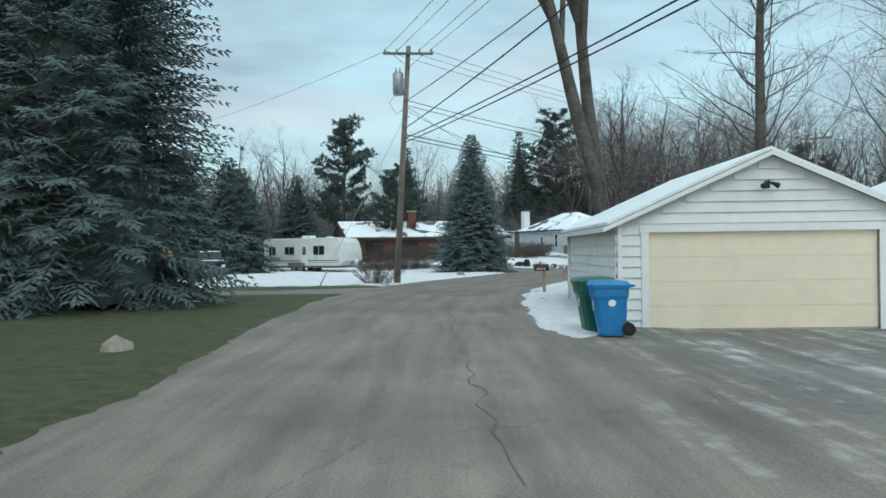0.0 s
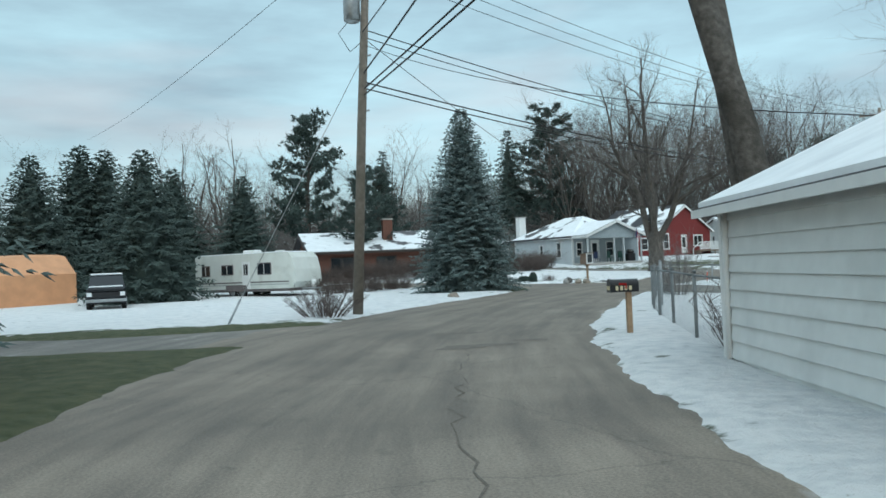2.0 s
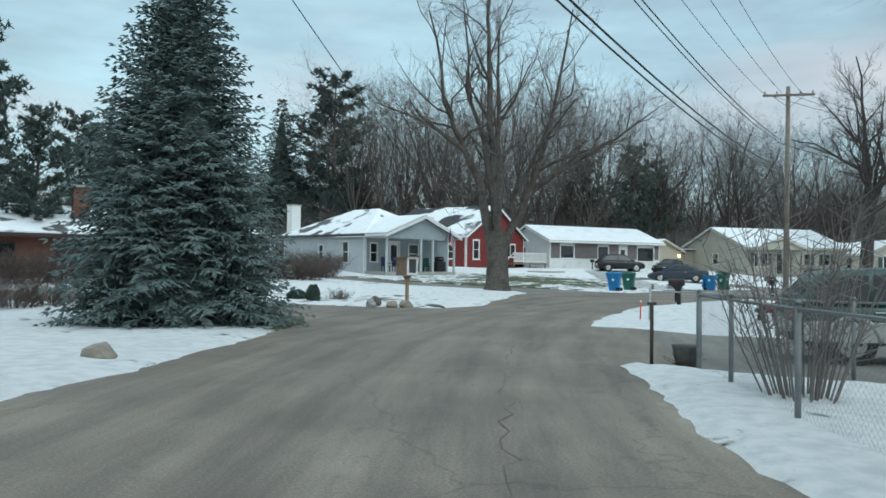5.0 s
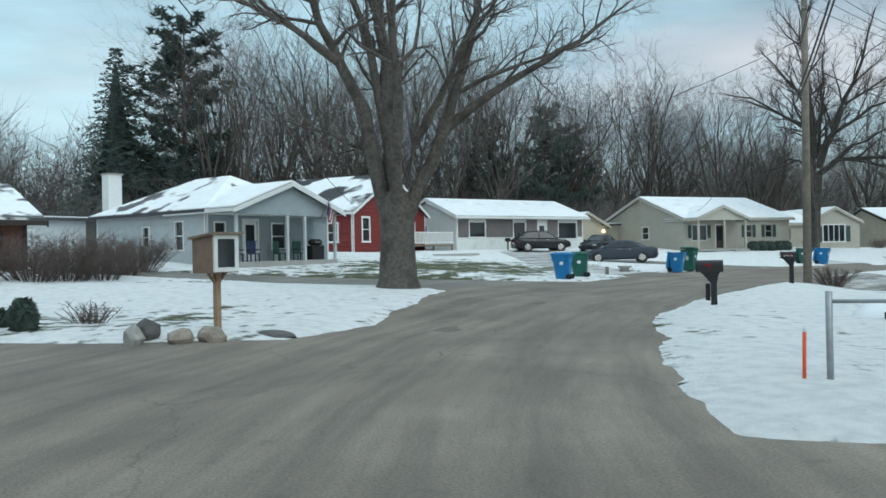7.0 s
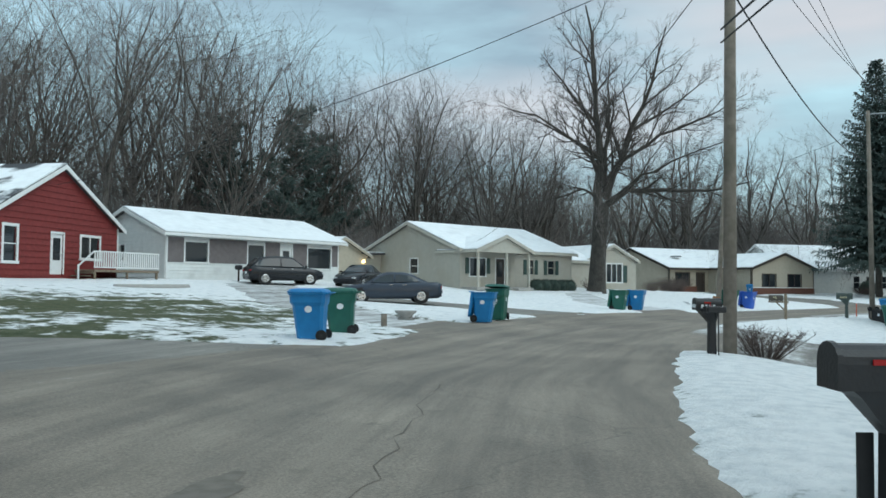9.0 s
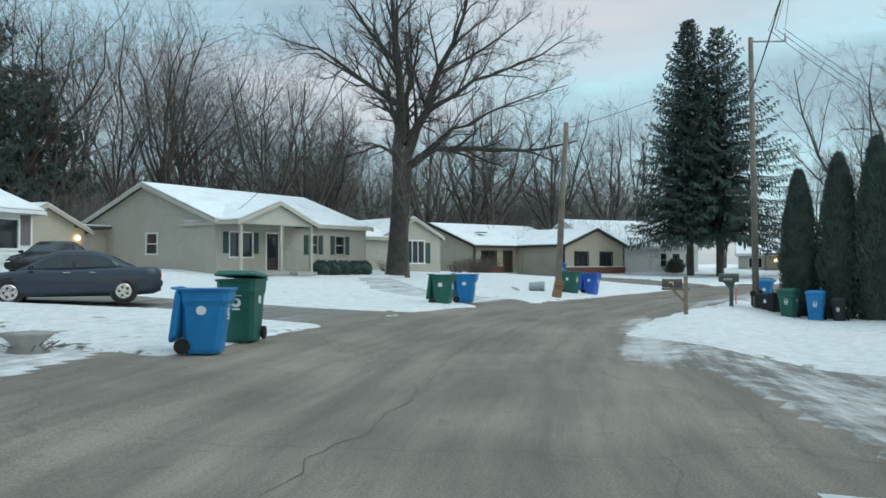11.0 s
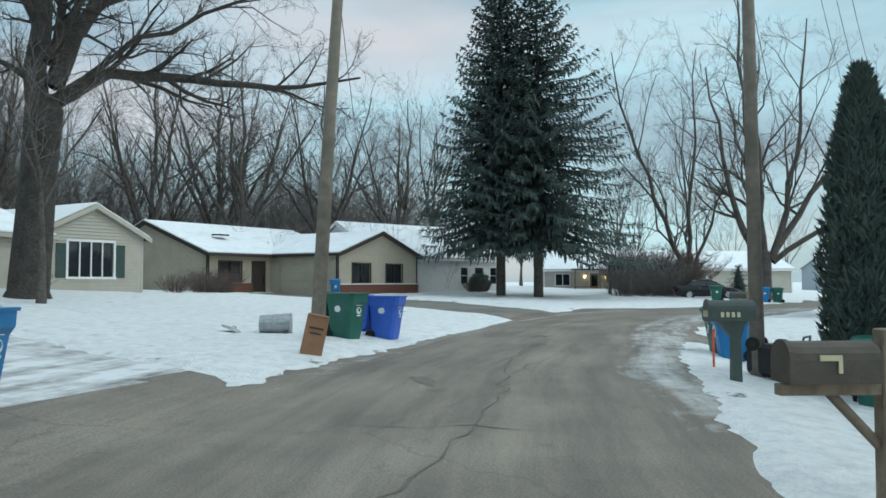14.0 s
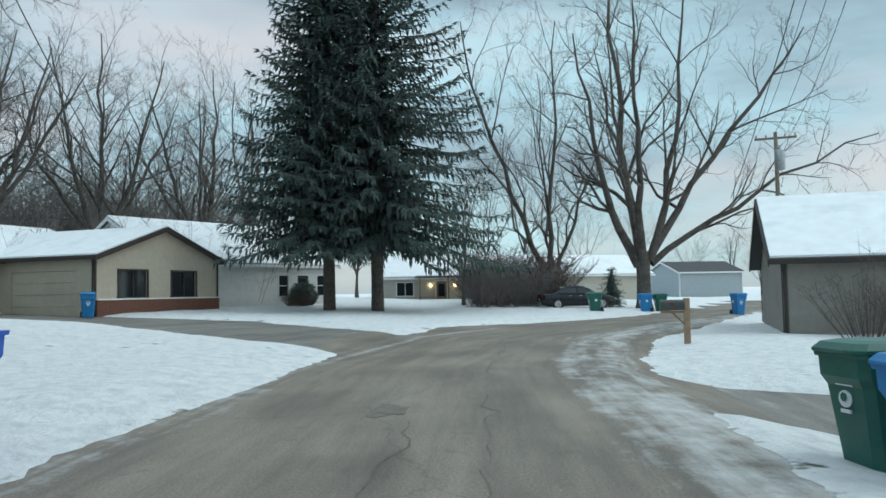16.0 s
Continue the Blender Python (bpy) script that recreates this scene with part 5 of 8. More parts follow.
def wall_frames(W, D):
    """Frames of the four walls: along the wall, inwards, up."""
    return {"front": Matrix.Identity(4), "right": Matrix.Translation((W, 0, 0)) @ Matrix.Rotation(math.pi / 2, 4, "Z"),
            "back": Matrix.Translation((W, D, 0)) @ Matrix.Rotation(math.pi, 4, "Z"), "left": Matrix.Translation((0, D, 0)) @ Matrix.Rotation(-math.pi / 2, 4, "Z")}


def gable_roof(house, W, D, zw, rise, axis="x", oh=0.4, over=0.3, mat=None, trim=None, snow=True, x0=0.0, y0=0.0, end0=None, end1=None, t=0.14, bare=(), barge=0.10, snow_mat=None):
    """A pitched roof: slab with shingles, its snow, and boards along the verges."""
    span, run = (D, W) if axis == "x" else (W, D)
    k = rise / (span / 2)
    a, b = (-over if end0 is None else end0), (run + over if end1 is None else end1)

    def place(s, u, z):
        return (u + x0, s + y0, z) if axis == "x" else (s + x0, u + y0, z)
    lo, hi = -oh, span + oh

    def chevron(d0, d1, ua, ub, inset=0.0):
        pts = [(lo + inset, zw - k * (oh - inset) + d1), (span / 2, zw + rise + d1), (hi - inset, zw - k * (oh - inset) + d1), (hi - inset, zw - k * (oh - inset) + d0), (span / 2, zw + rise + d0), (lo + inset, zw - k * (oh - inset) + d0)]
        sh = Shape()
        rings = [[place(s, ua, z) for s, z in pts], [place(s, ub, z) for s, z in pts]]
        n = 6
        vs = [q for r in rings for q in r]
        fs = [(i, (i + 1) % n, n + (i + 1) % n, n + i) for i in range(n)] + [(0, 1, 4, 5), (1, 2, 3, 4), (n + 5, n + 4, n + 1, n), (n + 4, n + 3, n + 2, n + 1)]
        return sh.add(vs, fs)
    roof = part("roof", chevron(0.0, t, a, b), mat or M_SHINGLE, house)
    if snow:
        part("snow_cover", chevron(t + 0.004, t + 0.075, a + 0.05, b - 0.05, 0.07), snow_mat or M_SNOW, roof, "layer of snow")
    for u in (a, b):
        if (u == a and end0 is not None) or (u == b and end1 is not None):
            continue
        part("bargeboard", chevron(-barge, t - 0.01, u - 0.03, u + 0.02, -0.01), trim or M_TRIM, roof)
    for s in (lo, hi):
        z = zw - k * oh
        q = Shape()
        c = place(s, (a + b) / 2, z + t / 2 - 0.02)
        q.box(c, (b - a, 0.05, t + 0.04) if axis == "x" else (0.05, b - a, t + 0.04))
        part("gutter", q, trim or M_TRIM, roof)
    return roof


def house(name, m, W, D, zw, rise, axis, label, wall_mat, holes=None, trim=None, step=0.2, category="house", boards=True, single=False, base=0.25, roof_kw=None, board_walls=("front", "left", "right", "back")):
    """Four walls with openings, lap siding, footing and a pitched roof; returns the thing and its wall frames."""
    t = thing(name, m, label, category)
    frames = wall_frames(W, D)
    holes = holes or {}
    foot = Shape()
    foot.box((W / 2, D / 2, -0.35), (W - 0.04, D - 0.04, 0.7 + 0.1))
    part("footing", foot, M_CONCRETE, t)
    for key, fm in frames.items():
        L = W if key in ("front", "back") else D
        g = rise if (axis == "x") == (key in ("left", "right")) else None
        hs = holes.get(key, [])
        core = Shape()
        wall_core(core, fm, L, zw, hs, g)
        wl_ = part("wall", core, wall_mat, t)
        if boards and key in board_walls:
            rows = rows_of_boards(L, zw, hs, g, step)
            if single and key in single:
                for x0, x1, z0, z1 in rows:
                    part("board", lap(fm, x0, x1, z0, z1), wall_mat, wl_)
            else:
                sh = Shape()
                for x0, x1, z0, z1 in rows:
                    q = lap(fm, x0, x1, z0, z1)
                    sh.add(q.v, q.f)
                part("siding", sh, wall_mat, wl_)
        for s in (0.0, L):
            q = Shape().box((s + (0.05 if s == 0 else -0.05), -0.035, zw / 2), (0.1, 0.03, zw), m=fm)
            part("corner_board", q, trim or M_TRIM, wl_)
    gable_roof(t, W, D, zw, rise, axis, trim=trim, **(roof_kw or {}))
    return t, frames


def lap(fm, x0, x1, z0, z1):
    """One lapped board: thick at its foot, thin at its head."""
    z0 = z0 + 0.014
    p = [(x0, -0.046, z0), (x1, -0.046, z0), (x1, -0.008, z1), (x0, -0.008, z1), (x0, 0.002, z0), (x1, 0.002, z0), (x1, 0.002, z1), (x0, 0.002, z1)]
    return Shape().add([tuple(fm @ Vector(q)) for q in p], [(0, 1, 2, 3), (4, 5, 1, 0), (3, 2, 6, 7), (0, 3, 7, 4), (1, 5, 6, 2)])


def ang(dx, dy):
    return math.degrees(math.atan2(dy, dx))


# garage by the first bend
gh = [(0.66, 5.54, 0.0, 2.13)]
garage, gf = house("garage", pose(1.31, -26.37, -0.17), 6.5, 8.0, 2.33, 1.45, "y", "white clapboard garage with a cream door and snowy roof", M_WHITE_SIDING, {"front": gh}, step=0.23, category="garage", single=("front", "left"), roof_kw=dict(oh=0.32, over=0.22, t=0.07, barge=0.04))
gd = part("garage_door", Shape().box((3.1, 0.085, 1.065), (4.88, 0.02, 2.13)), M_DOOR, garage, "cream sectional garage door")
for k in range(4):
    pan = Shape().box((3.1, 0.05, 0.2665 + k * 0.5325), (4.86, 0.045, 0.530), chamfer=0.004)
    part("door_panel", pan, M_DOOR, gd)
case = Shape()
case.box((0.58, -0.03, 1.062), (0.16, 0.09, 2.125)).box((5.62, -0.03, 1.062), (0.16, 0.09, 2.125)).box((3.1, -0.033, 2.21), (5.26, 0.1, 0.165))
part("door_casing", case, M_TRIM, garage)
fitting = part("wall_lamp", Shape().box((3.2, -0.04, 3.12), (0.11, 0.05, 0.16), chamfer=0.01).tube([(3.2, -0.05, 3.16), (3.2, -0.16, 3.2), (3.2, -0.2, 3.14)], 0.016, 6), M_BLACK, garage, "small dark wall lamp under the gable")
for sx in (-1, 1):
    part("lamp_head", Shape().tube([(3.2 + sx * 0.03, -0.17, 3.15), (3.2 + sx * 0.17, -0.26, 3.07)], [0.03, 0.065], 9), M_BLACK, fitting)
part("downspout", Shape().tube([(-0.06, 7.7, 2.25), (-0.06, 7.75, 0.1)], 0.04, 6), M_TRIM, garage)
house("bungalow", pose(10.0, -27.5, -0.2, 0, 0, 0), 9.5, 14.5, 2.5, 1.75, "y", "white bungalow with a snowy roof beside the garage", M_WHITE_SIDING, {"front": [(1.2, 2.4, 1.0, 2.1)]})

# brown brick house
bx, by, ba = -13.6, 36.5, ang(15.6, 5.2)
bz = 0.35
brick_house, bf = house("brick_house", pose(bx, by, bz, 0, 0, ba), 16.5, 9.0, 2.75, 1.5, "x", "low brown brick house with a snowy roof", M_BRICK, {"front": [(1.5, 3.4, 0.9, 2.1), (5.4, 7.0, 0.9, 2.1), (12.0, 13.6, 0.9, 2.1), (14.4, 15.6, 0.9, 2.2)], "right": [(2, 3.4, 0.9, 2.1)]}, trim=M_DARKTRIM, boards=False, roof_kw=dict(oh=0.75, over=0.6, snow_mat=M_THINSNOW))
for hole in ((1.5, 3.4, 0.9, 2.1), (5.4, 7.0, 0.9, 2.1), (12.0, 13.6, 0.9, 2.1), (14.4, 15.6, 0.9, 2.2)):
    window_part(brick_house, bf["front"], hole, M_DARKTRIM, 2)
window_part(brick_house, bf["right"], (2, 3.4, 0.9, 2.1), M_TRIM, 2)
ch = part("chimney", Shape().box((6.9, 2.2, 3.9), (0.85, 0.6, 3.0)), M_BRICK, brick_house)
part("chimney_cap", Shape().box((6.9, 2.2, 5.42), (0.98, 0.73, 0.12)), M_CONCRETE, ch)
part("skylight", Shape().box((4.6, 2.6, 3.95), (1.5, 0.9, 0.12)), M_GLASS, brick_house)
part("brick_sill", Shape().box((8.2, -0.09, 0.72), (16.4, 0.16, 0.08)), M_CONCRETE, brick_house)

# grey house with a gabled porch
def hip_roof(house_, x0, x1, y0, y1, zw, rise, oh=0.35, trim=None):
    """A hipped roof over a rectangle, its ridge along y."""
    half = (x1 - x0) / 2 + oh
    cx = (x0 + x1) / 2

    def skin(d0, d1, o):
        e = [(x0 - oh + o, y0 - oh + o), (x1 + oh - o, y0 - oh + o), (x1 + oh - o, y1 + oh - o), (x0 - oh + o, y1 + oh - o)]
        r = [(cx, y0 - oh + half * 0.8), (cx, y1 + oh - half * 0.8)]
        ze = zw - 0.15
        vs = [(x, y, ze + d1) for x, y in e] + [(x, y, zw + rise + d1) for x, y in r] + [(x, y, ze + d0) for x, y in e] + [(x, y, zw + rise + d0) for x, y in r]
        return Shape().add(vs, [(0, 1, 4), (1, 2, 5, 4), (2, 3, 5), (3, 0, 4, 5), (10, 7, 6), (10, 11, 8, 7), (11, 9, 8), (11, 10, 6, 9), (0, 6, 7, 1), (1, 7, 8, 2), (2, 8, 9, 3), (3, 9, 6, 0)])
    roof = part("roof", skin(0, 0.14, 0), M_SHINGLE, house_)
    part("snow_cover", skin(0.145, 0.215, 0.06), M_THINSNOW, roof, "thin melting layer of snow")
    return roof


gz = 1.05
holes = {"front": [(0.5, 1.1, 0.85, 2.1), (2.3, 3.2, 0.2, 2.25), (4.2, 5.1, 0.8, 2.1)], "left": [(7.2, 7.8, 0.8, 2.2), (4.4, 4.9, 1.0, 2.0)]}
grey = thing("grey_house", pose(9.5, 47.3, gz, 0, 0, 30), "pale grey sided house with a gabled front porch", "house")
grf = wall_frames(8.4, 9.6)
part("footing", Shape().box((4.2, 4.8, -0.35), (8.3, 9.5, 0.8)), M_CONCRETE, grey)
for key, fm in grf.items():
    L = 8.4 if key in ("front", "back") else 9.6
    core = Shape()
    wall_core(core, fm, L, 2.7, holes.get(key, []), None)
    mt = M_BLUEGREY if key == "front" else M_GREY_SIDING
    wl_ = part("wall", core, mt, grey)
    sh = Shape()
    for x0, x1, z0, z1 in rows_of_boards(L, 2.7, holes.get(key, []), None, 0.14):
        q = lap(fm, x0, x1, z0, z1)
        sh.add(q.v, q.f)
    part("siding", sh, mt, wl_)
    for s in (0.05, L - 0.05):
        part("corner_board", Shape().box((s, -0.035, 1.35), (0.1, 0.03, 2.7), m=fm), M_TRIM, wl_)
hip_roof(grey, 0, 8.4, 0, 9.6, 2.75, 1.95)
gable_roof(grey, 6.9, 6.0, 2.7, 1.3, "y", oh=0.32, over=0.3, y0=-2.2, end1=5.2)
door_part(grey, grf["front"], holes["front"][1], M_TRIM, M_TRIM)
for h_ in (holes["front"][0], holes["front"][2]):
    window_part(grey, grf["front"], h_, M_TRIM, 1, bars=1)
for h_ in holes["left"]:
    window_part(grey, grf["left"], h_, M_TRIM, 1, bars=1)
part("porch_floor", Shape().box((3.45, -1.1, -0.02), (6.9, 2.2, 0.34), chamfer=0.02), M_CONCRETE, grey)
part("porch_gable", Shape().add([(0.05, -2.2, 2.45), (6.85, -2.2, 2.45), (6.85, -2.2, 2.72), (3.45, -2.2, 3.96), (0.05, -2.2, 2.72), (0.05, -2.08, 2.45), (6.85, -2.08, 2.45), (6.85, -2.08, 2.72), (3.45, -2.08, 3.96), (0.05, -2.08, 2.72)], [(0, 1, 2, 3, 4), (9, 8, 7, 6, 5), (0, 5, 6, 1), (1, 6, 7, 2), (2, 7, 8, 3), (3, 8, 9, 4), (4, 9, 5, 0)]), M_BLUEGREY, grey, "blue-grey gable over the porch")
for x in (0.12, 3.35, 4.55, 6.78):
    part("porch_post", Shape().box((x, -2.12, 1.3), (0.14, 0.14, 2.35), chamfer=0.01), M_GREY_SIDING, grey)
part("porch_ceiling", Shape().box((3.45, -1.05, 2.52), (6.7, 2.0, 0.06)), M_TRIM, grey)
chm = part("chimney", Shape().box((1.35, 10.3, 2.4), (0.85, 0.7, 5.7), chamfer=0.03), M_TRIM, grey, "white painted chimney")
part("chimney_cap", Shape().box((1.35, 10.3, 5.28), (0.95, 0.8, 0.1)), M_CONCRETE, chm)
part("side_wing", Shape().box((-2.6, 12.6, 1.15), (5.2, 3.6, 2.9)), M_GREY_SIDING, grey)
wg = part("wing_roof", Shape().box((-2.6, 12.6, 2.68), (5.7, 4.2, 0.14)), M_SHINGLE, grey)
part("snow_cover", Shape().box((-2.6, 12.6, 2.79), (5.5, 4.0, 0.07)), M_SNOW, wg)
window_part(grey, Matrix.Translation((-3.9, 10.8, 0)), (0, 0.9, 1.1, 2.0), M_TRIM, 2)

# red house
ra = 38.8
holes = {"front": [(1.2, 2.05, 1.0, 2.6), (4.6, 5.5, 0.4, 2.45), (7.0, 8.6, 1.3, 2.4)], "left": [(7.4, 8.2, 1.0, 2.2)]}
rz_ = 1.4
red, rf = house("red_house", pose(21.0, 60.2, rz_, 0, 0, ra), 10.4, 9.5, 3.05, 2.8, "y", "barn-red house with white trim and a steep snowy gable", M_RED, holes, step=0.3, roof_kw=dict(oh=0.35, over=0.3, snow_mat=M_BARESNOW))
window_part(red, rf["front"], holes["front"][0], M_TRIM, 1, trim=0.14, bars=1)
door_part(red, rf["front"], holes["front"][1], M_TRIM, M_TRIM)
window_part(red, rf["front"], holes["front"][2], M_TRIM, 2, trim=0.14)
window_part(red, rf["left"], holes["left"][0], M_TRIM, 1, trim=0.14, bars=1)

# white ranch house
wa = 10.6
holes = {"front": [(1.3, 2.9, 1.15, 2.35), (6.0, 7.3, 1.15, 2.35), (8.8, 9.7, 0.2, 2.3), (11.2, 13.4, 0.95, 2.35)], "left": [(3.2, 3.8, 1.2, 2.2)]}
white, whf = house("ranch_house", pose(31.8, 66.4, 1.55, 0, 0, wa), 14.2, 8.2, 2.9, 1.5, "x", "white ranch house with dark panels between its windows", M_WHITE_SIDING, holes, step=0.2, roof_kw=dict(oh=0.55, over=0.4), trim=M_TRIM)
for h_ in (holes["front"][0], holes["front"][1], holes["front"][3]):
    window_part(white, whf["front"], h_, M_TRIM, 1, trim=0.1)
door_part(white, whf["front"], holes["front"][2], M_TRIM, M_TRIM)
window_part(white, whf["left"], holes["left"][0], M_TRIM, 1)
for x0, x1 in ((0.12, 1.2), (3.0, 5.9), (7.4, 8.65), (9.85, 11.1), (13.5, 14.08)):
    part("dark_panel", Shape().box(((x0 + x1) / 2, -0.04, 1.85), (x1 - x0, 0.04, 1.5)), M_GREYTRIM, white, "dark grey-brown wall panel")

# beige house with porch
holes = {"front": [(1.0, 2.6, 0.9, 2.2), (3.7, 4.6, 0.15, 2.2), (7.2, 7.9, 1.1, 2.2), (9.6, 10.4, 1.1, 2.2)], "left": [(5.8, 6.7, 1.1, 2.2)]}
beige, bgf = house("beige_house", pose(52.0, 62.7, 1.2, 0, 0, 0), 12.6, 11.4, 2.85, 2.1, "x", "beige sided house with a small gabled porch and snowy roof", M_BEIGE, holes, step=0.16, roof_kw=dict(oh=0.4, over=0.35), trim=M_BEIGE)
window_part(beige, bgf["front"], holes["front"][0], M_TRIM, 2)
door_part(beige, bgf["front"], holes["front"][1], M_DARKTRIM, M_TRIM)
for h_ in holes["front"][2:]:
    window_part(beige, bgf["front"], h_, M_BEIGE, 1, trim=0.06, bars=1)
window_part(beige, bgf["left"], holes["left"][0], M_TRIM, 1, bars=1)
M_SHUTTER = material("dark_green_shutter", (0.035, 0.07, 0.062), 0.6, spread=0.1)
for x in (6.9, 8.2, 9.3, 10.7, 0.72, 2.88):
    part("shutter", Shape().box((x, -0.05, 1.65), (0.36, 0.04, 1.15)), M_SHUTTER, beige, "dark green shutter")
gable_roof(beige, 5.6, 2.6, 2.72, 1.05, "y", oh=0.3, over=0.2, x0=0.15, y0=-1.7, end1=4.2, trim=M_BEIGE)
part("porch_gable", Shape().add([(0.2, -1.7, 2.6), (5.7, -1.7, 2.6), (5.7, -1.7, 2.76), (2.95, -1.7, 3.7), (0.2, -1.7, 2.76), (0.2, -1.6, 2.6), (5.7, -1.6, 2.6), (5.7, -1.6, 2.76), (2.95, -1.6, 3.7), (0.2, -1.6, 2.76)], [(0, 1, 2, 3, 4), (9, 8, 7, 6, 5), (0, 5, 6, 1), (1, 6, 7, 2), (2, 7, 8, 3), (3, 8, 9, 4), (4, 9, 5, 0)]), M_BEIGE, beige)
for x in (0.3, 3.2, 5.6):
    part("porch_post", Shape().box((x, -1.62, 1.35), (0.16, 0.16, 2.55), chamfer=0.01), M_BEIGE, beige)
part("porch_floor", Shape().box((2.95, -0.85, 0.0), (5.6, 1.7, 0.2)), M_CONCRETE, beige)
part("porch_step", Shape().box((4.6, -2.0, -0.06), (1.6, 0.6, 0.2)), M_CONCRETE, beige)
part("carport", Shape().box((-1.3, 10.6, 1.25), (2.6, 2.4, 2.6)), M_BEIGE, beige)
cr_ = part("carport_roof", Shape().box((-1.4, 10.4, 2.66), (3.2, 3.2, 0.14)), M_SHINGLE, beige)
part("snow_cover", Shape().box((-1.4, 10.4, 2.77), (3.1, 3.1, 0.07)), M_SNOW, cr_)

# beige gabled house with a bow of windows
holes = {"front": [(1.5, 3.9, 0.75, 2.4)]}
bow, bowf = house("gabled_house", pose(71.0, 66.0, 1.05, 0, 0, -14), 5.6, 8.0, 2.75, 1.35, "y", "small beige gabled house with green shutters", M_BEIGE, holes, step=0.16, roof_kw=dict(oh=0.35, over=0.25), trim=M_BEIGE)
window_part(bow, bowf["front"], holes["front"][0], M_TRIM, 4, trim=0.12)
for x in (1.12, 4.28):
    part("shutter", Shape().box((x, -0.05, 1.5), (0.5, 0.04, 1.6)), M_SHUTTER, bow, "dark green shutter")

house("link_wing", pose(64.9, 66.4, 1.15, 0, 0, -4), 6.6, 6.5, 2.5, 1.2, "x", "low beige wing with a snowy roof between the houses", M_BEIGE, {"front": [(2.6, 3.6, 0.9, 2.0)]}, step=0.16, trim=M_BEIGE)
# tan house: wing with garage door, and a gable towards the street
tz = 0.55
holes = {"front": [(1.5, 3.4, 0.95, 2.2), (5.2, 7.1, 0.95, 2.2)], "left": [(4.0, 8.0, 0.0, 2.2)]}
tan, tf = house("tan_house", pose(88.9, 59.6, tz, 0, 0, -15), 9.0, 9.0, 2.8, 1.5, "y", "tan house with brown windows and a snowy gable roof", M_TAN, holes, boards=False, roof_kw=dict(oh=0.3, over=0.35, mat=M_SHINGLE, end1=12.0), trim=M_DARKTRIM)
for h_ in holes["front"]:
    window_part(tan, tf["front"], h_, M_DARKTRIM, 2)
part("brick_apron", Shape().box((4.5, -0.08, 0.4), (8.9, 0.14, 0.85)), M_BRICK, tan, "low brown brick apron")
part("sill_course", Shape().box((4.5, -0.1, 0.86), (8.95, 0.2, 0.07)), M_TRIM, tan)
gd2 = part("garage_door", Shape().box((6.0, 0.09, 1.1), (4.0, 0.03, 2.2), m=tf["left"]), M_TAN, tan)
for k in range(4):
    part("door_panel", Shape().box((6.0, 0.06, 0.275 + 0.55 * k), (3.96, 0.04, 0.53), m=tf["left"], chamfer=0.012), M_TAN, gd2)
holes = {"front": [(0.9, 2.7, 0.95, 2.2), (3.7, 4.7, 0.05, 2.2)]}
wing, wf = house("tan_wing", pose(85.4, 66.8, tz + 0.1, 0, 0, -17), 13.0, 12.0, 2.75, 2.1, "x", "tan house wing with a recessed brown door and snowy roof", M_TAN, holes, boards=False, roof_kw=dict(oh=0.5, over=0.4), trim=M_DARKTRIM)
window_part(wing, wf["front"], holes["front"][0], M_DARKTRIM, 2)
door_part(wing, wf["front"], holes["front"][1], M_DARKTRIM, M_DARKTRIM, False)
part("brick_apron", Shape().box((1.85, -0.08, 0.4), (3.5, 0.14, 0.85)), M_BRICK, wing, "low brown brick apron")
part("skylight", Shape().box((3.0, 2.4, 4.05), (1.0, 0.6, 0.1)), M_GLASS, wing)

# white house beside the firs
holes = {"front": [(8.4, 9.2, 0.9, 2.2), (10.0, 11.0, 0.2, 2.2), (11.8, 12.6, 0.9, 2.2)]}
pale, pf = house("white_house", pose(96.8, 60.0, 0.5, 0, 0, -30), 13.5, 10.0, 2.9, 2.7, "x", "white sided house half hidden by the firs", M_WHITE_SIDING, {"front": holes["front"], "left": []}, step=0.2, roof_kw=dict(oh=0.3, over=0.3))
for h_ in (holes["front"][0], holes["front"][2]):
    window_part(pale, pf["front"], h_, M_TRIM, 1, bars=1)
door_part(pale, pf["front"], holes["front"][1], M_DARKTRIM, M_TRIM)
# house with the lit porch, further houses
holes = {"front": [(1.2, 2.6, 1.0, 2.1), (4.6, 5.5, 0.2, 2.2), (8.2, 9.6, 1.0, 2.1)]}
lit, lf = house("porch_house", pose(122.3, 52.3, 0.2, 0, 0, -78), 14.0, 8.0, 2.6, 1.8, "x", "pale house with a lit porch beyond the firs", M_BEIGE, holes, boards=False, roof_kw=dict(oh=0.4, over=0.3))
for h_ in (holes["front"][0], holes["front"][2]):
    window_part(lit, lf["front"], h_, M_TRIM, 2)
door_part(lit, lf["front"], holes["front"][1], M_TIMBER, M_TRIM)
part("porch_floor", Shape().box((5.4, -1.1, 0.1), (5.0, 2.2, 0.3)), M_TIMBER, lit)
for x in (3.0, 5.4, 7.8):
    part("porch_post", Shape().box((x, -2.0, 1.3), (0.14, 0.14, 2.4)), M_TIMBER, lit)
prf = part("porch_roof", Shape().box((5.4, -1.1, 2.55), (5.4, 2.5, 0.12)), M_SHINGLE, lit)
part("snow_cover", Shape().box((5.4, -1.1, 2.65), (5.3, 2.4, 0.07)), M_SNOW, prf)
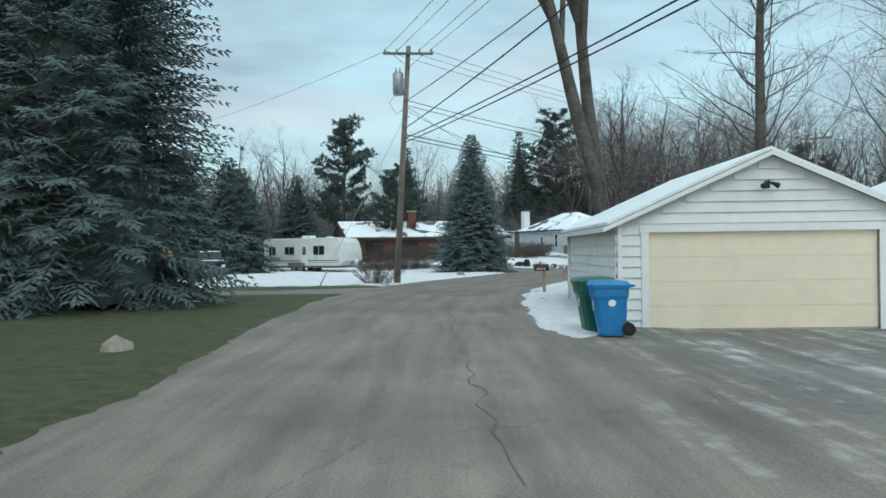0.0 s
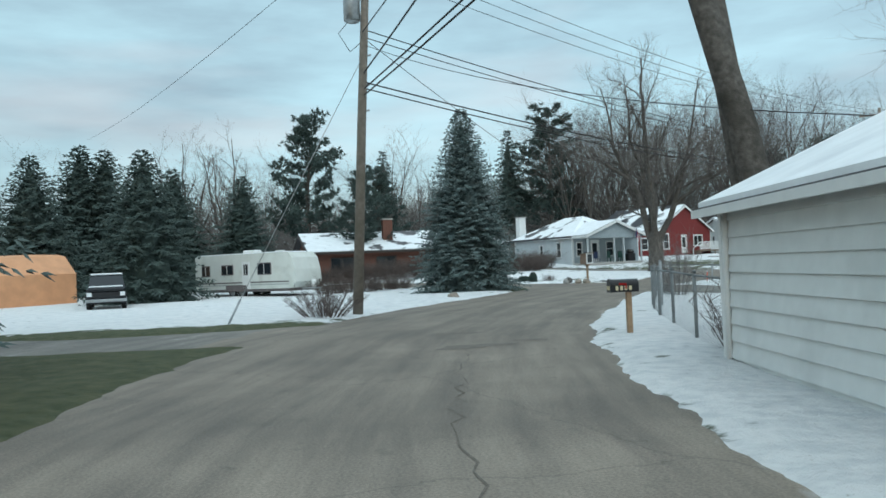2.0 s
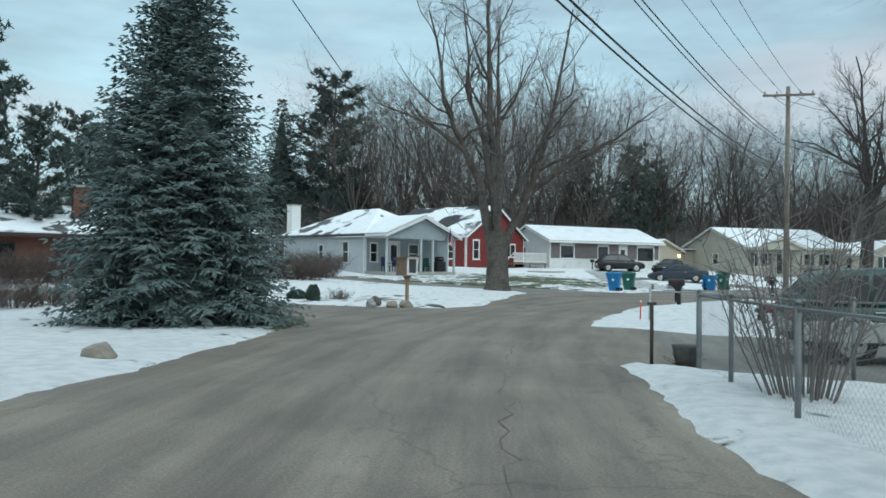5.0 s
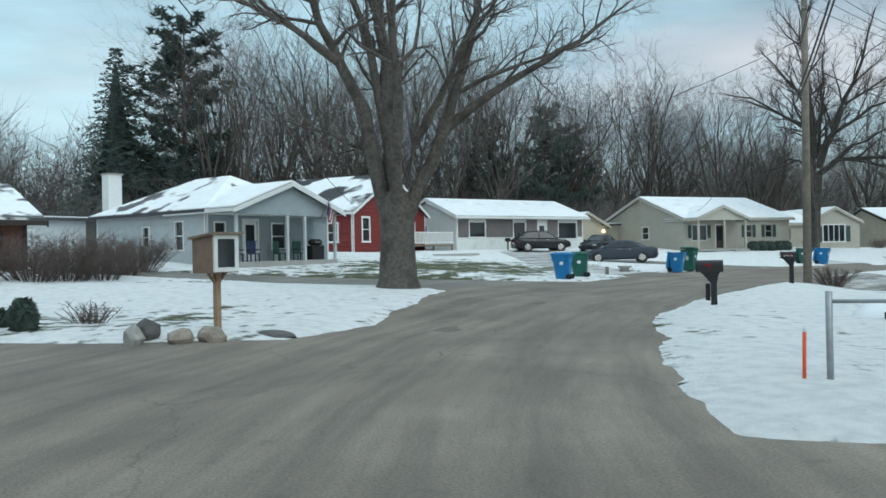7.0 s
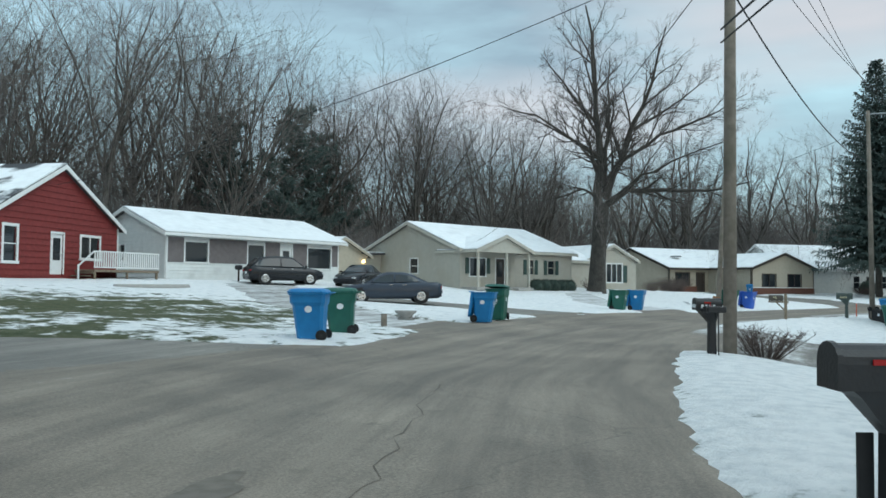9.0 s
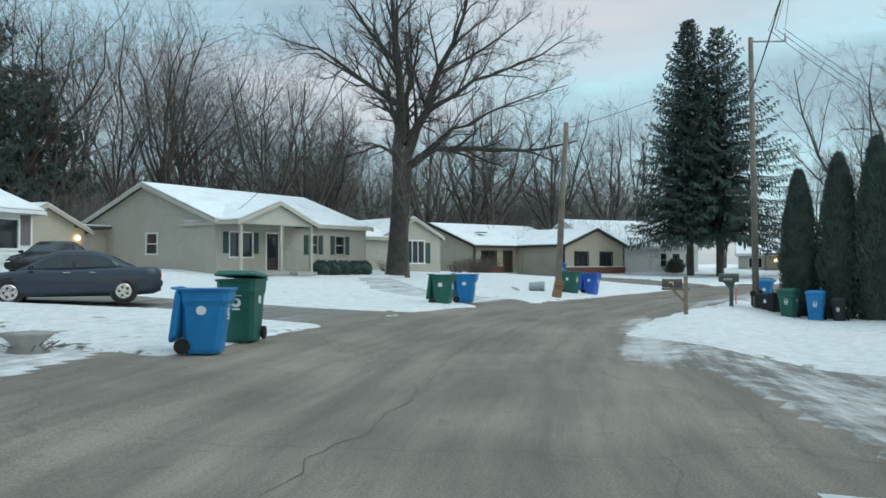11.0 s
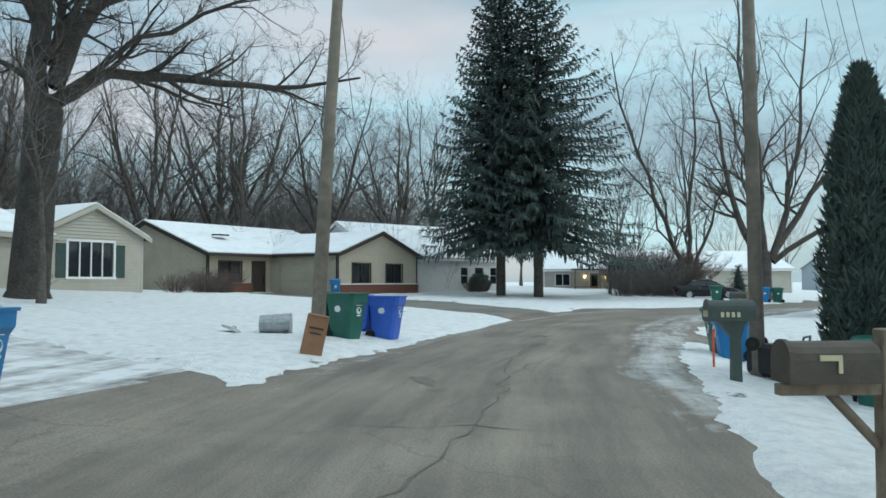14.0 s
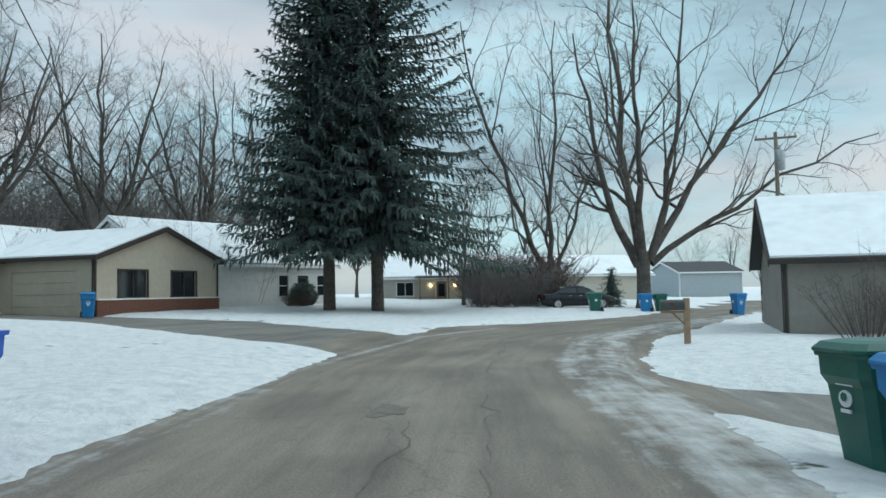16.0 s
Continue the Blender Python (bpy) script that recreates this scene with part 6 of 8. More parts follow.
part("rail", Shape().box((4.0, -2.0, 0.85), (2.0, 0.06, 0.08)).box((7.0, -2.0, 0.85), (1.6, 0.06, 0.08)).box((4.0, -2.0, 0.5), (2.0, 0.04, 0.06)).box((7.0, -2.0, 0.5), (1.6, 0.04, 0.06)), M_TIMBER, lit)
for x in (4.1, 6.2):
    part("porch_lamp", Shape().tube([(x, -0.12, 1.75), (x, -0.12, 1.95)], 0.09, 8), M_LAMP, lit, "small lit warm porch lamp")
far_a, _ = house("far_house", pose(131.5, 36.5, 0.0, 0, 0, -62), 10, 9, 2.9, 1.9, "x", "pale green house with a snowy roof down the street", M_BEIGE, boards=False)
far_b, _ = house("two_storey_house", pose(168.5, 18.6, -0.3, 0, 0, -70), 10, 9, 3.9, 1.5, "x", "grey two-storey house down the street", M_BLUEGREY, boards=False, roof_kw=dict(snow=False))
brickg, bgf2 = house("brick_garage", pose(81.8, 32.0, -0.1, 0, 0, -102), 13.0, 9.0, 2.45, 2.3, "x", "garage with shade-darkened taupe walls and a steep snowy roof by the street", M_SHADED_WALL, {"front": [(8.0, 9.0, 0.1, 2.1)]}, boards=False, roof_kw=dict(oh=0.35, over=0.45), trim=M_DARKTRIM)
door_part(brickg, bgf2["front"], (8.0, 9.0, 0.1, 2.1), M_SHADED_WALL, M_SHADED_WALL, False)
shed, _ = house("lit_shed", pose(44.9, 70.5, 1.45, 0, 0, 12), 5.5, 6, 2.2, 1.2, "y", "tan shed with a small lit lamp", M_TAN, boards=False, trim=M_TAN)
part("wall_lamp", Shape().box((5.0, -0.1, 1.75), (0.16, 0.12, 0.2)), M_LAMP, shed, "small lit lamp")


# ---- things along the street ----
def wheeled_bin(x, y, rz, mat, label, group, lid_open=0.0, dz=0.0, m=None, height=1.08):
    """Household wheeled bin: tapered body with a rim, lid with grip, two wheels, axle, bar, emblem; its front faces local -y."""
    t = thing("wheeled_bin", m or at(x, y, rz, 0.03 + dz), label, "bin", group)
    k = height / 1.08

    def ring(w, d, z, cy=0.0, c=0.07):
        w, d = w / 2, d / 2
        return [(-w + c, -d + cy, z), (w - c, -d + cy, z), (w, -d + c + cy, z), (w, d - c + cy, z), (w - c, d + cy, z), (-w + c, d + cy, z), (-w, d - c + cy, z), (-w, -d + c + cy, z)]
    body = Shape().loft([ring(0.44 * k, 0.50 * k, 0.0, 0.02), ring(0.47 * k, 0.54 * k, 0.06, 0.02), ring(0.56 * k, 0.66 * k, 0.72 * k, -0.02), ring(0.60 * k, 0.74 * k, 0.80 * k, -0.03), ring(0.61 * k, 0.76 * k, 0.97 * k, -0.03)])
    b = part("body", body, mat, t)
    part("rim", Shape().loft([ring(0.65 * k, 0.80 * k, 0.955 * k, -0.03), ring(0.66 * k, 0.81 * k, 0.99 * k, -0.03)]), mat, t)
    lid = Shape().loft([ring(0.66 * k, 0.82 * k, 0.0, -0.41 * k), ring(0.66 * k, 0.82 * k, 0.03, -0.41 * k), ring(0.58 * k, 0.72 * k, 0.085, -0.41 * k), ring(0.42 * k, 0.5 * k, 0.105, -0.41 * k)])
    lm = Matrix.Translation((0, 0.37 * k, 0.995 * k)) @ Matrix.Rotation(radians(lid_open), 4, "X")
    ld = part("lid", lid, mat, t, m=lm)
    part("grip", Shape().box((0, -0.80 * k, 0.02), (0.34 * k, 0.06, 0.045), chamfer=0.015), mat, ld)
    part("pull_bar", Shape().tube([(-0.25 * k, 0.36 * k, 0.98 * k), (-0.25 * k, 0.45 * k, 1.0 * k), (0.25 * k, 0.45 * k, 1.0 * k), (0.25 * k, 0.36 * k, 0.98 * k)], 0.018, 6), mat, t)
    for sx in (-1, 1):
        w = part("wheel", Shape().tube([(sx * 0.25 * k, 0.30, 0.125), (sx * 0.25 * k + sx * 0.05, 0.30, 0.125)], 0.125, 14, smooth=False), M_RUBBER, t)
        part("hub", Shape().tube([(sx * 0.25 * k + sx * 0.05, 0.30, 0.125), (sx * 0.25 * k + sx * 0.062, 0.30, 0.125)], 0.05, 8, smooth=False), M_BLACK, w)
    part("axle", Shape().tube([(-0.26 * k, 0.30, 0.125), (0.26 * k, 0.30, 0.125)], 0.014, 6), M_STEEL, t)
    part("rib", Shape().box((0, -0.345 * k, 0.80 * k), (0.36 * k, 0.05, 0.05), chamfer=0.012), mat, t)
    disc = [(0.078 * k * math.cos(q), 0.07 * k * math.sin(q)) for q in [6.2832 * j / 14 for j in range(14)]]
    em = Shape().loft([[(u, -0.318 * k - 0.035 * (0.62 + v), 0.62 * k + v) for u, v in disc], [(u, -0.332 * k - 0.035 * (0.62 + v), 0.62 * k + v) for u, v in disc]])
    em.box((0, -0.352 * k, 0.735 * k), (0.20 * k, 0.014, 0.018)).box((0, -0.342 * k, 0.52 * k), (0.12 * k, 0.014, 0.03))
    em = part("emblem", em, M_WHITEPLASTIC, t, "white printed emblem")
    part("emblem_arrow", Shape().loft([[(u * 0.5, -0.34 * k - 0.035 * (0.62 + v), 0.635 * k + v * 0.55) for u, v in disc[::2]], [(u * 0.5, -0.345 * k - 0.035 * (0.62 + v), 0.635 * k + v * 0.55) for u, v in disc[::2]]]), mat, em)
    for sx in (-1, 1):
        side_disc = [[(sx * (0.268 + o) * k, u, 0.66 * k + v) for u, v in disc] for o in (0.0, 0.014)]
        part("side_emblem", Shape().loft(side_disc), M_WHITEPLASTIC, t, "white printed emblem")
    return t


GREEN, BLUE = "green plastic wheeled bin standing at the kerb", "blue plastic wheeled bin standing at the kerb"
B_DRIVE = "bins at the driveways"
wheeled_bin(0.58, -27.85, 275, M_BIN_GREEN, "green wheeled bin beside the garage door", "bins by the garage", height=1.04)
wheeled_bin(0.74, -28.62, 268, M_BIN_BLUE, "blue wheeled bin with a white emblem by the garage", "bins by the garage", height=1.0)
wheeled_bin(22.5, 35.7, 225, M_BIN_BLUE, BLUE, B_DRIVE, height=1.15)
wheeled_bin(24.2, 37.0, 230, M_BIN_GREEN, GREEN, B_DRIVE, height=1.15)
wheeled_bin(32.1, 39.95, 35, M_BIN_BLUE, "blue wheeled bin with its lid thrown back", B_DRIVE, lid_open=-262, height=1.12)
wheeled_bin(33.8, 40.95, -60, M_BIN_GREEN, GREEN, B_DRIVE, height=1.24, lid_open=-4)
wheeled_bin(46.85, 45.05, 15, M_BIN_GREEN, "green wheeled bin with its lid thrown back", B_DRIVE, lid_open=-262, height=1.15)
wheeled_bin(48.65, 45.22, 20, M_BIN_BLUE, "blue wheeled bin at the kerb with its lid thrown back", B_DRIVE, lid_open=-262, height=1.15)
wheeled_bin(59.65, 45.9, -15, M_BIN_GREEN, "green wheeled bin beside the utility pole", B_DRIVE, lid_open=-262, height=1.2)
wheeled_bin(60.95, 45.4, 0, M_BIN_INDIGO, "indigo wheeled bin with its lid thrown back", B_DRIVE, lid_open=-262, height=1.18)
wheeled_bin(56.3, 35.4, 262, M_BIN_GREEN, "green wheeled bin before the arborvitae", "bins by the arborvitae", height=1.12)
wheeled_bin(55.9, 34.4, 272, M_BIN_BLUE, "blue wheeled bin before the arborvitae", "bins by the arborvitae", height=1.12)
wheeled_bin(55.8, 33.6, 265, M_BLACK, "black wheeled bin before the arborvitae", "bins by the arborvitae", height=0.85)
wheeled_bin(62.05, 37.42, 195, M_BIN_GREEN, "green wheeled bin at the snowy verge", "bins on the verge", height=1.15)
wheeled_bin(61.25, 37.28, 190, M_BIN_BLUE, "blue wheeled bin with a white emblem on the verge", "bins on the verge", height=1.12)
wheeled_bin(99.5, 36.5, 190, M_BIN_GREEN, GREEN, "bins down the street")
wheeled_bin(103.2, 33.2, 190, M_BIN_BLUE, BLUE, "bins down the street")
wheeled_bin(103.4, 32.3, 190, M_BIN_GREEN, GREEN, "bins down the street")
wheeled_bin(96.9, 29.5, -80, M_BIN_BLUE, BLUE, "bins down the street")
wheeled_bin(87.7, 59.2, -60, M_BIN_BLUE, "blue wheeled bin by the tan house's garage door", "bins down the street")
wheeled_bin(0, 0, 0, M_BLACK, "black wheeled bin lying on its side in the snow", "bins on the verge", m=pose(58.3, 37.1, H(58.3, 37.1) + 0.34, 90, 0, -20))


def mailbox(x, y, rz, post_mat, box_mat, label, post="square", flag=True, bars=True, plate=False, big=1.0, tube=0, arm=0.0, pale=M_WHITEPLASTIC, dz=0.0, flag_mat=None, post_width=0.10):
    """Post with bracket and a round-topped box; its door faces local -y."""
    t = thing("mailbox", at(x, y, rz, dz), label, "mailbox", "mailboxes")
    ph = 1.0
    if post == "square":
        part("post", Shape().box((0, 0.42 if arm else 0.12, (ph + (0.34 if arm else 0)) / 2 - 0.1), (post_width, post_width, ph + 0.2 + (0.34 if arm else 0)), chamfer=0.01), post_mat, t)
    else:
        part("post", Shape().loft([[(-0.08, 0.04, -0.2), (0.08, 0.04, -0.2), (0.08, 0.2, -0.2), (-0.08, 0.2, -0.2)], [(-0.07, 0.05, 0.72), (0.07, 0.05, 0.72), (0.07, 0.19, 0.72), (-0.07, 0.19, 0.72)], [(-0.12, -0.14, 0.95), (0.12, -0.14, 0.95), (0.12, 0.24, 0.95), (-0.12, 0.24, 0.95)], [(-0.13, -0.2, 1.0), (0.13, -0.2, 1.0), (0.13, 0.28, 1.0), (-0.13, 0.28, 1.0)]]), post_mat, t)
    w, h, d = 0.11 * big, 0.13 * big, 0.50 * big
    prof = [(-w, 0.0), (w, 0.0), (w, h)] + [(w * math.cos(a), h + w * 0.9 * math.sin(a)) for a in [math.pi * k / 8 for k in range(1, 8)]] + [(-w, h)]
    bx_ = Shape().loft([[(px, -d * 0.45, 1.0 + pz) for px, pz in prof], [(px, d * 0.55, 1.0 + pz) for px, pz in prof]])
    bo = part("box", bx_, box_mat, t)
    lip = [(px * 1.06, 1.0 + pz * 1.05) for px, pz in prof]
    part("front_door", Shape().loft([[(px, -d * 0.45 - 0.02, pz) for px, pz in lip], [(px, -d * 0.45 + 0.015, pz) for px, pz in lip]]), box_mat, bo)
    if flag:
        part("flag", Shape().box((w + 0.012, -0.02, 1.0 + h * 1.1), (0.012, 0.14, 0.035)).box((w + 0.012, 0.04, 1.0 + h * 0.8), (0.012, 0.025, 0.10)), flag_mat or M_REDLIGHT, bo, "small metal flag")
    if bars:
        nb = Shape()
        for k in range(4):
            nb.box((w + 0.006, -0.13 + 0.085 * k, 1.0 + h * 0.55), (0.006, 0.05, 0.08))
        part("number_bar", nb, pale, bo, "pale plain bars in place of a number")
        nf = Shape()
        for k in range(4):
            nf.box((-0.066 * big + 0.044 * big * k, -d * 0.45 - 0.024, 1.0 + h * 0.6), (0.028 * big, 0.006, 0.07 * big))
        part("number_bar", nf, pale, bo, "pale plain bars in place of a number")
    if plate:
        pl = part("number_plate", Shape().box((-0.10, -0.02, 0.5), (0.02, 0.11, 0.42), chamfer=0.004), M_BLACK, t)
        nb = Shape()
        for k in range(4):
            nb.box((-0.113, -0.02, 0.37 + 0.09 * k), (0.006, 0.06, 0.06))
        part("number_bar", nb, pale, pl, "pale plain bars in place of a number")
    for k in range(tube):
        part("news_tube", Shape().box((0.26 + 0.16 * k, 0.05, 1.02), (0.13, 0.42, 0.13), chamfer=0.02), M_BLACK, t)
        part("tube_stake", Shape().tube([(0.26 + 0.16 * k, 0.1, -0.1), (0.26 + 0.16 * k, 0.1, 0.98)], 0.014, 5), M_BLACK, t)
    if arm:
        part("brace", Shape().tube([(0, 0.40, 0.55), (0, 0.02, 0.95)], 0.035, 4), post_mat, t)
        part("arm", Shape().box((0, 0.12, 0.955), (0.085, 0.84, 0.07)), post_mat, t)
    return t


M_ORANGEWOOD = material("pale_treated_post", (0.33, 0.225, 0.145), 0.8, spread=0.2, grain=8, bump=0.3)
M_GREENMAIL = material("grey_green_mailbox", (0.055, 0.075, 0.068), 0.5, spread=0.15, grain=5)
M_OLD = material("weathered_brown_mailbox", (0.09, 0.075, 0.06), 0.7, spread=0.2, grain=5)
M_CREAMMARK = material("cream_marking", (0.62, 0.55, 0.36), 0.6, spread=0.08)
mailbox(0.76, -14.38, 275, M_ORANGEWOOD, M_MAILBLACK, "black mailbox on a pale wooden post", big=1.05, pale=M_CREAMMARK, dz=-0.16)
mailbox(18.2, 22.3, 228, M_BLACK, M_MAILBLACK, "black mailbox on a black moulded post", post="moulded", plate=True, big=1.25, bars=False, dz=-0.12)
mailbox(28.65, 29.55, 232, M_BLACK, M_MAILBLACK, "dark mailbox with two paper tubes beside it", post="moulded", tube=2, big=1.1)
mailbox(47.95, 37.34, 200, M_TIMBER, M_OLD, "old brown mailbox on a weathered wooden post", big=1.15, arm=1.0, bars=False, dz=-0.12, flag_mat=M_CREAMMARK, post_width=0.12)
mailbox(55.98, 37.58, 195, M_GREENMAIL, M_GREENMAIL, "grey-green mailbox on a thick matching post", post="moulded", big=1.45, flag=False, pale=M_CREAMMARK)
mailbox(78.1, 36.28, 176, M_ORANGEWOOD, M_GREENMAIL, "dark mailbox on a stout wooden post with a brace", arm=1.0, bars=False, big=1.3, dz=0.05, post_width=0.17)


def utility_pole(x, y, height, lean, label, cross=None, transformer=False, bracket=0.0, r=0.15, braces=True, turn=0.0):
    t = thing("utility_pole", at(x, y, turn), label, "utility pole", "utility poles")
    top = Vector((lean[0], lean[1], height))
    part("shaft", Shape().tube([(0, 0, -0.6), tuple(top * 0.5), tuple(top)], [r, r * 0.85, r * 0.68], 12), M_PALE_WOOD, t)
    if cross:
        z, half, dirx = cross
        c = top * (z / height)
        d = Vector((math.cos(dirx), math.sin(dirx), 0))
        cm = Matrix.Translation(c) @ Matrix.Rotation(dirx, 4, "Z")
        arm = part("crossarm", Shape().box((0, -0.16, 0), (2 * half, 0.10, 0.12), m=cm, chamfer=0.01), M_PALE_WOOD, t)
        for k in (-0.92, -0.45, 0.45, 0.92):
            part("insulator", Shape().tube([tuple(cm @ Vector((half * k, -0.16, 0.06))), tuple(cm @ Vector((half * k, -0.16, 0.14))), tuple(cm @ Vector((half * k, -0.16, 0.24)))], [0.03, 0.06, 0.035], 8), M_STEEL, arm)
        if braces:
            for sx in (-1, 1):
                part("brace", Shape().tube([tuple(cm @ Vector((sx * half * 0.6, -0.16, -0.05))), tuple(cm @ Vector((0, -0.12, -0.7)))], 0.022, 4), M_STEEL, arm)
    if transformer:
        c = top * 0.84 + Vector((-0.42, -0.05, 0))
        tr = part("transformer", Shape().tube([tuple(c - Vector((0, 0, 0.55))), tuple(c - Vector((0, 0, 0.5))), tuple(c + Vector((0, 0, 0.5))), tuple(c + Vector((0, 0, 0.58)))], [0.22, 0.27, 0.27, 0.2], 14), M_STEEL, t, "grey cylindrical transformer")
        for k in (-0.1, 0.1):
            part("bushing", Shape().tube([tuple(c + Vector((k, 0, 0.56))), tuple(c + Vector((k, 0, 0.82)))], [0.05, 0.025], 7), M_STEEL, tr)
        part("hanger", Shape().box(tuple(c + Vector((0.3, 0.02, 0.2))), (0.2, 0.12, 0.1)).box(tuple(c + Vector((0.3, 0.02, -0.3))), (0.2, 0.12, 0.1)), M_STEEL, tr)
        part("riser_wire", Shape().tube([tuple(c + Vector((-0.1, 0, -0.5))), tuple(c + Vector((-0.45, 0, -0.9))), tuple(c + Vector((-0.1, 0, -1.5))), tuple(c + Vector((0.28, 0, -1.2)))], 0.014, 4), M_WIRE, t)
        for zz in (0.70, 0.62, 0.55):
            part("bolt", Shape().tube([tuple(top * zz), tuple(top * zz + Vector((0.25, -0.05, 0.02)))], 0.03, 5), M_STEEL, t)
    if bracket:
        c = top * 0.985
        part("bracket_arm", Shape().tube([tuple(c), tuple(c + Vector((bracket * 0.55, -bracket * 0.8, 0.02)))], 0.04, 6), M_STEEL, t)
        part("insulator", Shape().tube([tuple(c + Vector((bracket * 0.55, -bracket * 0.8, 0.0))), tuple(c + Vector((bracket * 0.55, -bracket * 0.8, 0.35)))], 0.04, 6), M_STEEL, t)
    return t


utility_pole(-5.44, -4.13, 11.8, (0.75, 0.1), "grey wooden utility pole with crossarm and transformer", cross=(11.4, 1.25, 0.1), transformer=True, r=0.17)
utility_pole(29.65, 29.55, 11.8, (0.15, 0.0), "brown wooden utility pole with a single crossarm", cross=(11.3, 1.35, -0.5), r=0.16)
utility_pole(58.35, 46.05, 8.2, (0.13, -0.48), "short grey wooden pole without crossarm", r=0.17)
utility_pole(58.13, 36.98, 11.3, (0.0, 0.1), "wooden utility pole with a side bracket at its top", bracket=1.5, r=0.14)
utility_pole(100.5, 26.2, 10.2, (0.0, 0.0), "distant wooden pole with crossarm and transformer", cross=(9.9, 1.1, 1.3), transformer=True, r=0.15)


def cable(a, b, sag, label="thin dark overhead cable", r=0.016):
    r *= 0.7
    a, b = Vector(a), Vector(b)
    pts = [a.lerp(b, k / 14) - Vector((0, 0, sag * 4 * (k / 14) * (1 - k / 14))) for k in range(15)]
    return tagged(part("overhead_cable", Shape().tube([tuple(p) for p in pts], r, 4), M_WIRE), label, "cable", "overhead cables")


A_TOP, C_TOP, E_TOP = (-4.75, -4.15, 11.55), (29.35, 29.5, 11.4), (58.9, 36.2, 11.4)
for off in (-1.1, -0.5, 0.55, 1.1):
    cable((A_TOP[0] + off, A_TOP[1] + off * 0.1, A_TOP[2]), (16.5 + off, -72, 12.4), 0.9)
for off in (-1.1, 0.0, 1.1):
    cable((A_TOP[0] + off, A_TOP[1] + off * 0.1, A_TOP[2]), (C_TOP[0] + off * 0.8, C_TOP[1] - off * 0.4, C_TOP[2]), 1.0)
for z0, z1, r in ((9.1, 8.8, 0.026), (8.85, 8.6, 0.022), (7.4, 7.3, 0.035), (7.2, 7.0, 0.03)):
    cable((-4.85, -4.1, z0), (29.25, 29.5, z1), 0.9, "thick dark overhead cable", r)
for z0, x1, z1, r in ((9.0, 15.5, 9.6, 0.026), (7.7, 13.5, 9.6, 0.034), (7.2, 18.5, 9.0, 0.034), (7.0, 18.5, 8.7, 0.034)):
    cable((-4.9, -4.2, z0), (x1, -72, z1), 0.9, "thick dark overhead cable", r)
cable((A_TOP[0] - 1.1, A_TOP[1], A_TOP[2]), (-43.0, 61.0, 17.5), 0.6)
cable((-4.85, -4.1, 8.8), (16.0, 44.5, 4.0), 0.7)
cable((-4.85, -4.1, 8.6), (4.5, -18.5, 3.2), 0.5)
for off in (-1.1, 0.2, 1.1):
    cable((C_TOP[0] + off * 0.8, C_TOP[1] - off * 0.4, C_TOP[2]), (E_TOP[0], E_TOP[1] + off * 0.3, E_TOP[2]), 0.9)
cable((29.3, 29.5, 8.6), (58.1, 37.3, 8.4), 0.8, "thick dark overhead cable", 0.03)
cable((29.3, 29.5, 8.9), (53.0, 62.0, 4.6), 0.9)
cable((29.3, 29.5, 9.3), (24.0, 60.5, 6.0), 0.7)
for off in (-0.9, 0.0, 0.9):
    cable((E_TOP[0], E_TOP[1] + off * 0.3, E_TOP[2]), (100.5, 26.2 + off, 10.0), 1.0)
cable((58.47, 45.57, 8.1), (58.1, 37.4, 10.0), 0.2)
cable((58.47, 45.57, 8.0), (92.0, 58.5, 4.9), 0.8)
cable((58.1, 37.4, 9.3), (84.0, 33.0, 4.6), 0.6)
guy = tagged(part("guy_wire", Shape().tube([(-4.95, -4.1, 8.2), (-8.8, -6.9, 0.0)], 0.012, 4).tube([(-8.45, -6.65, 0.75), (-8.8, -6.9, -0.05)], 0.035, 6), M_STEEL), "steel guy wire with a guard at its foot", "guy wire")


# chain-link fence by the first driveway
def chain_fence(pts, height, label):
    t = thing("chain_link_fence", Matrix.Identity(4), label, "fence")
    for k, (x, y) in enumerate(pts):
        z = H(x, y)
        p = part("post", Shape().tube([(x, y, z - 0.2), (x, y, z + height + 0.05)], 0.032 if k % 3 else 0.042, 8), M_FENCE, t)
        part("cap", Shape().tube([(x, y, z + height + 0.05), (x, y, z + height + 0.09)], [0.045, 0.02], 8), M_FENCE, p)
    for (x0, y0), (x1, y1) in zip(pts[:-1], pts[1:]):
        a, b = Vector((x0, y0, H(x0, y0))), Vector((x1, y1, H(x1, y1)))
        up = Vector((0, 0, height))
        part("rail", Shape().tube([tuple(a + up), tuple(b + up)], 0.02, 6), M_FENCE, t)
        net = Shape()
        L = (b - a).length
        n = int((L + height) / 0.085)
        for k in range(n):
            s = k * 0.085
            for sgn in (1, -1):
                u0, u1 = (s - height, s)
                c0, c1 = max(0, u0), min(L, u1)
                if c1 <= c0:
                    continue
                q0, q1 = (c0 - u0), (c1 - u0)
                if sgn < 0:
                    q0, q1 = height - q0, height - q1
                d = (b - a) / L
                net.tube([tuple(a + d * c0 + Vector((0, 0, q0 + 0.03))), tuple(a + d * c1 + Vector((0, 0, q1 + 0.03)))], 0.0009, 3, cap=False)
        tagged(part("mesh_panel", net, M_FENCE, t), kind="stuff")
    return t


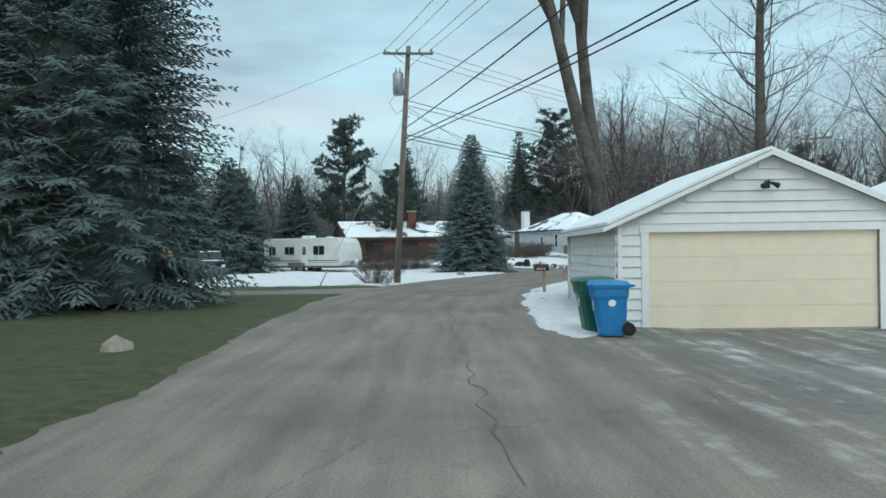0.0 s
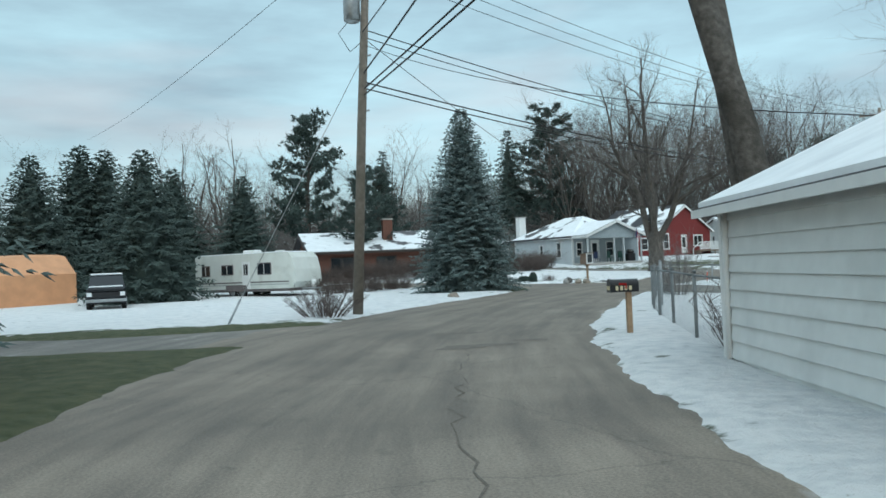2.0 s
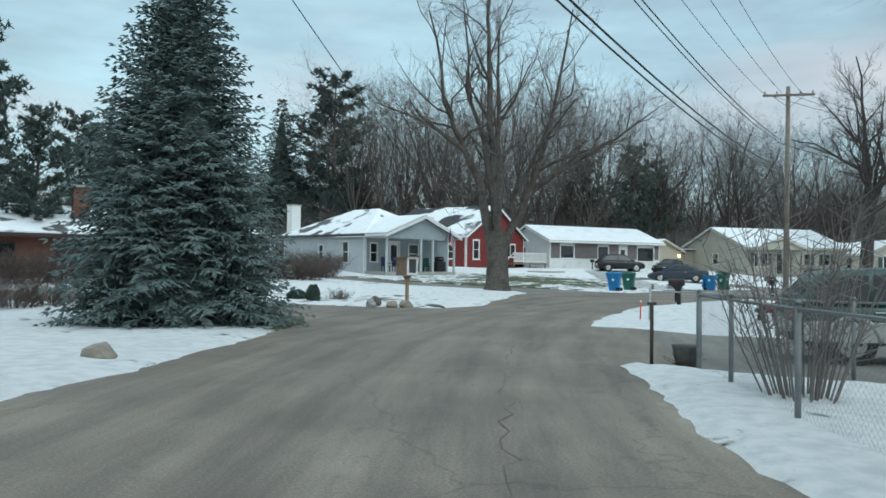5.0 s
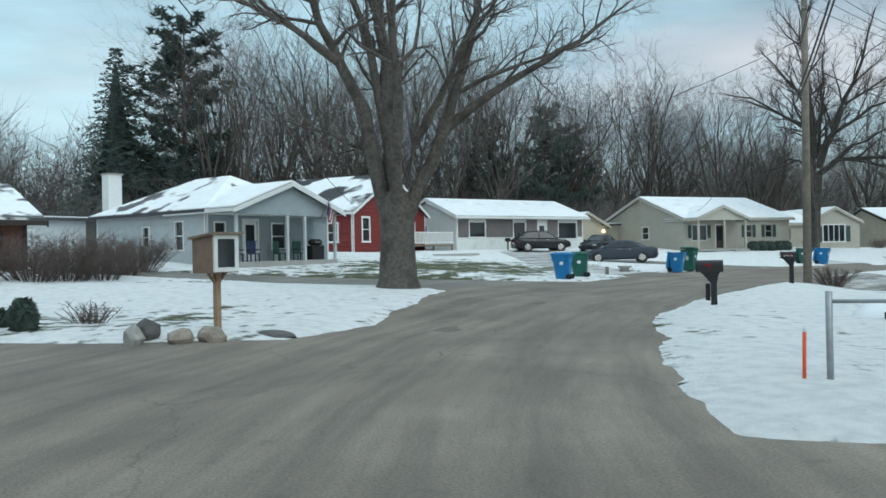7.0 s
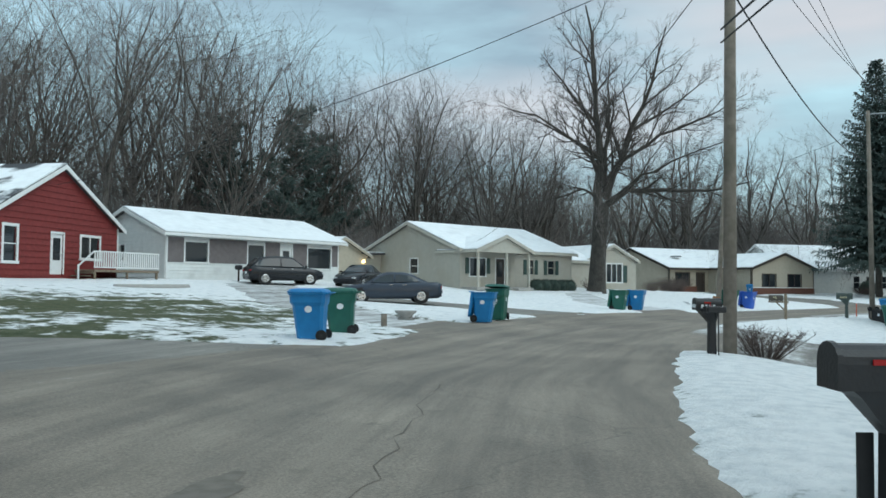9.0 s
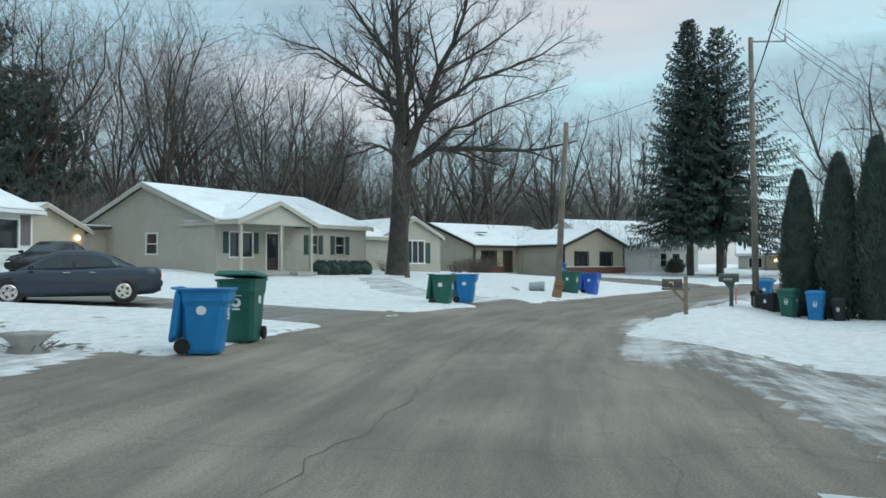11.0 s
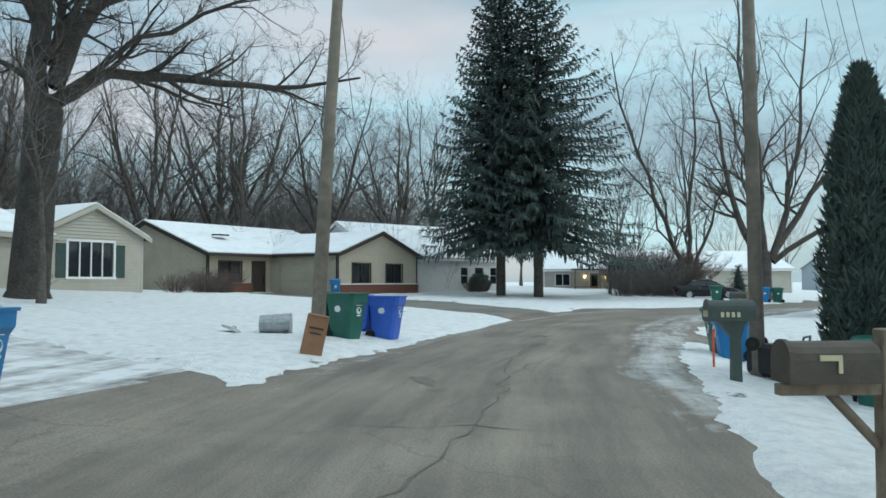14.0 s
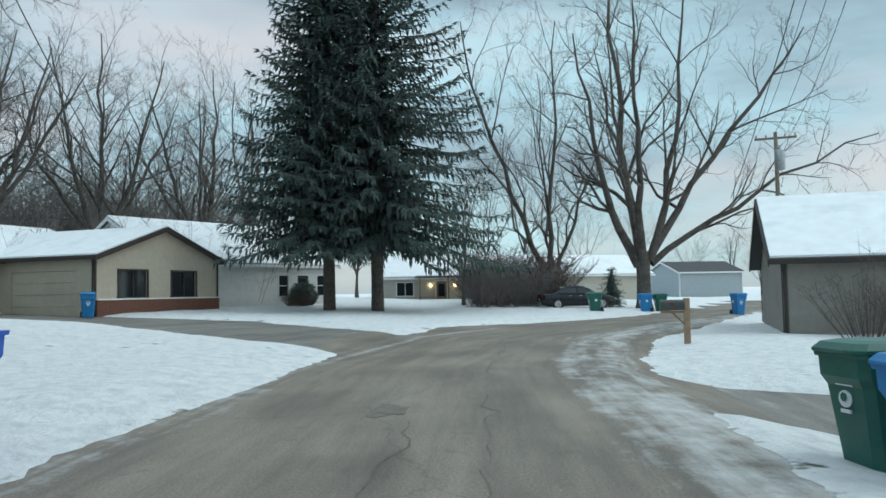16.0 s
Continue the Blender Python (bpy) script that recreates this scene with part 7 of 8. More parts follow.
chain_fence([(1.45, -18.1), (1.75, -15.6), (2.2, -12.6), (2.55, -10.2), (3.0, -7.9), (3.45, -6.0), (4.2, -3.3), (4.9, -0.8), (5.8, 1.5), (6.6, 3.4), (8.6, 2.4), (11.0, 0.9), (13.6, -0.8)], 1.15, "galvanised chain-link fence along the snowy verge")
part_gate = thing("gate_post", at(3.62, -6.35), "galvanised steel gate post of the fence", "post")
part("post", Shape().tube([(0, 0, -0.2), (0, 0, 1.35)], 0.045, 8), M_STEEL, part_gate)
part("cap", Shape().tube([(0, 0, 1.35), (0, 0, 1.4)], [0.055, 0.02], 8), M_STEEL, part_gate)
corner_gate = thing("pipe_gate", at(11.5, 13.1, -36), "open steel pipe gate with a single top rail", "gate")
part("post", Shape().tube([(0, 0, -0.2), (0, 0, 1.02)], 0.036, 8), M_STEEL, corner_gate)
part("rail", Shape().tube([(0, 0, 0.91), (3.6, 0, 0.91)], 0.022, 6), M_STEEL, corner_gate)
part("end_post", Shape().tube([(3.6, 0, -0.2), (3.6, 0, 0.96)], 0.04, 8), M_STEEL, corner_gate)
small_post = thing("steel_post", at(6.1, 3.95), "thin dark steel post at the verge", "post")
part("post", Shape().tube([(0, 0, -0.2), (0, 0, 0.95)], 0.03, 6), M_DARKTRIM, small_post)
part("cap", Shape().box((0, 0, 0.97), (0.14, 0.05, 0.04)), M_DARKTRIM, small_post)
for x, y, h in ((11.25, 13.22, 0.58), (58.0, 37.75, 0.75)):
    st = thing("marker_stake", at(x, y), "thin orange marker stake in the snow", "stake", "marker stakes")
    part("stake", Shape().tube([(0, 0, -0.1), (0.02, 0, h)], 0.022, 6), M_ORANGESTAKE, st)
    part("tip", Shape().tube([(0.02, 0, h), (0.02, 0, h + 0.06)], [0.024, 0.01], 6), M_WHITEPLASTIC, st)
pot = thing("flower_pot", at(6.6, 3.75), "dark flower pot with dead stalks", "pot")
part("pot", Shape().tube([(0, 0, 0), (0, 0, 0.3), (0, 0, 0.33)], [0.16, 0.22, 0.24], 12), M_DARKROCK, pot)
part("dry_stalk_tuft", shrub(40, 0.35, 0.35, 20, 3), M_BROWN_TWIG, pot)
tall_bush = thing("tall_shrub", at(6.0, 0.4), "tall bare shrub with dry seed heads behind the fence", "shrub")
part("branchwork", shrub(41, 2.6, 1.7, 46, 9), M_TWIG, tall_bush)
for x, y, s, sd in ((-6.25, -5.3, 0.72, 51), (30.6, 29.2, 0.5, 53)):
    bsh = thing("bare_bush", at(x, y), "bare red-brown bush in the snow", "bush", "bare bushes")
    part("branchwork", shrub(sd, 1.6 * s, 2.7 * s, 60, 16), M_BROWN_TWIG, bsh)
for x, y, sd in ((2.0, -17.2, 61),):
    vine = thing("dry_vine", at(x, y), "dry brown vine tangled on the fence", "vine", "vines on the fence")
    part("branchwork", shrub(sd, 1.25, 0.9, 26, 8), M_BROWN_TWIG, vine)


# ---- vehicles ----
def wheel(parent, x, y, r, w, rim_mat=None):
    sgn = 1 if y > 0 else -1
    n = 18
    tyre = part("wheel", Shape().tube([(x, y - sgn * w, r), (x, y - sgn * 0.02, r), (x, y, r)], [r, r, r * 0.93], n, smooth=False), M_RUBBER, parent)
    part("rim", Shape().tube([(x, y - 0.001, r), (x, y + sgn * 0.012, r)], [r * 0.66, r * 0.6], n, smooth=False), rim_mat or M_CHROME, tyre)
    for k in range(5):
        a = k * 1.2566
        part("rim_slot", Shape().tube([(x + math.cos(a) * r * 0.36, y + sgn * 0.004, r + math.sin(a) * r * 0.36), (x + math.cos(a) * r * 0.36, y + sgn * 0.016, r + math.sin(a) * r * 0.36)], 0.04, 5, smooth=False), M_DARKTRIM, tyre)


def dense(rows, n=4):
    """More stations between the given ones, along a smooth curve."""
    out = []
    for i in range(len(rows) - 1):
        a, b, c, d = rows[max(i - 1, 0)], rows[i], rows[i + 1], rows[min(i + 2, len(rows) - 1)]
        for k in range(n):
            t = k / n
            out.append(tuple(q + t * 0.5 * (r - p + t * (2 * p - 5 * q + 4 * r - s + t * (3 * (q - r) + s - p))) if j else q + (r - q) * t for j, (p, q, r, s) in enumerate(zip(a, b, c, d))))
    out.append(rows[-1])
    return out


def car(name, m, label, paint, stations, cabin, wheels, lower=None, belt_drop=0.04, rim=None, rack=False, snow=False):
    """Body lofted from stations (x, half width, floor, belt); cabin from (x, half width at belt, belt, half width at roof, roof)."""
    t = thing(name, m, label, "car")
    stations, cabin = dense(stations), dense(cabin)
    rings = [[(x, -w * 0.9, zb), (x, -w, zb + 0.14), (x, -w * 1.0, zt * 0.62), (x, -w * 0.985, zt - 0.10), (x, -w * 0.90, zt), (x, w * 0.90, zt), (x, w * 0.985, zt - 0.10), (x, w, zt * 0.62), (x, w, zb + 0.14), (x, w * 0.9, zb)] for x, w, zb, zt in stations]
    part("body", Shape().loft(rings, smooth=True), paint, t)
    shell = Shape().loft([[(x, -wb, zb - 0.03), (x, -(wb * 0.5 + wr * 0.5), zb * 0.5 + zr * 0.5), (x, -wr, zr - 0.03), (x, -wr * 0.86, zr + 0.02), (x, wr * 0.86, zr + 0.02), (x, wr, zr - 0.03), (x, (wb * 0.5 + wr * 0.5), zb * 0.5 + zr * 0.5), (x, wb, zb - 0.03)] for x, wb, zb, wr, zr in cabin], smooth=True)
    part("cabin", shell, paint, t)
    roof_st = [c for c in cabin if c[4] - c[2] > 0.3]

    def station(x):
        return [float(np.interp(x, [c[0] for c in cabin], [c[j] for c in cabin])) for j in range(5)]

    def side_pane(xa, xb, sgn):
        """A side window that follows the slope of the cabin between two pillars."""
        out = []
        for k in range(7):
            x = xa + (xb - xa) * k / 6
            _, wb, zb, wr, zr = station(x)
            z0, z1 = zb + 0.045, max(zr - 0.10, zb + 0.06)
            ys = [wb + (wr - wb) * (z - zb) / max(zr - zb, 0.05) for z in (z0, z1)]
            out.append([(x, sgn * (ys[0] + 0.014), z0), (x, sgn * (ys[1] + 0.014), z1), (x, sgn * (ys[1] - 0.03), z1), (x, sgn * (ys[0] - 0.03), z0)])
        return Shape().loft(out)

    def screen(xa, xb):
        """The front or back glass across the cabin."""
        rows_ = []
        for k in range(5):
            x = xa + (xb - xa) * k / 4
            _, wb, zb, wr, zr = station(x)
            rows_.append([(x, -wr * 0.88, zr + 0.030), (x, wr * 0.88, zr + 0.030), (x, wr * 0.88, zr - 0.02), (x, -wr * 0.88, zr - 0.02)])
        return Shape().loft(rows_)
    back, front = roof_st[0][0] - (0.05 if rack else 0.22), roof_st[-1][0] + 0.42
    n_win = 3 if rack else 2
    for sgn in (-1, 1):
        for k in range(n_win):
            xa, xb = back + (front - back) * k / n_win + 0.04, back + (front - back) * (k + 1) / n_win - 0.04
            part("side_window", side_pane(xa, xb, sgn), M_GLASS, t)
    part("windscreen", screen(roof_st[-1][0] + 0.06, cabin[-1][0] - 0.12), M_GLASS, t)
    part("rear_screen", screen(cabin[0][0] + 0.10, roof_st[0][0] - 0.05), M_GLASS, t)
    for x, y, r in wheels:
        part("wheel_arch", Shape().tube([(x, y * 0.90, r + 0.02), (x, y + 0.006 * (1 if y > 0 else -1), r + 0.02)], r * 1.16, 16, smooth=False), M_BLACK, t)
        wheel(t, x, y + (0.015 if y > 0 else -0.015), r, 0.2, rim)
    x0, w0, zb0, zt0 = stations[0]
    x1, w1, zb1, zt1 = stations[-1]
    for sgn in (-1, 1):
        part("tail_lamp", Shape().box((x0 + 0.06, sgn * w0 * 0.84, zt0 - 0.16), (0.14, w0 * 0.34, 0.16), chamfer=0.03), M_REDLIGHT, t)
        part("headlamp", Shape().box((x1 - 0.06, sgn * w1 * 0.8, zt1 - 0.08), (0.16, w1 * 0.36, 0.12), chamfer=0.03), M_WHITEPLASTIC, t)
        part("mirror", Shape().box((roof_st[-1][0] + 0.32, sgn * (roof_st[-1][1] + 0.11), roof_st[-1][2] + 0.08), (0.12, 0.2, 0.13), chamfer=0.03), paint, t)
        for x in (roof_st[0][0] * 0.35 - 0.25, roof_st[-1][0] - 0.55):
            part("door_handle", Shape().box((x, sgn * (max(s[1] for s in stations) + 0.004), roof_st[0][2] - 0.12), (0.16, 0.03, 0.03)), M_CHROME, t)
    part("rear_bumper", Shape().box((x0 + 0.02, 0, zb0 + 0.22), (0.14, w0 * 1.9, 0.2), chamfer=0.04), lower or paint, t)
    part("front_bumper", Shape().box((x1 - 0.02, 0, zb1 + 0.2), (0.14, w1 * 1.9, 0.2), chamfer=0.04), lower or paint, t)
    part("number_plate", Shape().box((x0 - 0.03, 0, zt0 - 0.32), (0.02, 0.32, 0.15)), M_WHITEPLASTIC, t, "pale plate with a plain bar")
    if lower:
        wmax = max(s[1] for s in stations)
        for sgn in (-1, 1):
            part("lower_panel", Shape().box(((x0 + x1) / 2, sgn * (wmax + 0.004), 0.57), ((x1 - x0) * 0.93, 0.03, 0.36), chamfer=0.012), lower, t, "silver lower side panel")
            for x, y, r in wheels:
                if y * sgn > 0:
                    arc = Shape()
                    pts = [(x + math.cos(a) * r * 1.24, sgn * (wmax + 0.015), r + 0.02 + math.sin(a) * r * 1.24) for a in [math.pi * k / 10 for k in range(11)]]
                    arc.tube(pts, 0.045, 5)
                    part("arch_trim", arc, lower, t)
    if rack:
        for sgn in (-1, 1):
            part("roof_rail", Shape().tube([(roof_st[0][0] + 0.1, sgn * 0.5, roof_st[0][4] + 0.08), (roof_st[-1][0] - 0.15, sgn * 0.5, roof_st[-1][4] + 0.08)], 0.025, 6), M_STEEL, t)
    if snow:
        xs_ = [roof_st[0][0], roof_st[-1][0]]
        part("snow_patch", Shape().box(((xs_[0] + xs_[1]) / 2, 0, roof_st[0][4] + 0.06), (xs_[1] - xs_[0] - 0.2, roof_st[0][3] * 1.7, 0.06), chamfer=0.02), M_SNOW, t)
    return t


SEDAN = ([(-2.42, 0.78, 0.32, 0.92), (-2.2, 0.88, 0.24, 1.0), (-1.2, 0.92, 0.2, 0.99), (0.2, 0.92, 0.2, 0.95), (1.1, 0.92, 0.2, 0.93), (1.9, 0.88, 0.22, 0.82), (2.38, 0.76, 0.3, 0.66)],
         [(-1.75, 0.74, 0.99, 0.70, 1.01), (-0.85, 0.82, 0.97, 0.62, 1.40), (-0.2, 0.84, 0.95, 0.64, 1.45), (0.35, 0.84, 0.94, 0.62, 1.40), (1.25, 0.78, 0.92, 0.74, 0.94)],
         [(-1.42, -0.9, 0.33), (-1.42, 0.9, 0.33), (1.42, -0.9, 0.33), (1.42, 0.9, 0.33)])
CROSS = ([(-2.3, 0.82, 0.36, 1.02), (-2.1, 0.92, 0.28, 1.1), (-1.0, 0.95, 0.25, 1.08), (0.4, 0.95, 0.25, 1.05), (1.2, 0.94, 0.25, 1.03), (1.9, 0.9, 0.28, 0.95), (2.32, 0.8, 0.36, 0.78)],
         [(-2.1, 0.80, 1.09, 0.66, 1.2), (-1.6, 0.84, 1.08, 0.64, 1.62), (-0.4, 0.86, 1.06, 0.66, 1.7), (0.4, 0.86, 1.05, 0.64, 1.64), (1.25, 0.82, 1.03, 0.76, 1.05)],
         [(-1.4, -0.93, 0.37), (-1.4, 0.93, 0.37), (1.42, -0.93, 0.37), (1.42, 0.93, 0.37)])
BOXY = ([(-2.32, 0.84, 0.42, 1.02), (-2.24, 0.9, 0.36, 1.05), (-1.0, 0.92, 0.34, 1.05), (0.6, 0.92, 0.34, 1.04), (1.2, 0.9, 0.34, 1.02), (2.0, 0.88, 0.36, 0.95), (2.32, 0.82, 0.42, 0.86)],
        [(-2.24, 0.86, 1.04, 0.82, 1.10), (-1.82, 0.87, 1.04, 0.74, 1.57), (-0.95, 0.87, 1.04, 0.74, 1.66), (-0.15, 0.87, 1.03, 0.72, 1.62), (1.05, 0.83, 1.01, 0.78, 1.03)],
        [(-1.36, -0.9, 0.36), (-1.36, 0.9, 0.36), (1.36, -0.9, 0.36), (1.36, 0.9, 0.36)])
car("sedan", at(36.6, 51.0, 146.5), "dark navy sedan parked on a driveway", M_NAVY, *SEDAN)
car("crossover", at(38.2, 63.85, -12), "black crossover parked before the white house", M_CARBLACK, *CROSS)
car("hatchback", at(43.0, 62.4, -150), "black car parked beside the crossover", M_CARBLACK, *SEDAN)
car("estate_car", at(11.62, 4.05, -28.6), "dark green and silver estate car parked by the fence", M_CARGREEN, *BOXY, lower=M_SILVER, rack=True, rim=M_STEEL)
car("old_car", at(67.5, 30.6, 85), "dark car with snow on it parked off the street", M_CARBLACK, *SEDAN, snow=True)
car("parked_car", at(106.6, 37.0, -80), "dark car parked at the end of the street", M_CARBLACK, *SEDAN, snow=True)

# old pickup behind the big spruce
pk = thing("pickup_truck", at(-19.4, 10.0, -68), "old dark pickup truck with snow on its hood", "truck")
part("chassis", Shape().box((0, 0, 0.62), (4.9, 1.75, 0.5), chamfer=0.06), M_CARBLACK, pk)
part("hood", Shape().box((1.65, 0, 0.98), (1.5, 1.7, 0.26), chamfer=0.08), M_CARBLACK, pk)
part("snow_cover", Shape().box((1.6, 0, 1.15), (1.3, 1.5, 0.07), chamfer=0.03), M_SNOW, pk)
part("cab", Shape().loft([[(-0.5, -0.85, 1.0), (0.95, -0.85, 1.0), (0.95, 0.85, 1.0), (-0.5, 0.85, 1.0)], [(-0.4, -0.7, 1.72), (0.4, -0.7, 1.72), (0.4, 0.7, 1.72), (-0.4, 0.7, 1.72)]]), M_GLASS, pk)
part("cab_roof", Shape().box((0, 0, 1.75), (0.95, 1.45, 0.08), chamfer=0.03), M_SNOW, pk)
part("bed", Shape().box((-1.5, -0.82, 1.02), (1.9, 0.06, 0.4)).box((-1.5, 0.82, 1.02), (1.9, 0.06, 0.4)).box((-2.43, 0, 1.02), (0.06, 1.7, 0.4)), M_CARBLACK, pk)
part("grille", Shape().box((2.44, 0, 0.78), (0.06, 1.2, 0.22)), M_BLACK, pk)
part("bumper", Shape().box((2.5, 0, 0.5), (0.12, 1.8, 0.14), chamfer=0.03), M_STEEL, pk)
for sy in (-0.72, 0.72):
    part("headlamp", Shape().box((2.45, sy, 0.8), (0.06, 0.22, 0.18)), M_WHITEPLASTIC, pk)
for x, y in ((-1.5, -0.88), (-1.5, 0.88), (1.5, -0.88), (1.5, 0.88)):
    wheel(pk, x, y, 0.37, 0.22, M_STEEL)

# caravan
rv_dir = -32.0
rv = thing("caravan", at(-14.2, 19.5, rv_dir), "white travel trailer standing in the snow", "caravan")
rv.scale = (0.93, 0.93, 0.93)
prof = [(-4.6, 0.55), (4.1, 0.55), (4.5, 0.95), (4.42, 1.7), (4.2, 2.45), (3.85, 2.80), (-4.4, 2.84), (-4.6, 2.7)]
part("body", Shape().loft([[(x, -1.2, z) for x, z in prof], [(x, 1.2, z) for x, z in prof]]), M_RVWHITE, rv)
part("skirt", Shape().box((-0.3, 0, 0.47), (8.2, 2.2, 0.2)), M_GREYTRIM, rv)
for x0, x1, z0, z1 in ((-3.9, -3.2, 1.5, 2.1), (-2.0, -1.0, 1.55, 2.1), (1.3, 2.4, 1.5, 2.15), (0.05, 0.35, 1.5, 2.1)):
    w_ = part("window", Shape().box(((x0 + x1) / 2, -1.215, (z0 + z1) / 2), (x1 - x0 + 0.12, 0.05, z1 - z0 + 0.12), chamfer=0.02), M_GREYTRIM, rv)
    part("pane", Shape().box(((x0 + x1) / 2, -1.245, (z0 + z1) / 2), (x1 - x0, 0.02, z1 - z0)), M_GLASS, w_)
    part("curtain_bar", Shape().box(((x0 + x1) / 2, -1.26, (z0 + z1) / 2), (0.03, 0.02, z1 - z0)), M_TRIM, w_)
part("door", Shape().box((0.2, -1.21, 1.45), (0.72, 0.04, 1.75), chamfer=0.02), M_TRIM, rv)
part("stripe", Shape().box((-0.3, -1.205, 0.98), (8.4, 0.02, 0.08)), M_GREYTRIM, rv)
part("stripe", Shape().box((-0.3, -1.205, 0.82), (8.4, 0.02, 0.04)), M_STEEL, rv)
part("roof_vent", Shape().box((-0.4, 0, 2.95), (1.0, 0.8, 0.28), chamfer=0.06), M_TRIM, rv)
part("roof_vent", Shape().box((1.9, 0.2, 2.9), (0.5, 0.5, 0.16), chamfer=0.04), M_TRIM, rv)
part("snow_cover", Shape().box((-0.4, 0, 2.85), (7.6, 2.2, 0.06), chamfer=0.02), M_SNOW, rv)
part("wheel_arch", Shape().box((-0.7, -1.2, 0.62), (2.0, 0.06, 0.42), chamfer=0.02), M_GREYTRIM, rv)
part("tow_bar", Shape().tube([(4.3, -0.5, 0.5), (5.5, 0, 0.5), (4.3, 0.5, 0.5)], 0.06, 6), M_STEEL, rv)
part("gas_bottle", Shape().tube([(4.75, 0.15, 0.55), (4.75, 0.15, 1.05)], 0.16, 10), M_TRIM, rv)
for x in (-1.15, -0.3):
    for y in (-1.15, 1.15):
        wheel(rv, x, y, 0.34, 0.2, M_STEEL)
part("jack", Shape().box((-4.2, -0.9, 0.22), (0.1, 0.1, 0.5)).box((-4.2, -0.9, 0.0), (0.3, 0.3, 0.06)), M_STEEL, rv)
# orange shelter
tent = thing("tarpaulin_shelter", at(-28.4, 18.2, -38), "orange tarpaulin shelter with a gabled top", "shelter")
op = [(-2.2, 0.0), (2.2, 0.0), (2.2, 1.9), (0.9, 3.0), (0, 3.15), (-0.9, 3.0), (-2.2, 1.9)]
part("cover", Shape().loft([[(x, -2.6, z) for x, z in op], [(x, -0.8, z * 0.985) for x, z in op], [(x, 0.9, z) for x, z in op], [(x, 2.6, z * 0.99) for x, z in op]]), M_ORANGE, tent)
for x in (-2.22, 2.22):
    part("pole", Shape().tube([(x, -2.62, -0.1), (x, -2.62, 1.95)], 0.03, 6), M_STEEL, tent)
part("flap", Shape().box((0.8, -2.63, 1.0), (1.1, 0.03, 2.0)), M_ORANGE, tent)

# little book box on a post, stones, clipped bushes
M_BOXBROWN = material("brown_box_board", (0.24, 0.165, 0.125), 0.8, spread=0.15, grain=6)
lib = thing("book_box", at(6.45, 22.1, 32), "small wooden book box with a white-framed door", "book box")
part("post", Shape().box((0, 0, 0.55), (0.11, 0.11, 1.3), chamfer=0.01), M_ORANGEWOOD, lib)
part("bracket", Shape().tube([(-0.2, 0, 1.18), (0, 0, 0.95), (0.2, 0, 1.18)], 0.035, 5), M_ORANGEWOOD, lib)
part("box", Shape().loft([[(-0.3, -0.24, 1.18), (0.3, -0.24, 1.18), (0.3, 0.3, 1.18), (-0.3, 0.3, 1.18)], [(-0.3, -0.24, 1.88), (0.3, -0.24, 1.88), (0.3, 0.3, 1.80), (-0.3, 0.3, 1.80)]]), M_BOXBROWN, lib)
dr = part("door", Shape().box((0, -0.26, 1.84), (0.56, 0.04, 0.08)).box((0, -0.26, 1.24), (0.56, 0.04, 0.08)).box((-0.24, -0.26, 1.54), (0.08, 0.04, 0.52)).box((0.24, -0.26, 1.54), (0.08, 0.04, 0.52)), M_TRIM, lib, "white door frame")
part("pane", Shape().box((0, -0.255, 1.54), (0.4, 0.015, 0.52)), M_GLASS, dr)
part("roof", Shape().loft([[(-0.36, -0.34, 1.88), (0.36, -0.34, 1.88), (0.36, 0.36, 1.80), (-0.36, 0.36, 1.80)], [(-0.36, -0.34, 1.92), (0.36, -0.34, 1.92), (0.36, 0.36, 1.84), (-0.36, 0.36, 1.84)]]), M_TIMBER, lib)


def boulder(x, y, size, mat, label, seed, name="boulder"):
    r_ = random.Random(seed)
    bm = bmesh.new()
    bmesh.ops.create_icosphere(bm, subdivisions=2, radius=1.0)
    for v in bm.verts:
        n = noise.noise(v.co * 1.3 + Vector((seed, 0, 0))) * 0.35 + r_.uniform(-0.05, 0.05)
        v.co = Vector((v.co.x * size[0], v.co.y * size[1], v.co.z * size[2])) * (1 + n)
    me = bpy.data.meshes.new(name)
    bm.to_mesh(me)
    bm.free()
    me.materials.append(mat)
    ob = new(name, me)
    ob.matrix_basis = at(x, y, r_.uniform(0, 360), size[2] * 0.45)
    return tagged(ob, label, "stone", "stones along the road")


boulder(-7.6, -31.0, (0.26, 0.22, 0.22), M_ROCK, "pale field stone on the grass", 1)
boulder(-2.3, 5.7, (0.30, 0.24, 0.22), M_ROCK, "pale field stone at the edge of the road", 2)
boulder(5.2, 22.1, (0.26, 0.23, 0.28), M_DARKROCK, "dark stone with a flat face in the snow", 3)
boulder(5.0, 21.7, (0.25, 0.17, 0.22), M_CONCRETE, "grey stone block beside a dark stone", 7)
boulder(5.75, 21.5, (0.26, 0.2, 0.17), M_ROCK, "low pale stone in the snow", 4)
boulder(6.25, 21.4, (0.26, 0.2, 0.19), M_ROCK, "round pale stone at the foot of a post", 5)
boulder(7.4, 21.6, (0.5, 0.26, 0.08), M_DARKROCK, "flat stone slab half under snow", 6)
boulder(61.5, 45.9, (0.14, 0.1, 0.05), M_ROCK, "small stone in the snow", 8)


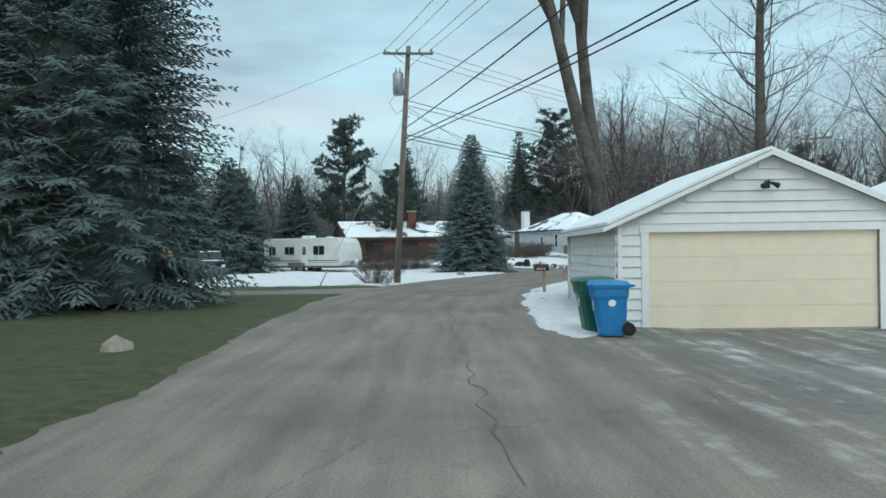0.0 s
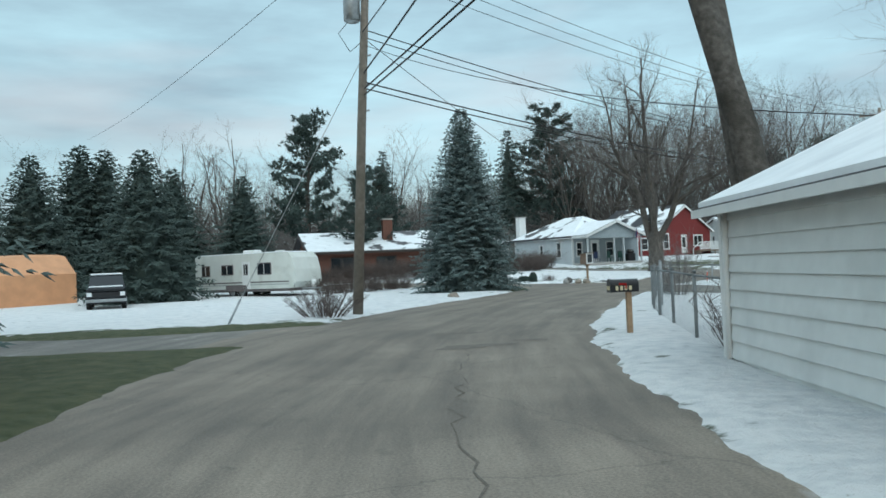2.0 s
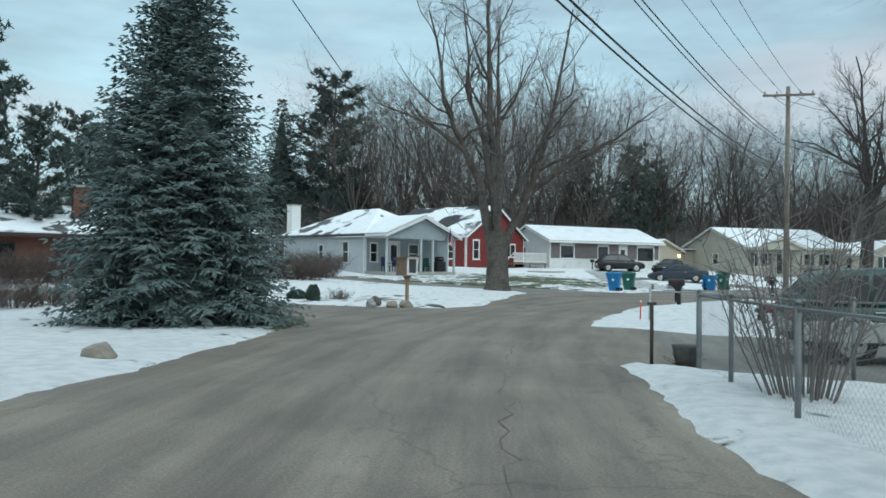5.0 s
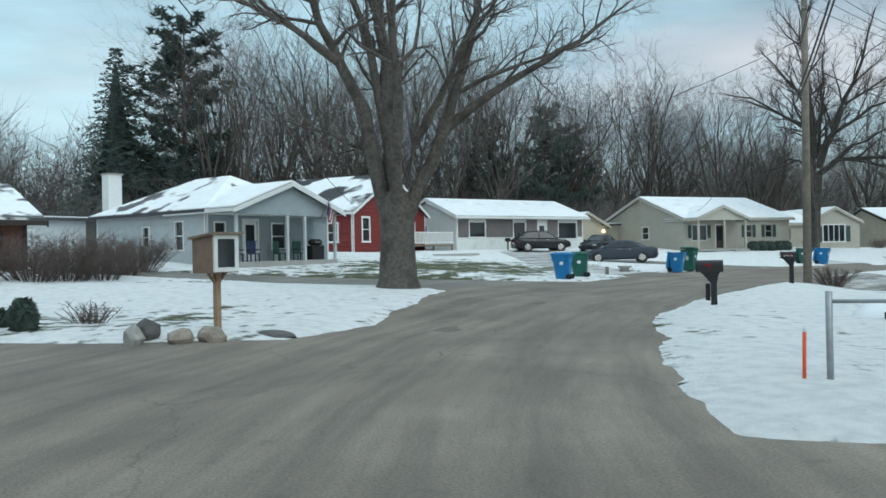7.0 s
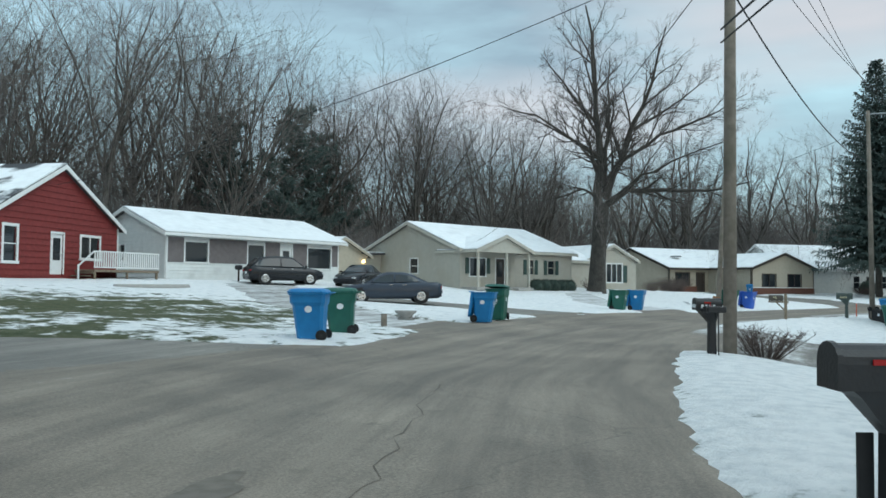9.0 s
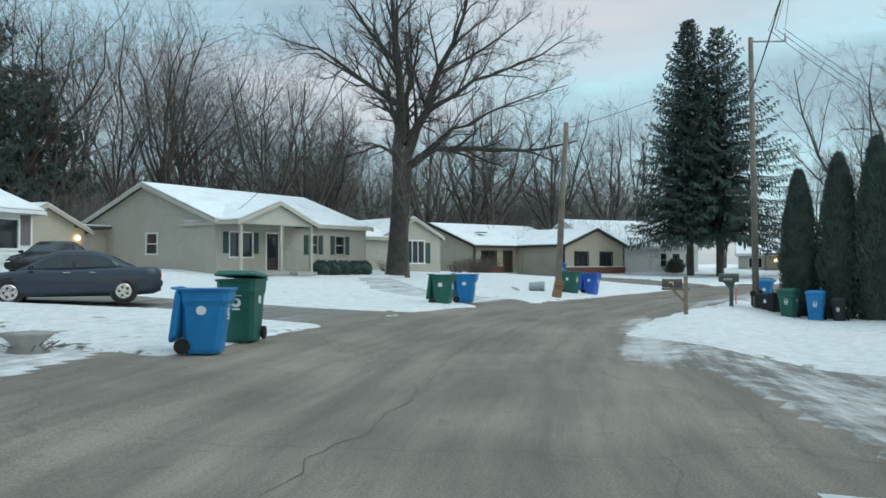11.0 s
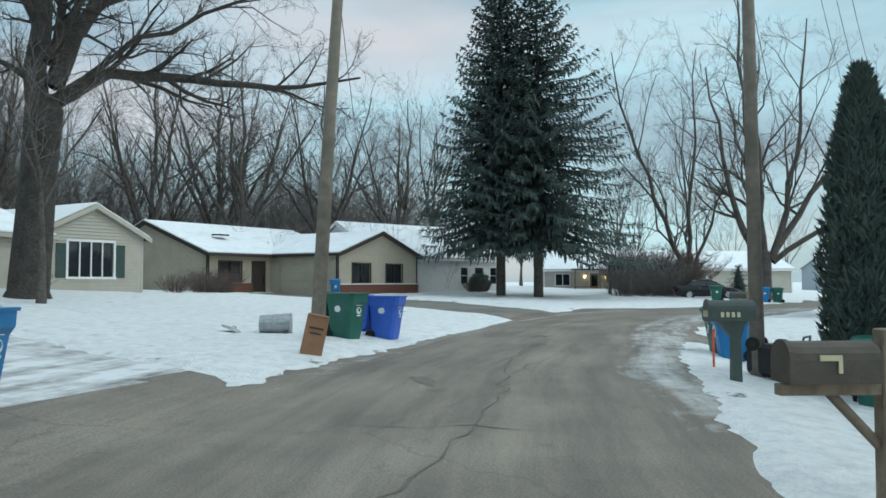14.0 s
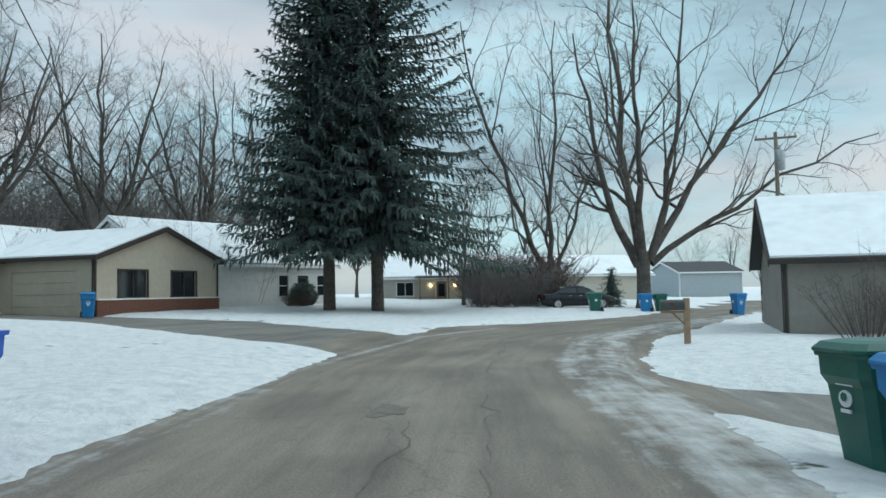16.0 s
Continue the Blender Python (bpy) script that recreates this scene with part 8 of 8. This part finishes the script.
def clipped_bush(x, y, r, h, seed, label):
    """A round clipped evergreen: a dark core set with short sprigs."""
    r_ = random.Random(seed)
    s = Shape()
    rings = []
    for i in range(7):
        f = i / 6
        rr = r * 0.85 * math.sin(math.pi * (0.15 + 0.83 * f)) ** 0.6
        rings.append([(math.cos(a) * rr, math.sin(a) * rr, f * h * 0.95) for a in [6.2832 * k / 10 for k in range(10)]])
    s.loft(rings, smooth=True)
    for k in range(500):
        a, f = r_.uniform(0, 6.2832), r_.random()
        rr = r * 0.8 * math.sin(math.pi * (0.15 + 0.83 * f)) ** 0.6
        w = Vector((math.cos(a) * rr, math.sin(a) * rr, f * h * 0.95))
        d = Vector((math.cos(a), math.sin(a), r_.uniform(-0.1, 1.2))).normalized()
        s2 = d.orthogonal().normalized() * 0.03
        o = d.cross(s2).normalized() * 0.03
        s.add([tuple(w - s2), tuple(w + s2), tuple(w + o), tuple(w + d * r * r_.uniform(0.18, 0.34))], [(0, 2, 3), (2, 1, 3), (1, 0, 3)])
    t = thing("evergreen_bush", at(x, y), label, "bush", "evergreen bushes")
    part("foliage", s, M_CEDAR, t)


clipped_bush(1.2, 26.1, 0.40, 0.8, 1, "round clipped evergreen bush in the snow")
clipped_bush(2.6, 24.9, 0.42, 0.42, 2, "low clipped evergreen bush in the snow")
clipped_bush(3.15, 24.1, 0.30, 0.72, 3, "round clipped evergreen bush in the snow")
for k, x in enumerate((58.6, 59.6, 60.6, 61.6, 62.5)):
    clipped_bush(x, 61.2, 0.62, 0.95, 10 + k, "dark clipped hedge bush before the beige house")
clipped_bush(104.0, 54.2, 1.0, 1.6, 21, "large dark evergreen bush beside the white house")
plant("young_spruce", conifer(27, 2.7, 1.15, clear=0.05, gap=0.24, per=11, tuft=0.22, width=0.08), at(108.2, 34.6), (M_BARK, M_FIR), "small dark spruce by the far houses")
for x, y, s, sd in ((4.3, 25.0, 0.5, 71), (69.0, 64.3, 0.9, 72), (79.5, 65.0, 1.1, 73), (82.0, 66.6, 1.0, 74), (79.9, 30.2, 2.1, 75), (79.6, 28.8, 1.9, 76)):
    bsh = thing("bare_bush", at(x, y), "small bare bush beside a wall", "bush", "bare bushes")
    part("branchwork", shrub(sd, 1.3 * s, 1.5 * s, 40, 7), M_BROWN_TWIG, bsh)

# deck and ramp at the red and white houses
deck = thing("porch_deck", pose(26.6, 63.2, 1.40, 0, 0, 25), "white railed wooden deck with steps", "deck")
part("platform", Shape().box((2.3, 0.9, 0.62), (4.6, 2.2, 0.12)), M_TIMBER, deck)
for x in (0.1, 2.3, 4.5):
    part("leg", Shape().box((x, -0.1, 0.25), (0.1, 0.1, 0.75)), M_TIMBER, deck)
part("top_rail", Shape().box((2.3, -0.15, 1.62), (4.6, 0.08, 0.07)), M_TRIM, deck)
part("bottom_rail", Shape().box((2.3, -0.15, 0.80), (4.6, 0.06, 0.07)), M_TRIM, deck)
for k in range(31):
    part("baluster", Shape().box((0.05 + k * 0.15, -0.15, 1.2), (0.07, 0.03, 0.8)), M_TRIM, deck)
part("stair_rail", Shape().tube([(0, -0.15, 1.62), (-1.3, -0.5, 0.85)], 0.045, 4).tube([(-1.3, -0.5, 0.0), (-1.3, -0.5, 0.9)], 0.05, 4), M_TRIM, deck)
for k in range(4):
    part("step", Shape().box((-0.2 - 0.3 * k, 0.2, 0.5 - 0.16 * k), (0.3, 1.1, 0.05)), M_TIMBER, deck)
ring = thing("stone_bed", at(27.2, 56.6, 20), "low stone ring of a flower bed in the snow", "flower bed")
part("kerb", Shape().tube([(math.cos(a) * 1.9, math.sin(a) * 1.0, 0.08) for a in [6.2832 * k / 20 for k in range(21)]], 0.14, 5), M_CONCRETE, ring)

# things on the grey house's porch
porch_m = pose(9.5, 47.3, 1.05, 0, 0, 30)


def porch_chair(x, y, rz, mat, label):
    t = thing("porch_chair", porch_m @ pose(x, y, 0.15, 0, 0, rz), label, "chair", "porch chairs")
    part("seat", Shape().box((0, 0, 0.38), (0.5, 0.5, 0.05), chamfer=0.01), mat, t)
    part("backrest", Shape().box((0, 0.24, 0.72), (0.5, 0.05, 0.62), chamfer=0.01), mat, t)
    for sx in (-0.22, 0.22):
        for sy in (-0.2, 0.22):
            part("leg", Shape().box((sx, sy, 0.18), (0.05, 0.05, 0.36)), mat, t)
        part("armrest", Shape().box((sx * 1.1, 0, 0.58), (0.06, 0.5, 0.04)), mat, t)


M_CHAIRBLUE = material("blue_chair_canvas", (0.03, 0.045, 0.10), 0.8, spread=0.1)
M_CHAIRGREEN = material("green_chair_plastic", (0.03, 0.09, 0.075), 0.6, spread=0.1)
porch_chair(0.8, -1.3, 20, M_CHAIRBLUE, "blue canvas folding chair on the porch")
porch_chair(1.9, -1.2, -15, M_CHAIRBLUE, "blue canvas folding chair on the porch")
porch_chair(4.0, -0.8, 10, M_CHAIRGREEN, "green plastic garden chair on the porch")
porch_chair(5.3, -0.9, -10, M_CHAIRGREEN, "green plastic garden chair on the porch")
grill = thing("barbecue_grill", porch_m @ pose(6.1, -1.3, 0.15), "black covered barbecue grill on the porch", "grill")
part("cart", Shape().box((0, 0, 0.4), (0.9, 0.5, 0.75), chamfer=0.03), M_BLACK, grill)
part("hood", Shape().box((0, 0, 0.95), (0.8, 0.5, 0.36), chamfer=0.12), M_BLACK, grill)
part("handle", Shape().tube([(-0.25, -0.28, 0.95), (0.25, -0.28, 0.95)], 0.02, 6), M_CHROME, grill)
flag = thing("flag", porch_m @ pose(5.6, -2.25, 2.3), "striped red and white flag on a short staff", "flag")
part("staff", Shape().tube([(0, 0, 0), (0.1, -0.5, 1.0)], 0.015, 6), M_TIMBER, flag)
M_FLAGRED = material("flag_red_cloth", (0.38, 0.05, 0.06), 0.85, spread=0.1)
M_FLAGBLUE = material("flag_blue_cloth", (0.03, 0.05, 0.16), 0.85, spread=0.1)
for k in range(7):
    u = k / 7
    part("stripe", Shape().loft([[(0.1 + 0.5 * u - 0.01, -0.5 + 0.06 * math.sin(k * 1.3), 0.95 - 0.12 * k), (0.1 + 0.5 * u + 0.06, -0.47 + 0.06 * math.sin(k * 1.3), 0.98 - 0.12 * k), (0.1 + 0.5 * u + 0.06, -0.455, 0.98 - 0.12 * k)], [(0.02 + 0.4 * u, -0.42, 0.12 - 0.1 * k + 0.1), (0.10 + 0.4 * u, -0.42, 0.12 - 0.1 * k + 0.1), (0.10 + 0.4 * u, -0.405, 0.12 - 0.1 * k + 0.1)]]), (M_FLAGRED if k % 2 == 0 else M_WHITEPLASTIC) if k > 1 else M_FLAGBLUE, flag)
part("finial", Shape().tube([(0.1, -0.5, 1.0), (0.1, -0.51, 1.05)], [0.03, 0.01], 6), M_CHROME, flag)

# odds and ends along the bend
carton = thing("cardboard_box", pose(56.35, 45.17, H(56.35, 45.17) + 0.03, 4, 12, -62), "tall flattened brown cardboard box leaning on a pole", "box")
part("panel", Shape().box((0, 0, 0.39), (0.42, 0.18, 0.80)), M_CARDBOARD, carton)
part("flap", Shape().box((0.0, -0.05, 0.80), (0.40, 0.14, 0.02)), M_CARDBOARD, carton)
part("print_bar", Shape().box((0, -0.095, 0.55), (0.28, 0.006, 0.04)).box((0, -0.095, 0.45), (0.22, 0.006, 0.03)), M_DARKTRIM, carton, "dark plain bars where print stands")
can = thing("metal_dustbin", pose(60.1, 48.0, H(60.1, 48.0) + 0.27, 90, 0, 20), "galvanised metal dustbin lying in the snow", "dustbin")
part("drum", Shape().tube([(0, 0, -0.38), (0, 0, 0.38)], [0.22, 0.27], 18, smooth=False), M_STEEL, can)
for z in (-0.2, 0.02, 0.24, 0.37):
    part("hoop", Shape().tube([(math.cos(a) * (0.252 + 0.06 * z), math.sin(a) * (0.252 + 0.06 * z), z) for a in [6.2832 * k / 18 for k in range(19)]], 0.012, 4), M_STEEL, can)
lid_ = thing("dustbin_lid", pose(59.6, 48.9, H(59.6, 48.9) + 0.10, 20, 14, 0), "galvanised dustbin lid lying in the snow", "lid")
part("disc", Shape().tube([(0, 0, 0), (0, 0, 0.03), (0, 0, 0.07)], [0.3, 0.3, 0.1], 18), M_STEEL, lid_)
part("handle", Shape().tube([(-0.08, 0, 0.06), (-0.06, 0, 0.11), (0.06, 0, 0.11), (0.08, 0, 0.06)], 0.012, 5), M_STEEL, lid_)
planter = thing("stone_planter", at(30.4, 42.1), "low grey stone planter with dead stalks", "planter")
part("bowl", Shape().tube([(0, 0, -0.05), (0, 0, 0.12), (0, 0, 0.26), (0, 0, 0.3)], [0.36, 0.22, 0.38, 0.4], 14), M_CONCRETE, planter)
part("stalks", shrub(81, 0.3, 0.6, 26, 3), M_BROWN_TWIG, planter)
stub = thing("wooden_stub", at(27.0, 38.9), "short grey wooden stub post in the snow", "post")
part("post", Shape().tube([(0, 0, -0.1), (0, 0, 0.42)], 0.09, 8), M_PALE_WOOD, stub)
part("cap", Shape().tube([(0, 0, 0.42), (0, 0, 0.46)], [0.1, 0.06], 8), M_SNOW, stub)
# white mound added in place of a faint pale reflection
heap = thing("snow_heap", at(20.5, 18.6), "low white mound shaped after a pale reflection beside the driveway", "heap")
part("mound", Shape().loft([[(math.cos(a) * r_ * 1.6, math.sin(a) * r_, z) for a in [6.2832 * k / 14 for k in range(14)]] for r_, z in ((1.0, -0.1), (0.95, 0.12), (0.75, 0.3), (0.42, 0.43), (0.1, 0.48))], smooth=True), M_SNOW, heap)
part("tarp", Shape().box((-1.3, -0.7, 0.15), (0.7, 0.4, 0.25), chamfer=0.05), M_BLACK, heap)
cart = thing("garden_cart", at(16.6, 13.9, 20), "red garden cart at the edge of the snow", "cart")
part("tray", Shape().loft([[(-0.5, -0.3, 0.35), (0.5, -0.3, 0.35), (0.5, 0.3, 0.35), (-0.5, 0.3, 0.35)], [(-0.65, -0.4, 0.6), (0.65, -0.4, 0.6), (0.65, 0.4, 0.6), (-0.65, 0.4, 0.6)]]), M_RED, cart)
for x in (-0.4, 0.4):
    for y in (-0.36, 0.36):
        part("wheel", Shape().tube([(x, y, 0.18), (x, y + 0.06, 0.18)], 0.18, 12, smooth=False), M_RUBBER, cart)
part("handle", Shape().tube([(0.6, 0, 0.45), (1.2, 0, 0.7)], 0.02, 5), M_BLACK, cart)
log = thing("fallen_stick", at(60.0, 47.6), "short dark stick lying in the snow", "stick")
part("branch", Shape().tube([(-0.2, 0, 0.06), (0, 0.03, 0.08), (0.24, -0.02, 0.05)], [0.04, 0.05, 0.02], 6), M_BARK, log)
wm = thing("house_mailbox", pose(36.1, 65.6, 1.3, 0, 0, 10), "dark mailbox on a post before the white house", "mailbox")
part("post", Shape().box((0, 0, 0.4), (0.08, 0.08, 1.1)), M_DARKTRIM, wm)
part("box", Shape().box((0, 0, 1.1), (0.45, 0.3, 0.3), chamfer=0.06), M_MAILBLACK, wm)
for x, y, h, sd in ((105.0, 43.2, 2.6, 302), (106.4, 41.6, 3.0, 303), (107.6, 40.1, 2.6, 304), (110.0, 43.0, 3.2, 305)):
    thick = thing("thicket", at(x, y), "dense grey-brown thicket of bare stems", "bush", "thickets by the street")
    part("branchwork", shrub(sd, h * 1.25, h * 1.3, 90, 20), M_TWIG, thick)

M_TAR = material("dark_road_crack", (0.135, 0.118, 0.10), 0.9, spread=0.3, grain=20, bump=0.2)


def road_crack(pts, width, seed):
    r_ = random.Random(seed)
    fine = []
    for (ax, ay), (bx, by) in zip(pts[:-1], pts[1:]):
        n = max(2, int(math.hypot(bx - ax, by - ay) / 0.35))
        for k in range(n):
            fine.append((ax + (bx - ax) * k / n + r_.gauss(0, 0.06), ay + (by - ay) * k / n + r_.gauss(0, 0.06), width * 0.28 * r_.uniform(0.15, 1.4)))
    vs, fs = [], []
    for k, (x, y, w) in enumerate(fine):
        nx, ny = fine[min(k + 1, len(fine) - 1)][:2]
        px, py = fine[max(k - 1, 0)][:2]
        d = math.hypot(nx - px, ny - py) or 1
        ox, oy = -(ny - py) / d * w / 2, (nx - px) / d * w / 2
        z = H(x, y) + 0.006
        vs += [(x - ox, y - oy, z), (x + ox, y + oy, z)]
        if k:
            fs.append((2 * k - 2, 2 * k, 2 * k + 1, 2 * k - 1))
    return tagged(part("road_crack", Shape().add(vs, fs), M_TAR), "dark wandering crack in the asphalt", "crack", "cracks in the road", kind="structure")


for k, (pts, w) in enumerate((([(-1.6, -38), (-1.9, -33.5), (-2.1, -29), (-2.5, -22), (-2.2, -15)], 0.07), ([(-2.6, -33.8), (-1.9, -33.6), (-1.2, -33.7)], 0.06), ([(-0.6, -9), (1.2, -2.5), (3.6, 4), (5.8, 9.0)], 0.05),
                              ([(8.2, 16.8), (11.5, 20.5), (16.2, 25.0), (21, 29.6)], 0.07), ([(24, 32.6), (29.4, 34.6), (34, 36.6)], 0.05), ([(47.5, 40.2), (53, 40.6), (58, 41.6), (64, 41.8)], 0.09), ([(50.2, 41.8), (50.5, 40.4), (50.3, 39.2)], 0.08),
                              ([(55.5, 41.0), (60.5, 40.8), (70, 41.2), (82, 40.6)], 0.06), ([(10.5, 22.5), (12.2, 22.2), (13.4, 21.2)], 0.06), ([(38, 38.0), (43, 39.9), (47.5, 40.6)], 0.05))):
    road_crack(pts, w, 500 + k)


M_PATCH = material("dark_asphalt_patch", (0.16, 0.14, 0.118), 0.85, spread=0.25, grain=6, bump=0.3, bump_scale=60, tint=(0.17, 0.15, 0.13), tint_scale=3.0)


def road_patch(x, y, rx, ry, rot, seed, mat, label, name):
    """A ragged flat patch lying on the road."""
    r_ = random.Random(seed)
    n = 26
    vs = [(x, y, H(x, y) + 0.007)]
    for k in range(n):
        a = 6.2832 * k / n
        q = 1 + 0.14 * math.sin(3 * a + seed) + 0.10 * math.sin(5 * a + 2 * seed) + r_.uniform(-0.12, 0.12)
        u, v = math.cos(a) * rx * q, math.sin(a) * ry * q
        c, s_ = math.cos(radians(rot)), math.sin(radians(rot))
        px, py = x + u * c - v * s_, y + u * s_ + v * c
        vs.append((px, py, H(px, py) + 0.005))
    return tagged(part(name, Shape().add(vs, [(0, 1 + k, 1 + (k + 1) % n) for k in range(n)]), mat), label, name.replace("_", " "), name.replace("_", " ") + "es on the road", kind="structure")


for k, (x, y, rx, ry, rot) in enumerate(((-2.1, -15.1, 0.75, 0.32, 25), (-1.0, -14.3, 0.35, 0.2, 0), (-2.3, -12.3, 0.6, 0.18, 10), (54.1, 42.1, 0.6, 0.16, 30), (64.5, 42.2, 0.5, 0.25, 0), (15.3, 25.6, 0.5, 0.2, 40), (10.6, 21.0, 0.5, 0.25, 60), (44.0, 40.2, 0.8, 0.2, 20))):
    road_patch(x, y, rx, ry, rot, 40 + k, M_PATCH, "dark worn hollow in the asphalt", "road_patch")
